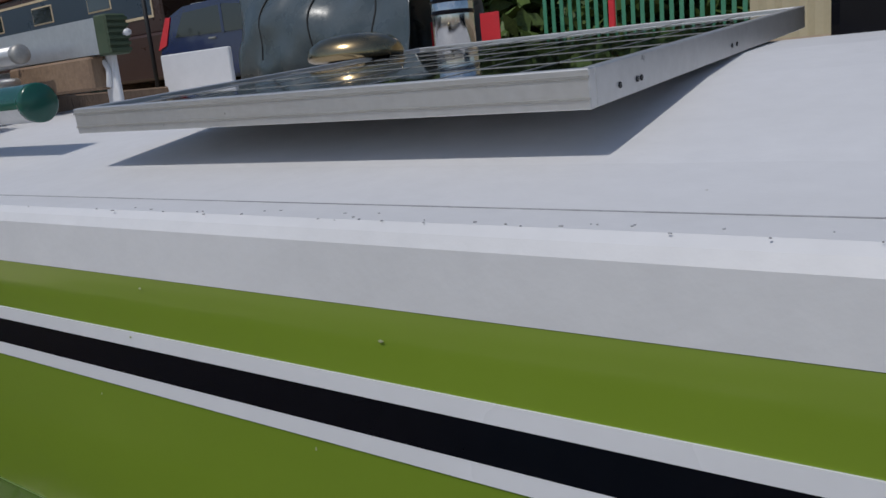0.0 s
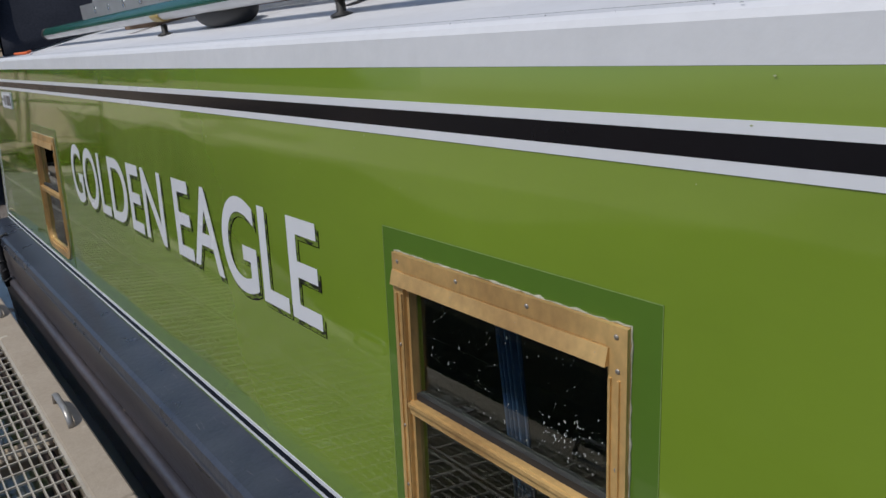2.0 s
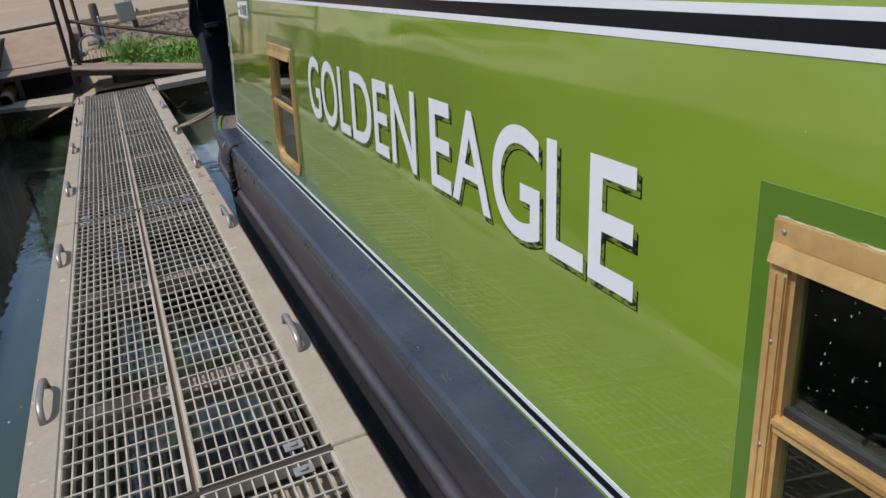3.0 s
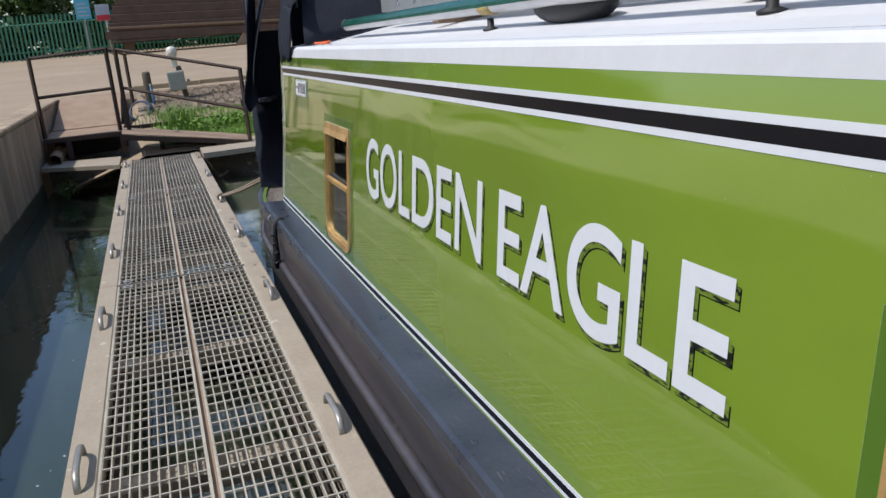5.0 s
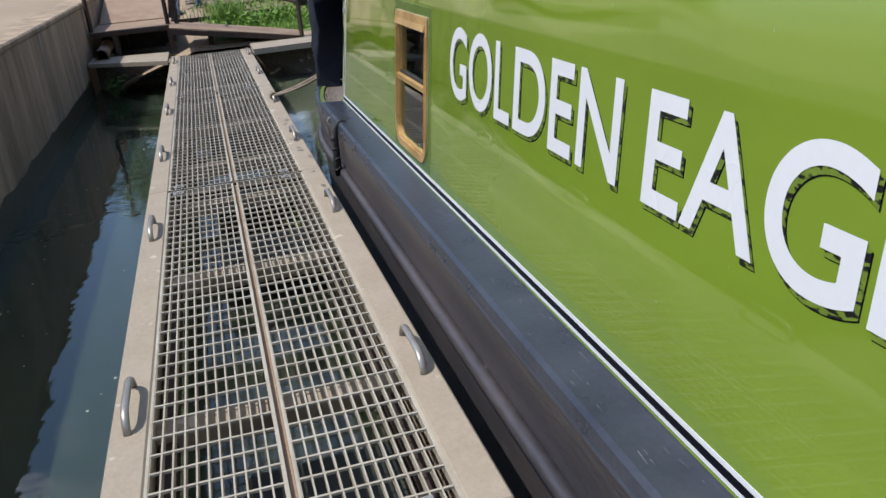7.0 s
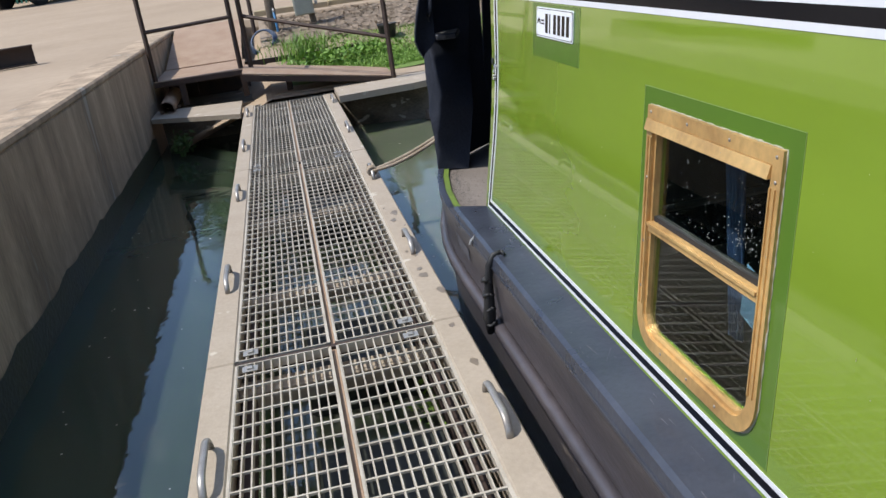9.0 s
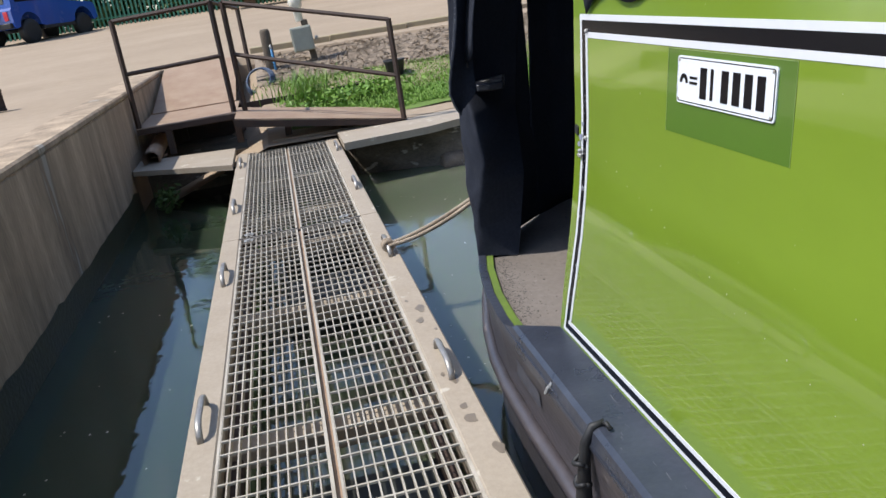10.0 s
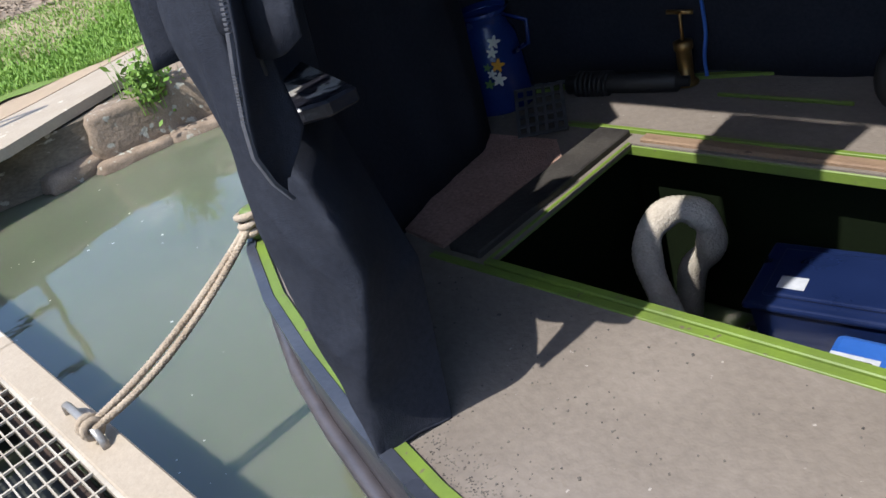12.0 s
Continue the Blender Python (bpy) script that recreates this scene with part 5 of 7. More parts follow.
mooring = thing("mooring_rope", "doubled natural-fibre mooring rope, knotted at the stern", "rope")
for dy, sag, nm in ((0.0, 0.075, "rope_strand"), (0.034, 0.11, "rope_strand")):
    a, b = Vector((-2.055 + dy, -0.30, 0.058)), Vector((-2.045 + dy * 0.4, 0.40, 0.335))
    ctrl = [a.lerp(b, t) - Vector((0, 0, sag * 0.55 * 4 * t * (1 - t) * (1 - 0.25 * t))) for t in span(0, 1, 6)]
    part(nm, twisted(bmesh.new(), ctrl, 0.0125, 3, 26), ROPE, mooring, smooth=True)
for k in range(3):
    part("knot", tube([(-2.045 + (0.034 + 0.006 * k) * math.cos(a), 0.405 + 0.036 * math.sin(a), 0.315 + 0.022 * k + 0.012 * math.sin(a + k)) for a in span(0, math.tau, 16)], 0.0125, 7), ROPE, mooring, smooth=True)
for k in range(2):
    part("handle_turn", tube([(-2.07 + 0.035 * k, -0.305 + 0.026 * math.cos(a), 0.055 + 0.026 * math.sin(a)) for a in span(0, math.tau, 14)], 0.0125, 7), ROPE, mooring, smooth=True)

SCUFF = material("grey_scuffed_steel", (0.09, 0.095, 0.12), 0.5, 0.2, second=(0.05, 0.05, 0.06), scale=25, amount=1.0, fine=0.15)
for x0, x1, z0, z1 in ((-0.14, 0.10, 0.13, 0.205), (-1.55, -1.42, 0.10, 0.22)):
    def fn(u, v):
        x = x0 + (x1 - x0) * u
        return (x + 0.02 * v, edge_y(x) - 0.0025 + 0.004 * (1 - v), z0 + (z1 - z0) * v * (1 - 0.15 * u))
    part("scuffed_patch", sheet(fn, span(0, 1, 8), span(0, 1, 4)), SCUFF, boat, "pale scuffed patch on the hull")

# scratches along the gunwale ledge and the hull side
bm, rng_s = bmesh.new(), random.Random(31)
for k in range(150):
    x, ln, wd = rng_s.uniform(0.4, 5.5), rng_s.uniform(0.006, 0.07) * (0.5 if k % 3 else 1.0), rng_s.uniform(0.0005, 0.0014)
    ledge, w0 = k % 2 == 0, rng_s.uniform(0.08, 0.92)
    tilt = rng_s.uniform(-0.12, 0.12) if k % 5 else rng_s.uniform(-1.0, 1.0)

    def spot(dx, dw):
        w = min(0.97, max(0.03, w0 + (tilt * dx + dw) / (0.118 if ledge else 0.16)))
        return (x + dx, 0.004 - 0.116 * w, 0.3202 - 0.0087 * w) if ledge else (x + dx, -0.1348 + 0.016 * w, 0.240 - 0.175 * w)

    bm.faces.new([bm.verts.new(spot(*q)) for q in ((-ln / 2, -wd), (ln / 2, -wd * 0.4), (ln / 2, wd * 0.4), (-ln / 2, wd))])
SCRATCH = material("pale_scratch", (0.20, 0.20, 0.22), 0.5, second=(0.11, 0.11, 0.125), scale=12, amount=1.0)
tagged(part("hull_scratches", bm, SCRATCH, boat), kind="stuff")

# grit and leaf scraps on the deck
DEBRIS = material("dark_deck_debris", (0.035, 0.032, 0.032), 0.9, second=(0.20, 0.18, 0.15), scale=50, amount=0.3, fine=0.2)
bm, rng_d = bmesh.new(), random.Random(11)
for _ in range(230):
    x, y = rng_d.uniform(-1.3, -0.02), rng_d.uniform(-0.03, 0.52)
    if y < edge_y(x) + 0.09:
        continue
    r, a = rng_d.uniform(0.0008, 0.0035), rng_d.uniform(0, math.tau)
    if rng_d.random() < 0.1:
        r *= 2
    prism([(x + r * math.cos(a + k) * (0.6 if k > 2 else 1.2), y + r * math.sin(a + k)) for k in (0, 1.3, 2.6, 4.2)], 0.0016, Matrix.Translation((0, 0, DECK_Z)), bm)
for _ in range(900):
    x = rng_d.gauss(-0.55, 0.28)
    y = edge_y(max(-2.3, x)) + 0.062 + abs(rng_d.gauss(0, 0.045))
    if -1.3 < x < -0.02:
        r, a = rng_d.uniform(0.0008, 0.0028), rng_d.uniform(0, math.tau)
        prism([(x + r * math.cos(a + k), y + r * math.sin(a + k)) for k in (0, 1.9, 3.9)], 0.0012, Matrix.Translation((0, 0, DECK_Z)), bm)
tagged(part("deck_grit", bm, DEBRIS), "dark grit and leaf scraps on the deck", "debris", "", "stuff")

# ---- jetty dirt: damp spots and weeds under the grating ----
DAMP = material("damp_patch", (0.17, 0.135, 0.10), 0.35, second=(0.21, 0.17, 0.12), scale=30)
rng = random.Random(4)
for x, y, r in ((-1.178, -0.290, 0.036), (-1.045, -0.314, 0.028), (-0.151, -0.306, 0.034), (-0.448, -0.297, 0.03), (0.056, -0.268, 0.03), (-0.501, -0.330, 0.014), (-0.239, -0.310, 0.022), (-1.30, -0.335, 0.012), (-0.92, -0.27, 0.012), (0.42, -0.30, 0.02), (0.75, -0.29, 0.025)):
    pts = [(x + r * (1.1 + 0.3 * math.sin(2 * a + x * 9)) * math.cos(a), y + 0.6 * r * (1 + 0.25 * math.sin(3 * a + y * 40)) * math.sin(a)) for a in span(0, 5.9, 14)]
    part("damp_patch", prism(pts, 0.0008, Matrix.Translation((0, 0, 0.0062))), DAMP, jetty)


def leaf_cloud(bm, n, centre, spread, size, rng, up=0.0):
    verts = []
    for _ in range(n):
        c = Vector([centre[i] + spread[i] * rng.gauss(0, 0.45) for i in range(3)])
        d = Vector((rng.gauss(0, 1), rng.gauss(0, 1), rng.gauss(up, 0.7))).normalized()
        s = d.cross(Vector((rng.random() - 0.5, rng.random() - 0.5, rng.random() - 0.3))).normalized()
        k = size * rng.uniform(0.5, 1.3)
        vs = [bm.verts.new(c - d * k), bm.verts.new(c + s * k * 0.42), bm.verts.new(c + d * k), bm.verts.new(c - s * k * 0.42)]
        bm.faces.new(vs)
    return bm


def blades(bm, n, region, height, rng, lean=0.5, width=0.006):
    """Grass blades: region(rng) gives a root point."""
    for _ in range(n):
        p = Vector(region(rng))
        h = height * rng.uniform(0.5, 1.3)
        a = rng.uniform(0, math.tau)
        d = Vector((math.cos(a), math.sin(a), 0))
        s = Vector((-d.y, d.x, 0)) * width
        q = p + Vector((0, 0, h * 0.6)) + d * h * 0.18 * lean
        t = p + Vector((0, 0, h)) + d * h * 0.7 * lean
        v = [bm.verts.new(p - s), bm.verts.new(p + s), bm.verts.new(q + s * 0.7), bm.verts.new(q - s * 0.7), bm.verts.new(t)]
        bm.faces.new(v[:4])
        bm.faces.new((v[3], v[2], v[4]))
    return bm


for c in ((3.45, -0.62, -0.27), (0.52, -0.45, -0.28), (-0.15, -0.40, -0.26)):
    bm = leaf_cloud(bmesh.new(), 60, c, (0.16, 0.07, 0.05), 0.022, rng)
    tagged(part("weed", bm, LEAF, None), "small green weed growing on the float", "plant", "weeds under the jetty", "stuff")
# grating clips
for x in J_JOINTS[1:5]:
    for y in (-1.10, -0.47):
        for s in (-0.07, 0.07):
            bm = box((x + s - 0.022, y - 0.03, 0.001), (x + s + 0.022, y + 0.03, 0.005), 0.001)
            box((x + s - 0.010, y - 0.012, 0.004), (x + s + 0.010, y + 0.012, 0.014), 0.003, bm)
            part("grating_clip", bm, STEEL, jetty)
    part("joint_angle", box((x - 0.012, J_IN_L + 0.002, -0.06), (x + 0.012, J_IN_R - 0.002, -0.004), 0.002), RUST_DARK, jetty)

# ---- landing at the end: steel platform, ramps, rails ----
bm = prism([(-6.02, -2.28), (-5.42, -1.29), (-6.35, -1.29), (-6.6, -2.28)], 0.05, Matrix.Translation((0, 0, 0.0)))
solid("landing_plate", bm, RAIL_TAN, "tan steel plate bridging the wall and jetty", "plate", "structure")
bm = prism([(-5.42, -0.235), (-5.50, 0.60), (-5.68, 1.05), (-6.02, 2.0), (-7.2, 5.2), (-7.9, 5.2), (-6.62, 2.0), (-6.35, 1.10), (-6.25, 0.5), (-6.22, -0.235)], 0.07, Matrix.Translation((0, 0, -0.005)))
solid("path_edging", bm, RAIL_TAN, "pale concrete edging of the bank path", "edging", "structure")
bm = prism([(-6.3, -0.9), (-6.24, 0.5), (-6.34, 1.1), (-6.6, 2.0), (-7.85, 5.2), (-8.6, 5.2), (-7.0, 1.6), (-7.25, 0.6), (-7.4, -0.9)], 0.05, Matrix.Translation((0, 0, 0.02)))
solid("path", bm, YARD, "dusty trodden earth path along the bank", "path", "structure")
bm = bmesh.new()
prism([(-6.80, -2.29), (-6.65, -1.0), (-6.25, -0.35), (-5.98, -0.1), (-5.72, 0.7), (-5.62, 1.2), (-5.35, 1.9), (-6.2, 5.6), (-9.6, 5.6), (-9.6, -2.29)], 1.4, Matrix.Translation((0, 0, -1.42)), bm)
for v in bm.verts:
    if v.co.z < -1:
        v.co.x += 0.02
BANK = material("damp_bank_concrete", (0.21, 0.17, 0.125), 0.9, second=(0.06, 0.05, 0.034), scale=2.2, amount=0.9, fine=0.25, bump=0.7, bump_scale=14, stretch=(1, 1, 2.2), spots=(0.30, 0.27, 0.22), spot_scale=6, spot_cut=0.64)
solid("bank_wall", bm, BANK, "undercut concrete bank below the path", "wall", "structure")
# rough stones at the water's edge
STONE = material("lichen_stone", (0.29, 0.22, 0.16), 0.95, second=(0.14, 0.105, 0.075), scale=7, amount=1.0, fine=0.2, bump=0.8, bump_scale=25, spots=(0.33, 0.32, 0.27), spot_scale=12, spot_cut=0.6)


def stone(x, y, z, sx, sy, sz, seed, rz=0):
    bm = bmesh.new()
    bmesh.ops.create_icosphere(bm, subdivisions=3, radius=1)
    for v in bm.verts:
        q = v.co.copy()
        for ax in range(3):
            q[ax] = math.copysign(abs(q[ax]) ** 0.42, q[ax])
        v.co = q * (1 + 0.22 * noise.noise(q * 1.3 + Vector((seed, 0, 0))) + 0.07 * noise.noise(q * 5))
        v.co = Vector((v.co.x * sx, v.co.y * sy, v.co.z * sz))
    return solid("bank_stone", bm, STONE, "rough lichen-spotted stone at the water's edge", "stone", smooth=True, at=pose(x, y, z, 0, 0, rz), group="stones along the bank")


for i, (x, y, z, sx, sy, sz, rz) in enumerate(((-5.60, 1.45, -0.20, 0.17, 0.33, 0.20, -12), (-5.46, 1.95, -0.16, 0.18, 0.28, 0.22, -30), (-5.55, 2.5, -0.18, 0.2, 0.35, 0.2, -20), (-5.50, 1.35, -0.40, 0.14, 0.30, 0.09, -8), (-5.34, 1.80, -0.39, 0.12, 0.26, 0.08, -25), (-5.66, 0.95, -0.36, 0.12, 0.24, 0.10, 5), (-5.68, 3.2, -0.18, 0.22, 0.4, 0.22, -20))):
    stone(x, y, z, sx, sy, sz, i * 3.7, rz)
bm = leaf_cloud(bmesh.new(), 420, (-5.42, 1.62, 0.08), (0.13, 0.17, 0.20), 0.035, rng, 0.4)
blades(bm, 60, lambda r: (-5.46 + r.gauss(0, 0.06), 1.62 + r.gauss(0, 0.10), -0.14), 0.4, rng, 0.4, 0.004)
solid("bank_weed", bm, LEAF, "leafy green weed sprouting from the stones", "plant")
bm = leaf_cloud(bmesh.new(), 160, (-5.75, -1.98, -0.22), (0.10, 0.13, 0.12), 0.04, rng)
solid("wall_weed", bm, LEAF_DARK, "dark leafy weed hanging at the foot of the wall", "plant")

plat = thing("access_platform", "rusty checker-plate platform with ramps and steel handrails", "platform")
PLAT_Z, PX, PY0, PY1 = 0.37, -6.70, -2.26, -1.22
part("deck_plate", box((-7.85, PY0, PLAT_Z - 0.012), (PX, PY1, PLAT_Z), 0.003), RUST, plat, "rusty checker-plate deck")
part("edge_angle", box((PX - 0.01, PY0, PLAT_Z - 0.07), (PX + 0.008, PY1, PLAT_Z - 0.010), 0.003), RUST_DARK, plat)
bm = prism([(-7.85, 0.37), (-9.95, 0.76), (-9.95, 0.772), (-7.85, 0.382)], 0.98, Matrix(((1, 0, 0, 0), (0, 0, 1, -2.24), (0, 1, 0, 0), (0, 0, 0, 1))))
part("up_ramp", bm, RUST, plat, "dusty checker-plate ramp up to the yard")
bm = prism([(PY1, 0.365), (0.50, 0.075), (0.50, 0.088), (PY1, 0.378)], 0.95, Matrix(((0, 0, -1, -6.12), (1, 0, 0, 0), (0, 1, 0, 0), (0, 0, 0, 1))))
part("down_ramp", bm, RUST, plat, "checker-plate ramp down to the path")
bm = prism([(PY1, 0.29), (0.50, 0.02), (0.50, 0.072), (PY1, 0.362)], 0.02, Matrix(((0, 0, -1, -6.11), (1, 0, 0, 0), (0, 1, 0, 0), (0, 0, 0, 1))))
part("ramp_channel", bm, RUST_DARK, plat)
part("back_plate", box((-7.9, PY0, -0.3), (-7.87, 0.3, 0.33)), RUST_DARK, plat)
for x, y in ((PX - 0.03, -1.95), (PX - 0.03, -1.24), (-6.5, -0.72), (-7.6, -1.9), (-7.6, -1.24)):
    part("leg", box((x - 0.035, y - 0.035, 0.05), (x + 0.035, y + 0.035, PLAT_Z - 0.06 - (0.10 if y > -1 else 0)), 0.004), RUST_DARK, plat)


def square_bar(a, b, r=0.018, bm=None):
    return tube([a, b], r * 1.3, 4, bm)


posts = [((-6.73, -2.235, 0.37), (-6.73, -2.235, 1.47)), ((-6.80, -1.25, 0.37), (-6.80, -1.25, 1.52)), ((-6.80, -1.13, 0.36), (-6.80, -1.13, 1.50)), ((-6.12, 0.47, 0.085), (-6.12, 0.47, 1.10)), ((-9.0, -1.06, 0.6), (-9.0, -1.06, 1.42))]
for a, b in posts:
    part("post", square_bar(a, b, 0.022), RUST_DARK, plat)
for a, b in (((-6.73, -2.235, 1.46), (-6.80, -1.25, 1.51)), ((-6.73, -2.235, 0.93), (-6.80, -1.25, 0.965)), ((-6.80, -1.13, 1.49), (-6.12, 0.47, 1.09)), ((-6.80, -1.13, 0.96), (-6.12, 0.47, 0.53)), ((-6.80, -1.25, 1.51), (-9.0, -1.06, 1.41))):
    part("rail", square_bar(a, b, 0.017), RUST_DARK, plat)
bm = bmesh.new()
tube([(-6.25, -2.12, 0.10), (-7.4, -2.14, 0.12)], 0.085, 20, bm, caps=False)
tube([(-6.25, -2.12, 0.10), (-7.4, -2.14, 0.12)], 0.072, 20, bm, caps=False)
solid("drain_pipe", bm, RUST, "short rusty pipe lying by the quay wall", "pipe", smooth=True)
# bracket under pipe
solid("pipe_chock", box((-6.75, -2.25, 0.048), (-6.65, -2.02, 0.07), 0.004), WORN_WOOD, "brown wooden chock under the pipe", "chock")

# ---- bank: grass slope, stone chippings, kerb ----
def slope_z(x, y):
    t = max(0.0, min(1.0, (-x - 6.7) / 3.2))
    return 0.06 + 0.62 * t ** 1.2 + 0.03 * noise.noise(Vector((x * 1.3, y * 1.3, 0)))


def bank_sheet(x0, x1, y0, y1, lift, nx, ny, jag):
    def fn(u, v):
        x, y = x0 + (x1 - x0) * u, y0 + (y1 - y0) * v
        if u == 1:
            x += jag * noise.noise(Vector((y * 2.5, 0, 1)))
        return (x, y, slope_z(x, y) + lift)
    return sheet(fn, span(0, 1, nx), span(0, 1, ny))


solid("grass_bank", bank_sheet(-9.0, -6.75, -0.75, 9, 0.012, 24, 60, 0.15), GRASS_SOIL, "sloping grassy bank behind the path", "bank", "structure", smooth=True)
def grass_region(r):
    while True:
        x, y = r.uniform(-8.6, -6.7), r.uniform(-0.7, 4.5)
        if x < -6.95 - 0.12 * noise.noise(Vector((y * 2.5, 0, 1))) + 0.30 * max(0.0, min(1.0, (y - 1.0))) :
            return (x, y, slope_z(x, y) + 0.01)
tagged(part("grass", blades(bmesh.new(), 42000, grass_region, 0.045, rng, 0.9, 0.0055), LEAF), "bright green mown grass on the bank", "grass", "", "stuff")
bm = blades(bmesh.new(), 500, lambda r: (-8.2 + r.gauss(0, 0.35), -0.45 + r.gauss(0, 0.22), slope_z(-8.0, -0.45)), 0.28, rng, 0.7, 0.006)
leaf_cloud(bm, 900, (-7.7, 0.1, 0.27), (0.45, 0.75, 0.09), 0.045, rng, 0.3)
tagged(part("tall_weeds", bm, LEAF), "tall grass and broad weeds round the posts", "plant", "", "stuff")
CHIP = material("straw_mulch", (0.36, 0.29, 0.21), 0.95, second=(0.20, 0.15, 0.11), scale=18, amount=1.0, fine=0.3, bump=0.9, bump_scale=45)
solid("mulch_bank", bank_sheet(-10.3, -8.6, -1.0, 12, 0.03, 12, 60, 0.3), CHIP, "bank of pale straw and wood mulch", "bank", "structure", smooth=True)
bm = bmesh.new()
for _ in range(5200):
    x, y = rng.uniform(-10.2, -8.5), rng.uniform(-0.9, 5.5)
    p, a, e = Vector((x, y, slope_z(x, y) + 0.04)), rng.uniform(0, math.tau), rng.uniform(-0.3, 0.5)
    d = Vector((math.cos(a), math.sin(a), e)) * rng.uniform(0.03, 0.09)
    s = Vector((-d.y, d.x, 0)).normalized() * 0.007
    bm.faces.new([bm.verts.new(q) for q in (p - d - s, p + d - s, p + d + s, p - d + s)])
tagged(part("mulch_chips", bm, CHIP), "loose straw-coloured mulch chips", "mulch", "", "stuff")
KERB = material("yellow_worn_kerb", (0.42, 0.34, 0.19), 0.85, second=(0.30, 0.24, 0.17), scale=4, amount=1.0, fine=0.1)
for k in range(9):
    y0 = -1.05 + 1.2 * k
    part_ob = solid("kerb_stone", box((-10.42 - 0.12 * k, y0, 0.60), (-10.28 - 0.12 * k, y0 + 1.185, 0.84), 0.012), KERB, "worn kerbstone with old yellow paint", "kerb", "structure", group="kerb of the yard")

# service posts on the bank
OLD_WOOD = material("grey_weathered_post", (0.13, 0.105, 0.075), 0.9, second=(0.08, 0.06, 0.045), scale=10, fine=0.2, bump=0.5, bump_scale=40, stretch=(1, 1, 0.2))
GREY_BOX = material("grey_green_plastic", (0.36, 0.36, 0.30), 0.5, second=(0.31, 0.31, 0.26), scale=8)
OPAL = material("opal_plastic", (0.70, 0.66, 0.56), 0.35, second=(0.6, 0.56, 0.47), scale=14)
tap = thing("tap_post", "weathered wooden post with a water tap and blue pipe", "post", at=pose(-9.3, -0.78, 0.36))
bm = lathe([(0.075, -0.2), (0.072, 0.4), (0.070, 0.70), (0.055, 0.735)], 14)
part("post", bm, OLD_WOOD, tap, smooth=True)
BLUE_PIPE = material("blue_water_pipe", (0.06, 0.22, 0.42), 0.4, second=(0.05, 0.18, 0.36), scale=10)
part("pipe", tube([(0.09, 0.05, -0.12), (0.09, 0.05, 0.25), (0.085, 0.04, 0.5)], 0.016, 8), BLUE_PIPE, tap, smooth=True)
part("tap", tube([(0.085, 0.04, 0.5), (0.13, 0.04, 0.52), (0.15, 0.04, 0.48)], 0.014, 8), STEEL, tap, smooth=True)
HOSE_BLUE = material("dark_blue_hose", (0.03, 0.05, 0.10), 0.4, second=(0.1, 0.13, 0.17), scale=14)
coil = thing("coiled_hose", "dark blue garden hose coiled on the ground", "hose", at=pose(-8.75, -0.95, 0.46, 60, 0, 70))
for k in range(4):
    part("hose_turn", tube([((0.20 - 0.012 * k) * math.cos(a), (0.20 - 0.012 * k) * math.sin(a), 0.022 * k + 0.006 * math.sin(3 * a + k)) for a in span(0, math.tau, 26)], 0.013, 7), HOSE_BLUE, coil, smooth=True)
lamp = thing("bollard_lamp", "timber post with grey junction box and opal lamp head", "lamp", at=pose(-9.5, -0.22, 0.36))
part("post", box((-0.045, -0.03, -0.25), (0.045, 0.06, 0.78), 0.008, m=pose(0, 0.06, 0, 6, 0, 0)), OLD_WOOD, lamp)
part("junction_box", box((0.05, -0.19, 0.37), (0.17, 0.10, 0.70), 0.012, seg=2, m=pose(0, 0, 0, 3, 0, 0)), GREY_BOX, lamp, "grey-green plastic junction box")
part("box_lid", box((0.165, -0.175, 0.385), (0.182, 0.085, 0.685), 0.006, m=pose(0, 0, 0, 3, 0, 0)), GREY_BOX, lamp)
part("socket", lathe([(0.028, 0), (0.03, 0.03), (0.02, 0.045)], 12, pose(0.11, 0.10, 0.52, -90, 0, 0)), STEEL, lamp, smooth=True)
part("lamp_head", lathe([(0.05, 0), (0.055, 0.02), (0.055, 0.16), (0.085, 0.20), (0.095, 0.27), (0.075, 0.335), (0.03, 0.36)], 20, pose(0, -0.06, 0.76, 4, 0, 0)), OPAL, lamp, "opal plastic lamp head", smooth=True)
solid("flower_pot", lathe([(0.10, 0), (0.13, 0.2), (0.14, 0.22), (0.12, 0.22), (0.10, 0.03)], 16, Matrix.Translation((-8.2, 0.75, 0.30))), RUBBER, "small dark plant pot standing in the grass", "pot", smooth=True)
# steel channel lying on the quay
chan = bmesh.new()
prism([(0, 0), (0.12, 0), (0.12, 0.02), (0.02, 0.02), (0.02, 0.20), (0.12, 0.20), (0.12, 0.22), (0, 0.22)], 2.6, pose(-7.1, -3.55, 0.752, 90, 0, 20), chan)
solid("steel_channel", chan, RUST_DARK, "length of rusty steel channel lying on the quay", "beam")

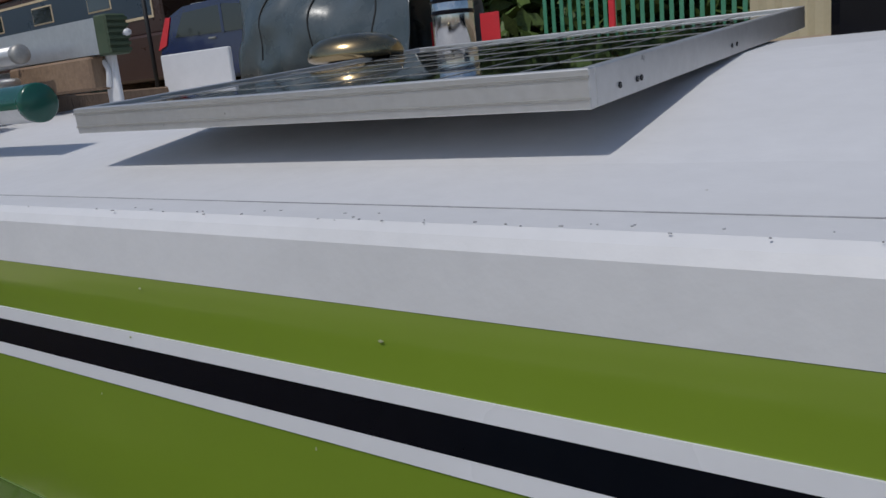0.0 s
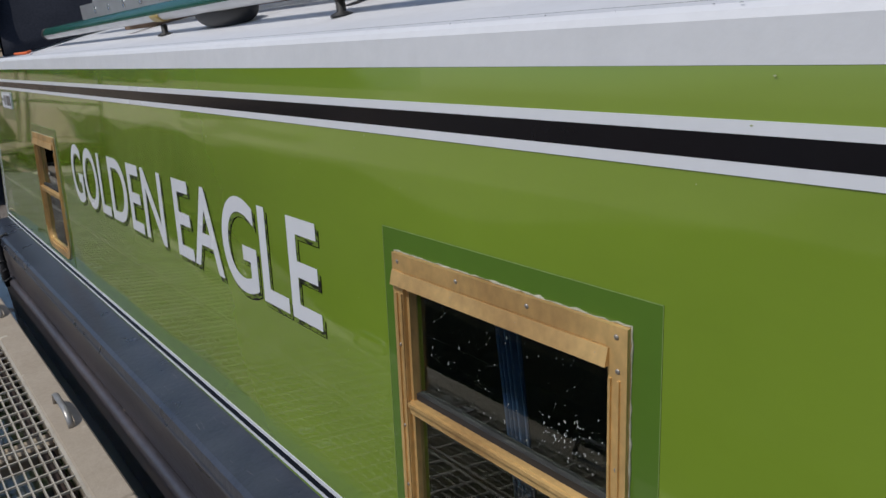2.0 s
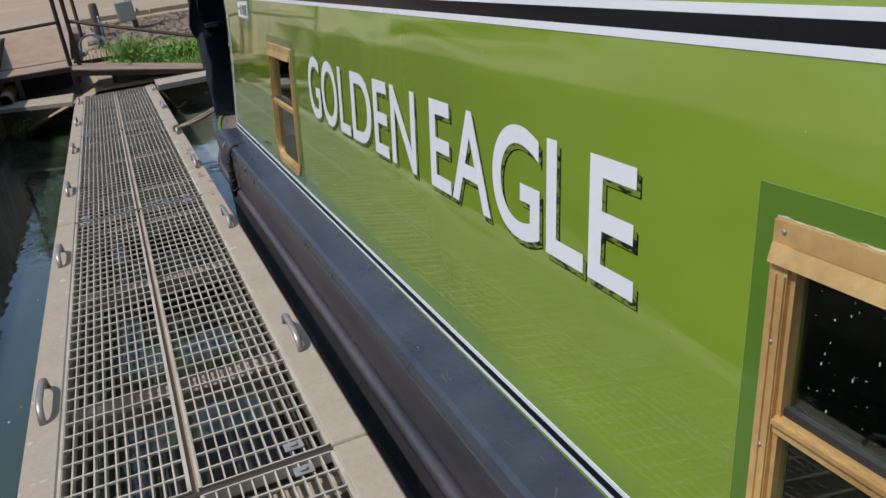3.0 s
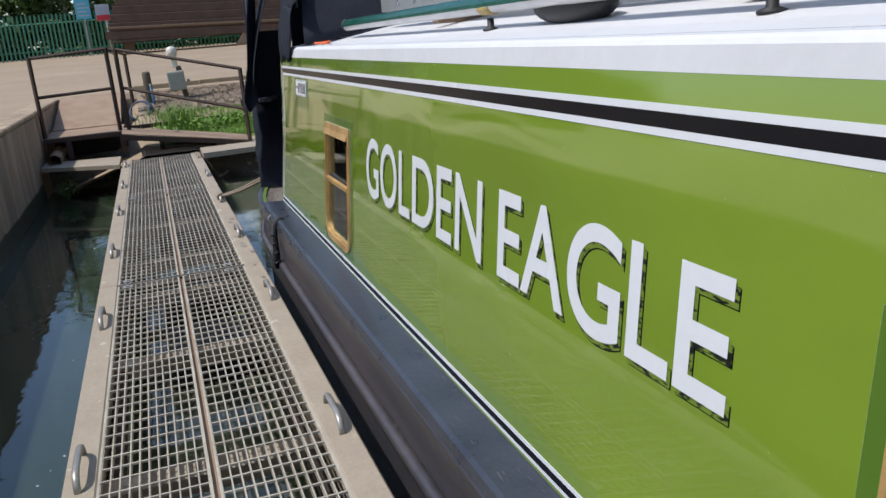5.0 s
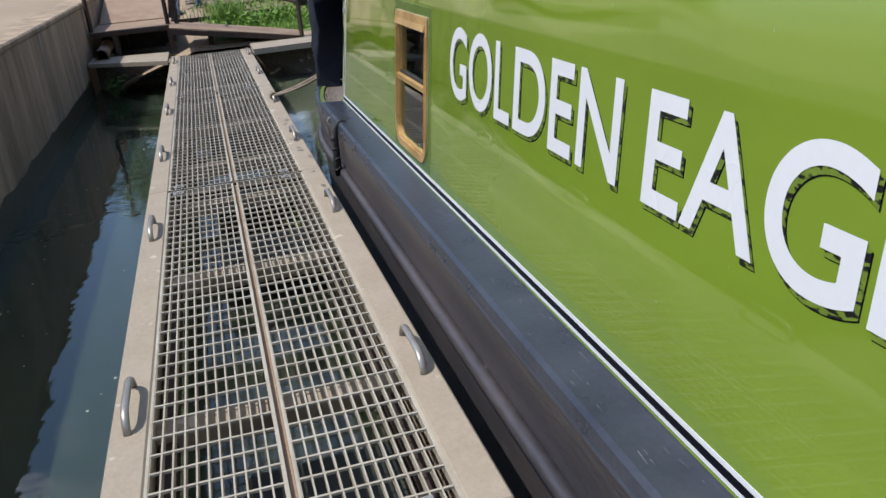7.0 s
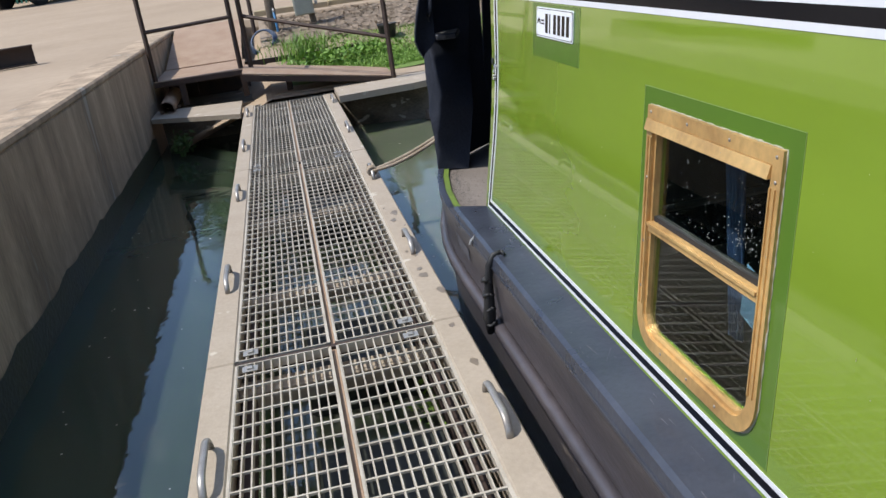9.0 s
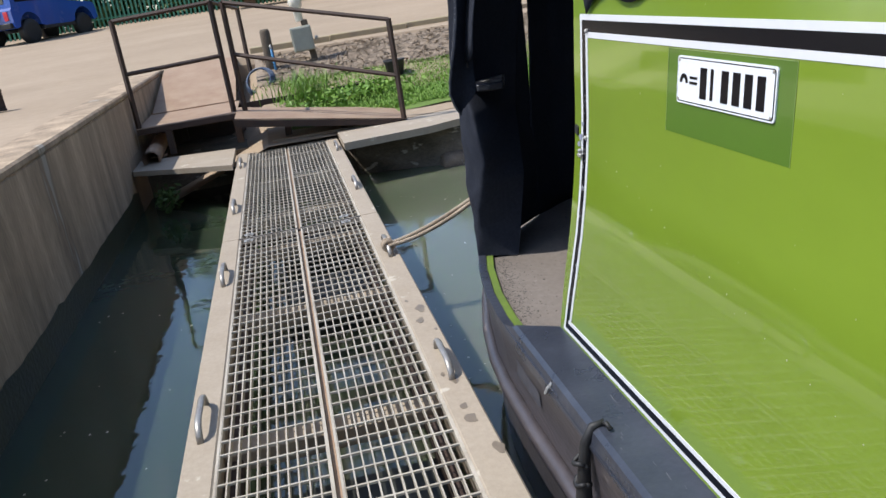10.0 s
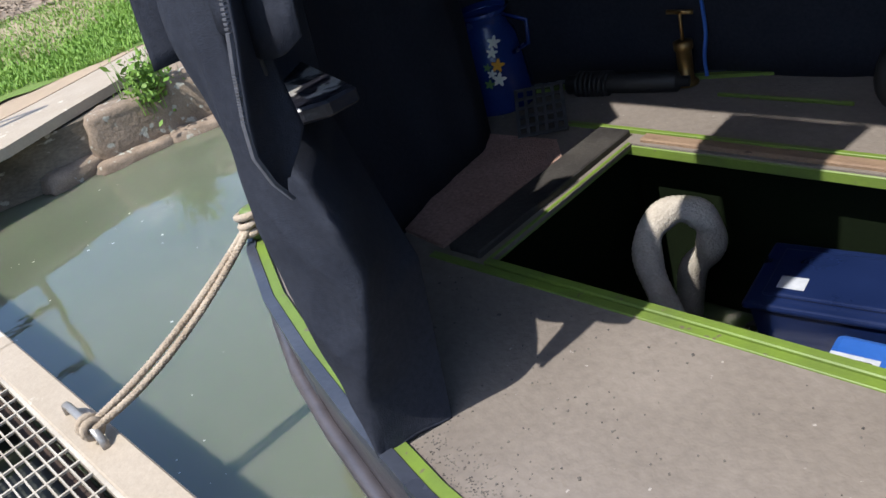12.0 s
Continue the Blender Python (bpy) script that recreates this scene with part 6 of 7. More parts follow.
# ---- things on the roof ----
SOLAR = material("solar_cells", (0.010, 0.012, 0.016), 0.12, second=(0.016, 0.018, 0.022), scale=4, fine=0.1, coat=1.0)
panel = thing("solar_panel", "solar panel in an aluminium frame, tilted on the roof", "solar panel")
pa, pb, pc = Vector((5.338, 0.283, 1.443)), Vector((6.105, 0.297, 1.436)), Vector((6.115, 1.08, 1.488))
ex = (pb - pa).normalized()
ez = ex.cross(pc - pb).normalized()
ey = ez.cross(ex)
PM = Matrix((ex, ey, ez)).transposed().to_4x4()
PM.translation = pa
PL, PW, PH = (pb - pa).length, 0.80, 0.034
for lo, hi in (((0, 0, 0), (PL, 0.012, PH)), ((0, PW - 0.012, 0), (PL, PW, PH)), ((0, 0.012, 0), (0.012, PW - 0.012, PH)), ((PL - 0.012, 0.012, 0), (PL, PW - 0.012, PH))):
    part("frame_bar", box(lo, hi, 0.0012, m=PM), ALU, panel)
for z in (0.008, 0.026):
    part("frame_groove", box((0.0, -0.0012, z), (PL, 0.0, z + 0.0022), m=PM), STEEL, panel)
part("cell_sheet", box((0.012, 0.012, PH - 0.010), (PL - 0.012, PW - 0.012, PH - 0.004), m=PM), SOLAR, panel, "dark glass face with thin cell lines")
part("back_sheet", box((0.012, 0.012, 0.012), (PL - 0.012, PW - 0.012, 0.016), m=PM), ROOF_WHITE, panel)
for k in range(1, 8):
    x = PL * k / 8
    part("cell_line", box((x - 0.0012, 0.014, PH - 0.0042), (x + 0.0012, PW - 0.014, PH - 0.0035), m=PM), STEEL, panel)
for k in range(1, 6):
    y = PW * k / 6
    part("cell_line", box((0.014, y - 0.001, PH - 0.0042), (PL - 0.014, y + 0.001, PH - 0.0034), m=PM), STEEL, panel)
for x, y in ((0.1, 0.30), (PL - 0.12, 0.30), (0.1, 0.7), (PL - 0.12, 0.7)):
    p = PM @ Vector((x, y, 0))
    part("foot", box((p.x - 0.02, p.y - 0.03, roof_z(p.y) - 0.002), (p.x + 0.02, p.y + 0.03, p.z + 0.012), 0.004), ALU, panel)
for x, y in ((PL, 0.06), (PL, 0.10), (PL, 0.11), (PL, 0.40), (PL, 0.42)):
    part("drain_hole", lathe([(0.0028, 0), (0.0028, 0.0012)], 8, PM @ pose(x, y, 0.012, 0, 90, 0)), BLACK, panel)

VENT_BRASS = material("polished_old_brass", (0.40, 0.31, 0.18), 0.24, 1.0, second=(0.30, 0.23, 0.13), scale=8, fine=0.06)
vent = thing("mushroom_vent", "polished brass mushroom vent on the roof", "vent", at=pose(5.262, 0.95, roof_z(0.95) - 0.016))
part("cap", lathe([(0.03, 0.062), (0.088, 0.058), (0.098, 0.062), (0.100, 0.072), (0.094, 0.088), (0.075, 0.102), (0.045, 0.110), (0.004, 0.112)], 32), VENT_BRASS, vent, smooth=True)
part("neck", lathe([(0.085, -0.004), (0.085, 0.008), (0.06, 0.014), (0.06, 0.062)], 24), RUBBER, vent, smooth=True)
CHROME = material("bright_steel_flue", (0.62, 0.62, 0.62), 0.16, 1.0, second=(0.5, 0.5, 0.5), scale=12)
flue = thing("chimney_flue", "bright stainless steel stove flue with dark bands", "chimney", at=pose(5.16, 1.45, 1.40))
part("pipe", lathe([(0.055, 0), (0.055, 0.42)], 28), CHROME, flue, smooth=True)
for z in (0.215, 0.245, 0.30):
    part("band", lathe([(0.0545, 0), (0.057, 0.002), (0.057, 0.010), (0.0545, 0.012)], 28, Matrix.Translation((0, 0, z))), BLACK, flue, smooth=True)
# dark sliding hatch box further along the roof
solid("roof_box", box((6.135, 1.05, 1.40), (7.0, 1.62, 1.70), 0.015), BLACK, "black-painted box on the roof", "box")

# ladder sections lying along the roof
def ladder(at, length, width, rung_step, label):
    t = thing("ladder", label, "ladder", "ladder sections on the roof", at=at)
    for y in (0, width):
        bm = bmesh.new()
        s = -1 if y == 0 else 1
        prism([(0, 0), (0.028 * -s, 0), (0.028 * -s, 0.004), (0.004 * -s, 0.004), (0.004 * -s, 0.071), (0.028 * -s, 0.071), (0.028 * -s, 0.075), (0, 0.075)], length, Matrix(((0, 0, -1, 0), (1, 0, 0, y), (0, 1, 0, 0), (0, 0, 0, 1))), bm)
        part("stile", bm, ALU, t)
        bm = box((-0.004, y - 0.018, -0.003), (0.05, y + 0.018, 0.078), 0.004)
        part("end_cap", bm, GREEN_RUBBER, t, "ribbed dark green rubber foot")
        for k in range(6):
            part("rib", box((0.050, y - 0.017, 0.004 + 0.0125 * k), (0.055, y + 0.017, 0.010 + 0.0125 * k)), GREEN_RUBBER, t)
    n = int(length / rung_step)
    for k in range(n):
        x = -0.16 - k * rung_step
        part("rung", tube([(x, 0.002, 0.037), (x, width - 0.002, 0.037)], 0.015, 10), ALU, t, smooth=True)
        part("rung_end", lathe([(0.019, 0), (0.019, 0.004), (0.011, 0.004), (0.011, 0.001)], 14, pose(x, -0.0002, 0.037, 90, 0, 0)), CHROME, t, smooth=True)
    return t


GREEN_RUBBER = material("dark_green_rubber", (0.035, 0.06, 0.03), 0.7, second=(0.06, 0.08, 0.045), scale=30, fine=0.15)
ladder(pose(4.46, 0.50, 1.512, 0, 0.3, -0.5), 3.3, 0.34, 0.28, "aluminium ladder section with rubber feet, lying on the roof")
chan = thing("staging_channel", "pale aluminium staging channel with a green rubber end", "channel", at=pose(4.68, 0.74, 1.590, 0, 0.3, -0.5))
prof = [(0, 0), (0.045, 0), (0.045, 0.004), (0.004, 0.004), (0.004, 0.076), (0.045, 0.076), (0.045, 0.080), (0, 0.080)]
part("channel", prism([(y, z) for y, z in prof], 3.4, Matrix(((0, 0, -1, 0), (1, 0, 0, 0), (0, 1, 0, 0), (0, 0, 0, 1)))), ALU, chan)
bm = box((-0.004, -0.004, -0.004), (0.045, 0.050, 0.084), 0.004)
part("end_cap", bm, GREEN_RUBBER, chan, "dark green rubber end cap")
for k in range(6):
    part("rib", box((0.045, -0.003, 0.002 + 0.0135 * k), (0.050, 0.049, 0.009 + 0.0135 * k)), GREEN_RUBBER, chan)
for k, (y, z, r, x1) in enumerate(((0.56, 1.607, 0.018, 4.36), (0.61, 1.607, 0.018, 4.24), (0.665, 1.612, 0.022, 4.46), (0.70, 1.647, 0.016, 4.05))):
    t = thing("aluminium_tube", "pale aluminium tube lying along the ladder", "tube", "tubes on the roof")
    part("tube", tube([(1.4 + 0.2 * k, y, z), (x1, y, z)], r, 14), ALU, t, smooth=True)
    part("end_bung", lathe([(r * 0.5, 0), (r * 1.02, 0.0), (r * 1.02, 0.02), (r * 0.5, 0.024)], 14, pose(x1 - 0.006, y, z, 0, 90, 0)), STEEL, t, smooth=True)
solid("timber_packer", box((4.26, 0.73, 1.512), (4.64, 0.80, 1.588), 0.006), WORN_WOOD, "brown timber packer under the staging channel", "timber")
solid("timber_bearer", box((4.20, 0.46, roof_z(0.6) - 0.004), (4.28, 1.25, 1.512), 0.004), WORN_WOOD, "brown timber bearer under the ladders", "timber", group="bearers on the roof")
solid("timber_bearer", box((2.2, 0.46, roof_z(0.6) - 0.004), (2.28, 1.25, 1.512), 0.004), WORN_WOOD, "brown timber bearer under the ladders", "timber", group="bearers on the roof")

# long pole with green upper half on brackets
POLE_GREEN = material("dark_green_pole_paint", (0.010, 0.075, 0.055), 0.22, second=(0.014, 0.09, 0.066), scale=7, spots=(0.4, 0.4, 0.38), spot_scale=40, spot_cut=0.73)
pole = thing("boat_pole", "long round pole painted dark green over pale grey", "pole", at=pose(0, 0.36, 0))
PZ0, PZ1, PR = 1.478, 1.492, 0.031


def half_tube(x0, z0, x1, z1, r, a0, a1):
    def fn(u, v):
        a = a0 + (a1 - a0) * v
        return (x0 + (x1 - x0) * u, r * math.cos(a), z0 + (z1 - z0) * u + r * math.sin(a))
    return sheet(fn, span(0, 1, 8), span(0, 1, 14))


part("upper_half", half_tube(1.0, PZ0, 5.09, PZ1, PR, -0.25, math.pi + 0.25), POLE_GREEN, pole, smooth=True)
part("lower_half", half_tube(1.0, PZ0, 5.09, PZ1, PR, math.pi + 0.25, math.tau - 0.25), ALU, pole, smooth=True)
part("end_cap", lathe([(0.005, 0), (0.031, 0.0), (0.032, 0.004), (0.032, 0.016), (0.029, 0.019), (0.004, 0.020)], 24, pose(5.085, 0, PZ1, 0, 90, 0)), POLE_GREEN, pole, smooth=True)
part("end_cap", lathe([(0.005, 0), (0.034, 0.0), (0.034, 0.03), (0.004, 0.036)], 24, pose(0.99, 0, PZ0, 0, 90, 0)), RUBBER, pole, smooth=True)
YEL = material("old_yellow_resin", (0.45, 0.33, 0.10), 0.5, second=(0.3, 0.2, 0.06), scale=15, fine=0.15)
for x in (4.42, 3.08):
    br = thing("pole_bracket", "yellowed curved pole rest on a rubber foot", "bracket", "pole rests on the roof", at=pose(x, 0.36, 0))
    z = roof_z(0.36)
    part("foot", lathe([(0.030, 0), (0.028, 0.006), (0.012, 0.012), (0.012, 0.040)], 14, Matrix.Translation((0, 0, z - 0.001))), RUBBER, br, smooth=True)
    def fn(u, v):
        a = math.pi * (1.12 + 0.80 * u)
        return (-0.045 + 0.09 * v, 0.037 * math.cos(a), PZ0 + 0.010 + 0.038 * math.sin(a))
    part("cradle", sheet(fn, span(0, 1, 12), span(0, 1, 4), 0.006), YEL, br, smooth=True)
# white board, bent bracket and orange line by the vent
solid("white_board", box((-0.145, -0.008, 0), (0.145, 0.008, 0.145), 0.003, m=pose(4.41, 1.2, 1.458, 0, 0, 4)), ROOF_WHITE, "plain white board standing on edge", "board")
BR = thing("white_bracket", "white metal bracket with a bent pipe", "bracket", at=pose(4.62, 0.78, roof_z(0.78)))
part("plate", box((0.0, -0.006, 0), (0.05, 0.006, 0.13), 0.003), WHITE, BR)
part("arm", tube(smooth_path([(-0.16, 0, 0.12), (-0.02, 0, 0.15), (0.12, 0, 0.165)], 6), 0.008, 8), WHITE, BR, smooth=True)
part("hook", tube(smooth_path([(0.0, -0.01, 0.12), (0.03, -0.01, 0.09), (0.02, -0.01, 0.05)], 6), 0.007, 8), WHITE, BR, smooth=True)
ORANGE = material("orange_line", (0.75, 0.14, 0.03), 0.7, second=(0.6, 0.1, 0.03), scale=20)
solid("orange_roof_line", tube(smooth_path([(0.98, 0.165, 1.392), (1.06, 0.20, 1.392), (1.02, 0.24, 1.396), (1.14, 0.215, 1.394), (1.22, 0.19, 1.392), (1.16, 0.17, 1.390)], 8), 0.007, 6), ORANGE, "short orange cord lying on the roof edge", "cord", smooth=True)
solid("orange_line_coil", tube([(4.72 + 0.045 * math.cos(a), 0.88 + 0.03 * math.sin(a), 1.455 + 0.004 * math.sin(2 * a)) for a in span(0, math.tau * 2, 40)], 0.009, 6), ORANGE, "small coil of orange line on the roof", "cord", smooth=True)
solid("dark_bag", (lambda b: (bmesh.ops.create_icosphere(b, subdivisions=3, radius=1, matrix=Matrix.Translation((3.55, 0.42, 1.455)) @ Matrix.Diagonal((0.22, 0.07, 0.055, 1))), b)[1])(bmesh.new()), RUBBER, "black bundle lying on the roof under the pole", "bundle", smooth=True)

# ---- the yard ahead: fence, hedge, timber hull, signs, vehicle ----
FENCE_GREEN = material("green_palisade_paint", (0.05, 0.22, 0.13), 0.45, second=(0.07, 0.26, 0.16), scale=3, fine=0.1)


def palisade(a, b, base, height, step=0.155, name_label="green steel palisade fence with pointed pales"):
    t = thing("palisade_fence", name_label, "fence")
    a, b = Vector(a), Vector(b)
    n = int((b - a).length / step)
    d = (b - a).normalized()
    ang = math.atan2(d.y, d.x)
    bm = prism([(-0.034, 0), (0.034, 0), (0.034, height - 0.09), (0.012, height), (-0.012, height), (-0.034, height - 0.09)], 0.014, pose(0, 0, 0, 90, 0, 0))
    me = link_mesh("pale", bm, FENCE_GREEN)
    for k in range(min(n, 290)):
        p = a + d * (k * step)
        ob = new("pale", me)
        ob.parent = t
        ob.matrix_basis = pose(p.x, p.y, base, 0, 0, math.degrees(ang))
    for z in (0.3, height - 0.35):
        p, q = (a.x, a.y, base + z), (b.x, b.y, base + z)
        off = Vector((d.y, -d.x, 0)) * -0.03
        part("cross_rail", tube([Vector(p) + off, Vector(q) + off], 0.028, 4), FENCE_GREEN, t)
    return t


palisade((-30.0, -24.0), (-30.0, 12.0), 1.46, 1.68)
DARK_TIMBER = material("dark_old_timber", (0.07, 0.045, 0.033), 0.85, second=(0.13, 0.085, 0.06), scale=3, amount=1.0, fine=0.2, bump=0.4, stretch=(4, 1, 1), spots=(0.25, 0.2, 0.16), spot_scale=4, spot_cut=0.70)
hull = thing("timber_hull", "old dark wooden boat hull on a rusty trestle", "boat", at=pose(-27.5, 1.0, 0))
for k in range(5):
    z = 1.88 + 0.30 * k
    part("plank", box((-0.05 - 0.03 * k, -3.0 + 0.12 * k, z), (0.05 - 0.03 * k, 5.0, z + 0.285), 0.012, m=pose(0, 0, 0, -1.5, 0, 0)), DARK_TIMBER, hull)
part("rubbing_band", box((0.03, -2.9, 2.24), (0.10, 5.0, 2.33), 0.01, m=pose(0, 0, 0, -1.5, 0, 0)), WORN_WOOD, hull)
part("far_side", box((-1.6, -2.6, 1.9), (-1.5, 5.0, 3.3)), DARK_TIMBER, hull)
part("bottom", box((-1.6, -2.8, 1.82), (0.02, 5.0, 1.90)), DARK_TIMBER, hull)
for y in (2.2, 3.8):
    bm = prism([(-0.55, 1.30), (0.55, 1.30), (0.16, 1.88), (-0.16, 1.88)], 0.3, Matrix(((0, 0, -1, 0.0), (1, 0, 0, y), (0, 1, 0, 0), (0, 0, 0, 1))))
    part("trestle", bm, RUST, hull, "rusty steel trestle")
part("trestle", box((-1.5, -2.4, 1.30), (-1.2, -2.0, 1.86)), RUST, hull)
SIGN_BLUE = material("cyan_sign", (0.08, 0.42, 0.55), 0.4, second=(0.1, 0.47, 0.6), scale=5)
SIGN_RED = material("red_sign", (0.62, 0.03, 0.04), 0.4, second=(0.55, 0.03, 0.04), scale=5)
sb = thing("notice_board", "cyan notice board with rows of pale marks", "sign", at=pose(-28.8, -2.64, 2.8))
part("board", box((-0.01, -0.27, 0), (0.01, 0.27, 0.75), 0.004), SIGN_BLUE, sb)
for k in range(4):
    part("mark_bar", box((0.0105, -0.20, 0.10 + 0.14 * k), (0.013, 0.20 - 0.07 * (k % 2), 0.16 + 0.14 * k)), LABEL_WHITE, sb)
part("post", box((-0.06, -0.03, -1.45), (-0.015, 0.03, 0.7)), STEEL, sb)
sr = thing("warning_sign", "red and white warning sign on a grey post", "sign", at=pose(-28.6, -1.95, 2.68))
part("board", box((-0.01, -0.25, 0.0), (0.01, 0.25, 0.6), 0.004), LABEL_WHITE, sr)
part("red_band", box((0.0105, -0.24, 0.01), (0.013, 0.24, 0.22)), SIGN_RED, sr)
part("post", tube([(-0.05, 0.1, -1.35), (-0.05, 0.1, 0.55)], 0.05, 12), STEEL, sr, smooth=True)


def hedge(name, centre, spread, n, size, seed, label, mt=None):
    r = random.Random(seed)
    bm = bmesh.new()
    clumps = [(Vector((centre[0] + spread[0] * r.uniform(-1, 1), centre[1] + spread[1] * r.uniform(-1, 1), centre[2] + spread[2] * r.uniform(-1, 0.9) ** 1)), r.uniform(0.5, 1.2)) for _ in range(n // 90)]
    for c, k in clumps:
        leaf_cloud(bm, 90, c, (0.8 * k, 0.8 * k, 0.7 * k), size, r)
    return tagged(part(name, bm, mt or LEAF_DARK), label, "hedge", "", "stuff")


hedge("hedge", (-32.5, -6, 3.0), (1.2, 18, 1.9), 52000, 0.2, 3, "dense green hedge behind the palisade fence")


def wheel(parent, x, y, z, r, w):
    t = part("wheel", lathe([(r * 0.62, -w / 2), (r * 0.93, -w / 2), (r, -w / 3), (r, w / 3), (r * 0.93, w / 2), (r * 0.62, w / 2)], 24, pose(x, y, z, 90, 0, 0)), RUBBER, parent, "black tyre", True)
    part("rim", lathe([(r * 0.12, -w * 0.30), (r * 0.60, -w * 0.26), (r * 0.63, -w * 0.42), (r * 0.63, w * 0.42), (r * 0.60, w * 0.26), (r * 0.12, w * 0.30)], 20, pose(x, y, z, 90, 0, 0)), ALU, t, "grey alloy rim", True)


CAR_GLASS = material("dark_car_glass", (0.01, 0.012, 0.016), 0.08, second=(0.012, 0.014, 0.018), scale=3, coat=1.0)


def off_roader(at):
    t = thing("off_road_car", "boxy blue off-road car parked in the yard", "car", at=at)
    paint = material("blue_car_paint", (0.02, 0.08, 0.38), 0.25, second=(0.02, 0.07, 0.33), scale=2, fine=0.02, coat=0.8)
    body = [(-1.9, 0.55), (-1.9, 1.05), (-1.85, 1.12), (-1.75, 1.86), (-1.6, 1.95), (0.35, 1.95), (0.62, 1.18), (1.75, 1.08), (1.92, 0.98), (1.95, 0.55)]
    def arch(cx):
        return [(cx + 0.46 * math.cos(a), 0.50 + 0.46 * math.sin(a)) for a in span(0.1, math.pi - 0.1, 8)]
    outline = body + [(1.75, 0.50)] + arch(1.25) + [(0.6, 0.48), (-0.5, 0.48)] + arch(-1.2) + [(-1.8, 0.50)]
    bm = prism(outline, 1.70, Matrix(((1, 0, 0, 0), (0, 0, -1, 0.85), (0, 1, 0, 0), (0, 0, 0, 1))))
    part("body", bm, paint, t, "glossy blue body")
    for s in (-1, 1):
        for x0, x1 in ((-1.65, -0.75), (-0.68, 0.38)):
            part("side_window", prism([(x0, 1.28), (x1 + (0.12 if x1 > 0 else 0), 1.28), (x1 - (0.08 if x1 > 0 else 0), 1.80), (x0 + 0.03, 1.80)], 0.012, Matrix(((1, 0, 0, 0), (0, 0, -1, 0.856 * s + (0.006 if s < 0 else 0.006)), (0, 1, 0, 0), (0, 0, 0, 1)))), CAR_GLASS, t)
        for x in (1.25, -1.2):
            wheel(t, x, 0.72 * s, 0.38, 0.38, 0.24)
        part("tail_light", box((-1.925, 0.62 * s - 0.08, 0.75), (-1.895, 0.62 * s + 0.08, 1.02), 0.008), SIGN_RED, t)
    part("rear_window", box((-1.84, -0.6, 1.25), (-1.80, 0.6, 1.80), 0.008, m=pose(0, 0, 0, 0, 0, 0)), CAR_GLASS, t)
    part("rear_bumper", box((-2.02, -0.8, 0.52), (-1.88, 0.8, 0.68), 0.02), RUBBER, t)
    sp = part("spare_wheel", lathe([(0.22, -0.11), (0.35, -0.11), (0.37, -0.06), (0.37, 0.06), (0.35, 0.11), (0.22, 0.11)], 24, pose(-2.02, 0.1, 1.05, 0, 90, 0)), RUBBER, t, "spare wheel on the back", True)
    part("sill", box((-0.7, -0.87, 0.40), (0.75, 0.87, 0.50), 0.01), RUBBER, t)
    return t


off_roader(pose(-27.6, -8.1, 1.30, 0, 0, 152))

# ---- across the basin: dark boat, car, covered load, signs, building ----
LAND = 1.45
OTHER_DARK = material("dark_brown_boat_paint", (0.045, 0.022, 0.016), 0.3, second=(0.055, 0.028, 0.02), scale=2, fine=0.04)
OTHER_NAVY = material("blue_grey_panel", (0.03, 0.045, 0.065), 0.3, second=(0.035, 0.05, 0.07), scale=2, fine=0.04)
CREAM = material("cream_line", (0.55, 0.45, 0.30), 0.4, second=(0.5, 0.4, 0.26), scale=10)
other = thing("dark_narrowboat", "dark brown narrowboat with blue-grey panels and cream lines, ashore", "boat", at=pose(-11.1, 9.2, 0.72, 0, 0, 0))
part("cabin", box((-5.5, 0, 1.95), (4.2, 1.9, 3.22), 0.04), OTHER_DARK, other)
part("roof", box((-5.6, -0.06, 3.22), (4.28, 1.96, 3.30), 0.02), material("red_brown_roof", (0.14, 0.05, 0.03), 0.5, second=(0.18, 0.07, 0.05), scale=3), other)
part("hull", box((-6.4, -0.14, 1.1), (5.2, 2.05, 1.96), 0.05), OTHER_DARK, other)
part("side_panel", box((-5.2, -0.010, 2.30), (3.9, 0.0, 3.02)), OTHER_NAVY, other)
for lo, hi in (((-5.25, -0.016, 3.02), (3.95, 0.0, 3.07)), ((-5.25, -0.016, 2.25), (3.95, 0.0, 2.30)), ((3.9, -0.016, 2.30), (3.95, 0.0, 3.02))):
    part("coach_line", box(lo, hi), CREAM, other)
for x in (-2.2, 0.0, 2.2):
    w = part("window", box((x - 0.42, -0.022, 2.55), (x + 0.42, 0.0, 2.92), 0.01), CREAM, other)
    part("pane", box((x - 0.39, -0.028, 2.58), (x + 0.39, -0.02, 2.89)), CAR_GLASS, w)
me = text_mesh("RRAGON", 0.3)
me.materials.append(CREAM)
ob = new("name_lettering", me)
ob.parent = other
ob.matrix_basis = Matrix.Translation((-5.0, -0.014, 2.62)) @ pose(0, 0, 0, 90, 0, 0) @ Matrix.Scale(0.34, 4)
for x in (-4, -1, 2, 4.5):
    part("stand", box((x - 0.12, 0.2, 0.60), (x + 0.12, 1.7, 1.12), 0.01), WORN_WOOD, other)
solid("mast_pole", tube([(-6.55, 8.6, 1.0), (-6.55, 8.6, 4.2)], 0.04, 10), RUBBER, "thin black upright pole", "pole", smooth=True)


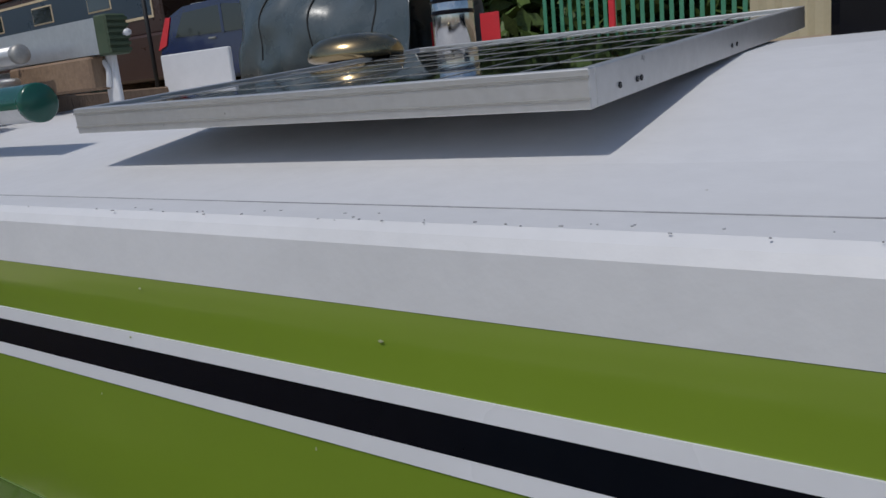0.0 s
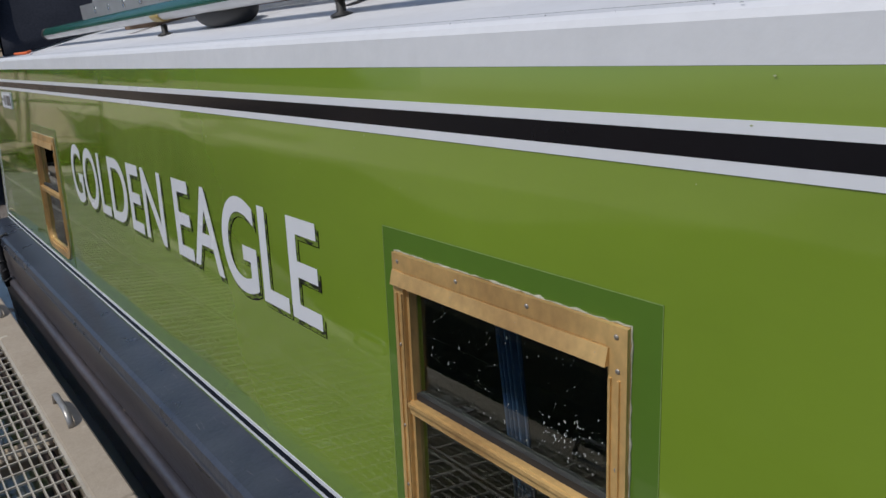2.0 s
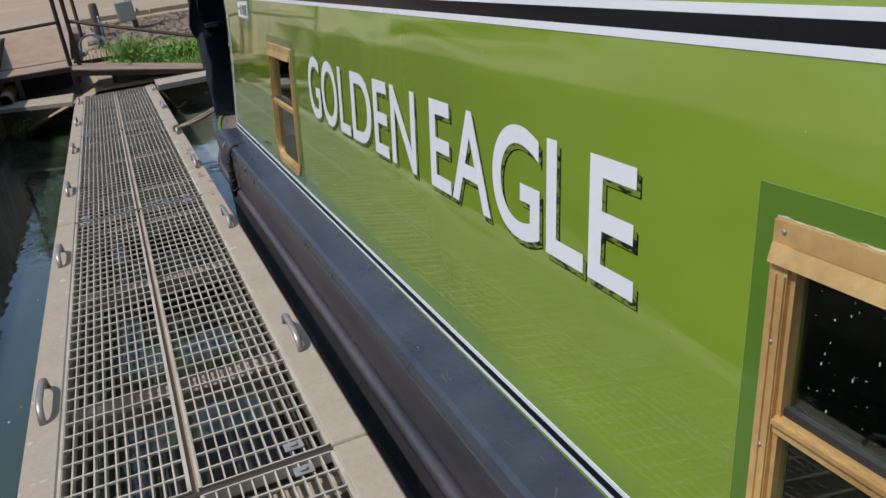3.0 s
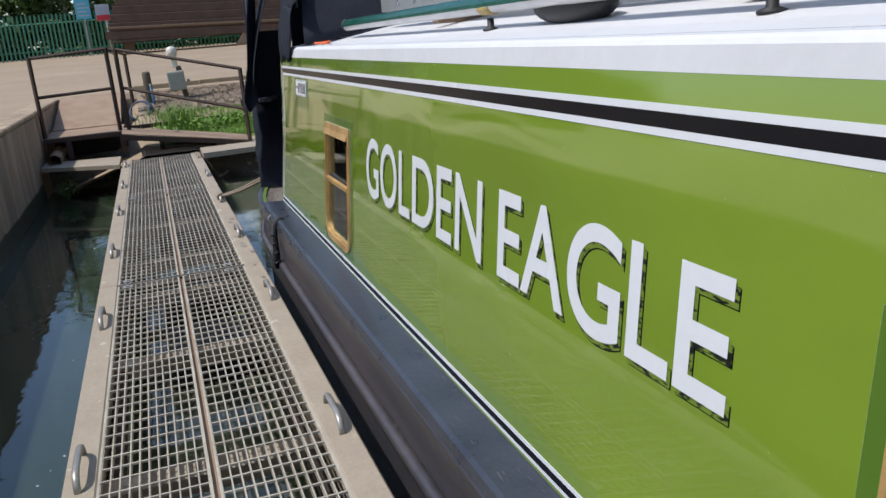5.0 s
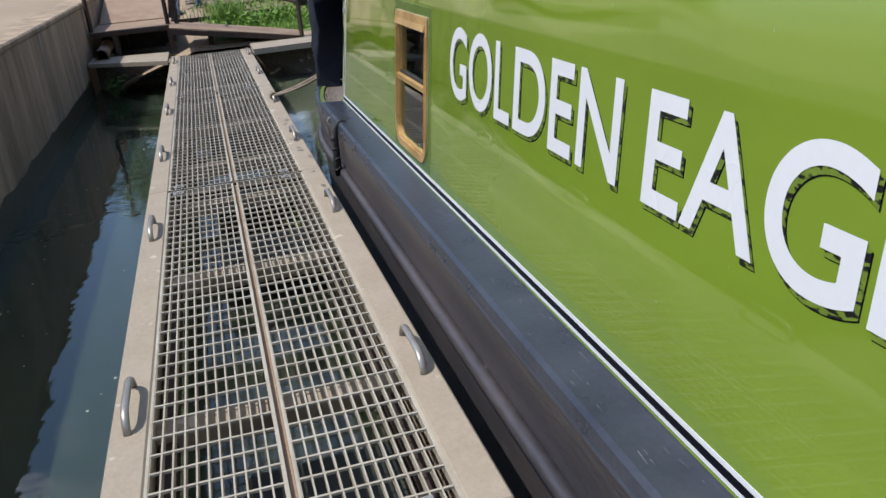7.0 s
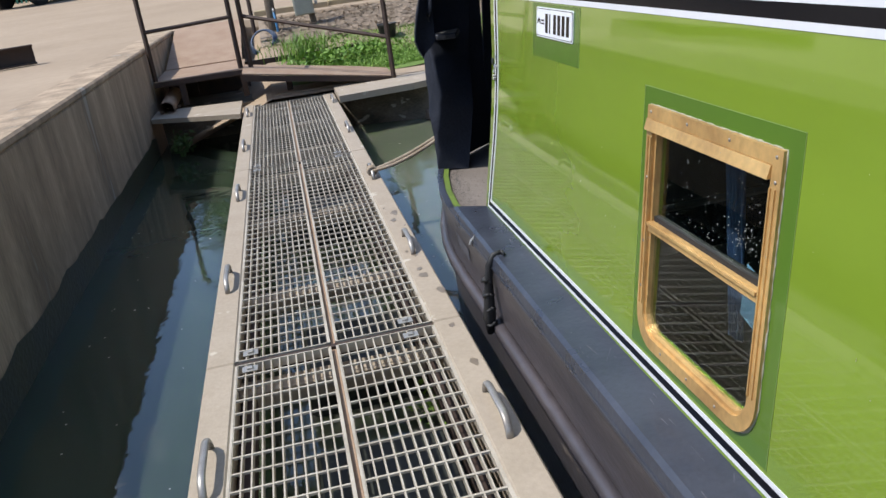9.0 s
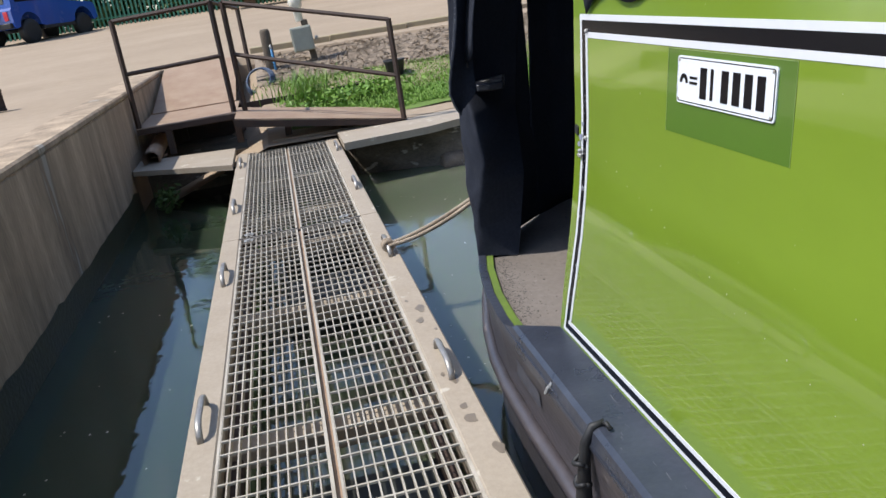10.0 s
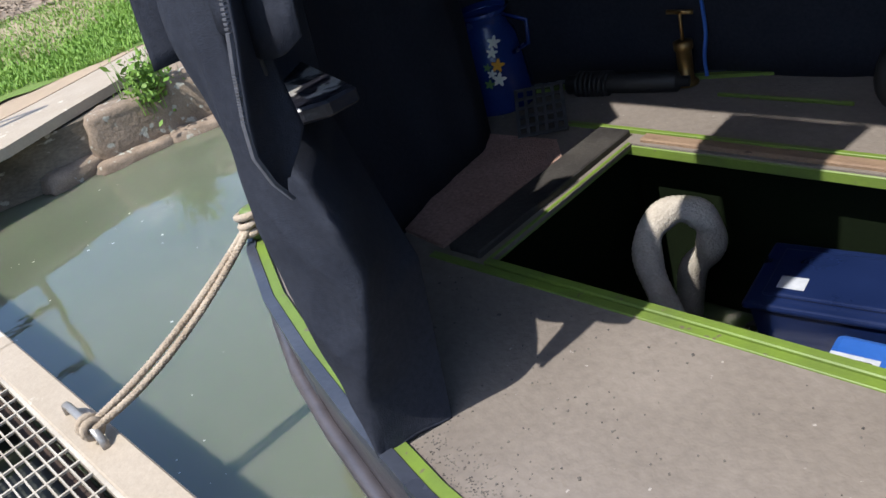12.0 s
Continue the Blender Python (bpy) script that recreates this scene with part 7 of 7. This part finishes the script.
def estate_car(at):
    t = thing("estate_car", "dark blue family car with red tail light", "car", at=at)
    paint = material("navy_car_paint", (0.012, 0.022, 0.085), 0.2, second=(0.012, 0.02, 0.075), scale=2, fine=0.02, coat=0.9)
    def arch(cx):
        return [(cx + 0.36 * math.cos(a), 0.30 + 0.36 * math.sin(a)) for a in span(0.1, math.pi - 0.1, 8)]
    body = [(-2.0, 0.35), (-2.05, 0.75), (-1.98, 0.98), (-1.70, 1.40), (-1.35, 1.53), (-0.3, 1.58), (0.35, 1.50), (1.05, 1.05), (1.85, 0.90), (2.1, 0.70), (2.1, 0.35), (1.75, 0.28)]
    bm = prism(body + arch(1.3) + [(0.7, 0.26), (-0.7, 0.26)] + arch(-1.25) + [(-1.8, 0.28)], 1.72, Matrix(((1, 0, 0, 0), (0, 0, -1, 0.86), (0, 1, 0, 0), (0, 0, 0, 1))))
    bmesh.ops.bevel(bm, geom=[e for e in bm.edges if abs(e.verts[0].co.y - e.verts[1].co.y) < 0.01], offset=0.06, segments=2, affect="EDGES")
    part("body", bm, paint, t)
    for s in (-1, 1):
        part("side_window", prism([(-1.55, 1.03), (0.75, 1.0), (0.25, 1.40), (-0.3, 1.46), (-1.28, 1.42)], 0.02, Matrix(((1, 0, 0, 0), (0, 0, -1, 0.865 * s + 0.01), (0, 1, 0, 0), (0, 0, 0, 1)))), CAR_GLASS, t)
        part("door_pillar", box((-0.42, 0.868 * s - 0.012, 1.0), (-0.36, 0.868 * s + 0.012, 1.47)), paint, t)
        part("tail_light", prism([(-2.02, 0.85), (-1.80, 0.92), (-1.60, 1.38), (-1.72, 1.38)], 0.03, Matrix(((1, 0, 0, 0), (0, 0, -1, 0.862 * s + 0.015), (0, 1, 0, 0), (0, 0, 0, 1)))), SIGN_RED, t)
        part("door_handle", box((-0.75, 0.87 * s - 0.015, 0.93), (-0.58, 0.87 * s + 0.015, 0.955), 0.004), STEEL, t)
        part("roof_rail", tube([(-1.3, 0.62 * s, 1.56), (0.2, 0.62 * s, 1.58)], 0.02, 8), ALU, t, smooth=True)
        for x in (1.3, -1.25):
            wheel(t, x, 0.76 * s, 0.31, 0.31, 0.2)
    return t


estate_car(pose(-4.45, 9.7, LAND, 0, 0, 6))
TARP = material("grey_tarpaulin", (0.045, 0.065, 0.075), 0.28, second=(0.09, 0.11, 0.12), scale=2.2, amount=1.0, fine=0.08, bump=0.3, bump_scale=12)


def tarp(u, v):
    x = -3.6 + 3.3 * u
    a = math.pi * v
    y = 9.0 - 0.95 * math.cos(a) * (1.0 + 0.15 * math.sin(6 * u))
    top = 3.0 - 0.25 * u - 0.12 * math.sin(u * math.pi)
    z = LAND + (top - LAND) * min(1.0, (1.35 * math.sin(a)) ** 0.6 if math.sin(a) > 0 else 0)
    q = Vector((x * 1.2, y * 1.2, z))
    return (x + 0.12 * noise.noise(q), y + 0.16 * noise.noise(q * 1.7 + Vector((4, 0, 0))), z + 0.07 * noise.noise(q * 2.1))


trailer = solid("covered_trailer", sheet(tarp, span(0, 1, 60), span(0, 1, 40), 0.01), TARP, "load covered with a creased grey tarpaulin", "tarpaulin", smooth=True)
for u in (0.22, 0.5, 0.8):
    part("tie_rope", tube([Vector(tarp(u, v)) + Vector((0, 0, 0.02)) for v in span(0.03, 0.97, 40)], 0.012, 6), RUBBER, trailer, "dark tie rope over the cover", smooth=True)
for x, z, w in ((-0.35, 1.78, 0.42), (0.42, 1.80, 0.30)):
    s = thing("red_sign", "red sign board with white unreadable lines", "sign", "red signs in the yard", at=pose(x, 9.0, z))
    part("board", box((-w / 2, -0.01, 0), (w / 2, 0.01, 0.36), 0.004), SIGN_RED, s)
    part("post", box((-0.03, 0.012, LAND - z), (0.03, 0.05, 0.3)), STEEL, s)
    if x < 0:
        for k in range(2):
            part("text_bar", box((-w / 2 + 0.05, -0.013, 0.06 + 0.15 * k), (w / 2 - 0.06, -0.0105, 0.15 + 0.15 * k)), LABEL_WHITE, s)
palisade((-0.4, 12.0), (8.5, 12.0), LAND, 1.4)
solid("marker_post", box((2.12, 8.98, LAND), (2.2, 9.03, 2.25), 0.01), SIGN_RED, "thin red marker post in the yard", "post")
CLAD = material("cream_corrugated_sheet", (0.46, 0.41, 0.28), 0.5, second=(0.40, 0.35, 0.23), scale=1.5, fine=0.05)
bm = bmesh.new()
n = 120
lo, hi = [], []
for k in range(n + 1):
    x = 3.2 + 12 * k / n
    y = 11.0 + (0.0 if k % 4 < 2 else 0.05)
    lo.append(bm.verts.new((x, y, LAND - 0.1)))
    hi.append(bm.verts.new((x, y, 6.0)))
for k in range(n):
    bm.faces.new((lo[k], lo[k + 1], hi[k + 1], hi[k]))
shed = thing("corrugated_shed", "cream corrugated metal shed", "building")
part("wall", bm, CLAD, shed)
part("wall", box((3.2, 11.06, LAND - 0.1), (3.3, 19, 6.0)), CLAD, shed)
part("roof", box((3.0, 10.8, 6.0), (15.4, 19.2, 6.15)), STEEL, shed)
hedge("hedge", (-10.0, 16.0, 4.2), (24, 1.8, 3.4), 95000, 0.32, 9, "tall dense hedge behind the parked cars")


def tree(x, y, z, h, seed):
    r = random.Random(seed)
    t = thing("tree", "broad leafy tree behind the yard", "tree", "trees round the yard", at=pose(x, y, z))
    part("trunk", tube([(0, 0, -0.2), (0.1, 0.05, h * 0.25), (0.0, 0.1, h * 0.55)], [0.28, 0.2, 0.1], 9), OLD_WOOD, t, smooth=True)
    tips = []
    for k in range(7):
        a, e = r.uniform(0, math.tau), r.uniform(0.5, 1.0)
        tip = (h * 0.28 * math.cos(a) * e, h * 0.28 * math.sin(a) * e, h * r.uniform(0.5, 0.9))
        part("limb", tube([(0.05, 0.05, h * r.uniform(0.22, 0.45)), tuple(c * 0.6 for c in tip[:2]) + (tip[2] * 0.8,), tip], [0.1, 0.06, 0.03], 6), OLD_WOOD, t, smooth=True)
        tips.append(tip)
    bm = bmesh.new()
    for tip in tips + [(r.gauss(0, h * 0.16), r.gauss(0, h * 0.16), h * r.uniform(0.45, 0.95)) for _ in range(20)]:
        leaf_cloud(bm, 170, tip, (h * 0.10, h * 0.10, h * 0.08), 0.15, r)
    tagged(part("crown", bm, LEAF_DARK, t), kind="stuff")
    return t


for i, (x, y, h) in enumerate(((-16, 20, 9), (-10, 21, 8), (-4, 20, 9), (1, 22, 8), (-22, 18, 8))):
    tree(x, y, LAND, h, 20 + i)
for i, (x, y, h) in enumerate(((-37, -14, 8), (-38, -4, 9), (-37, 6, 8))):
    tree(x, y, 1.6, h, 40 + i)
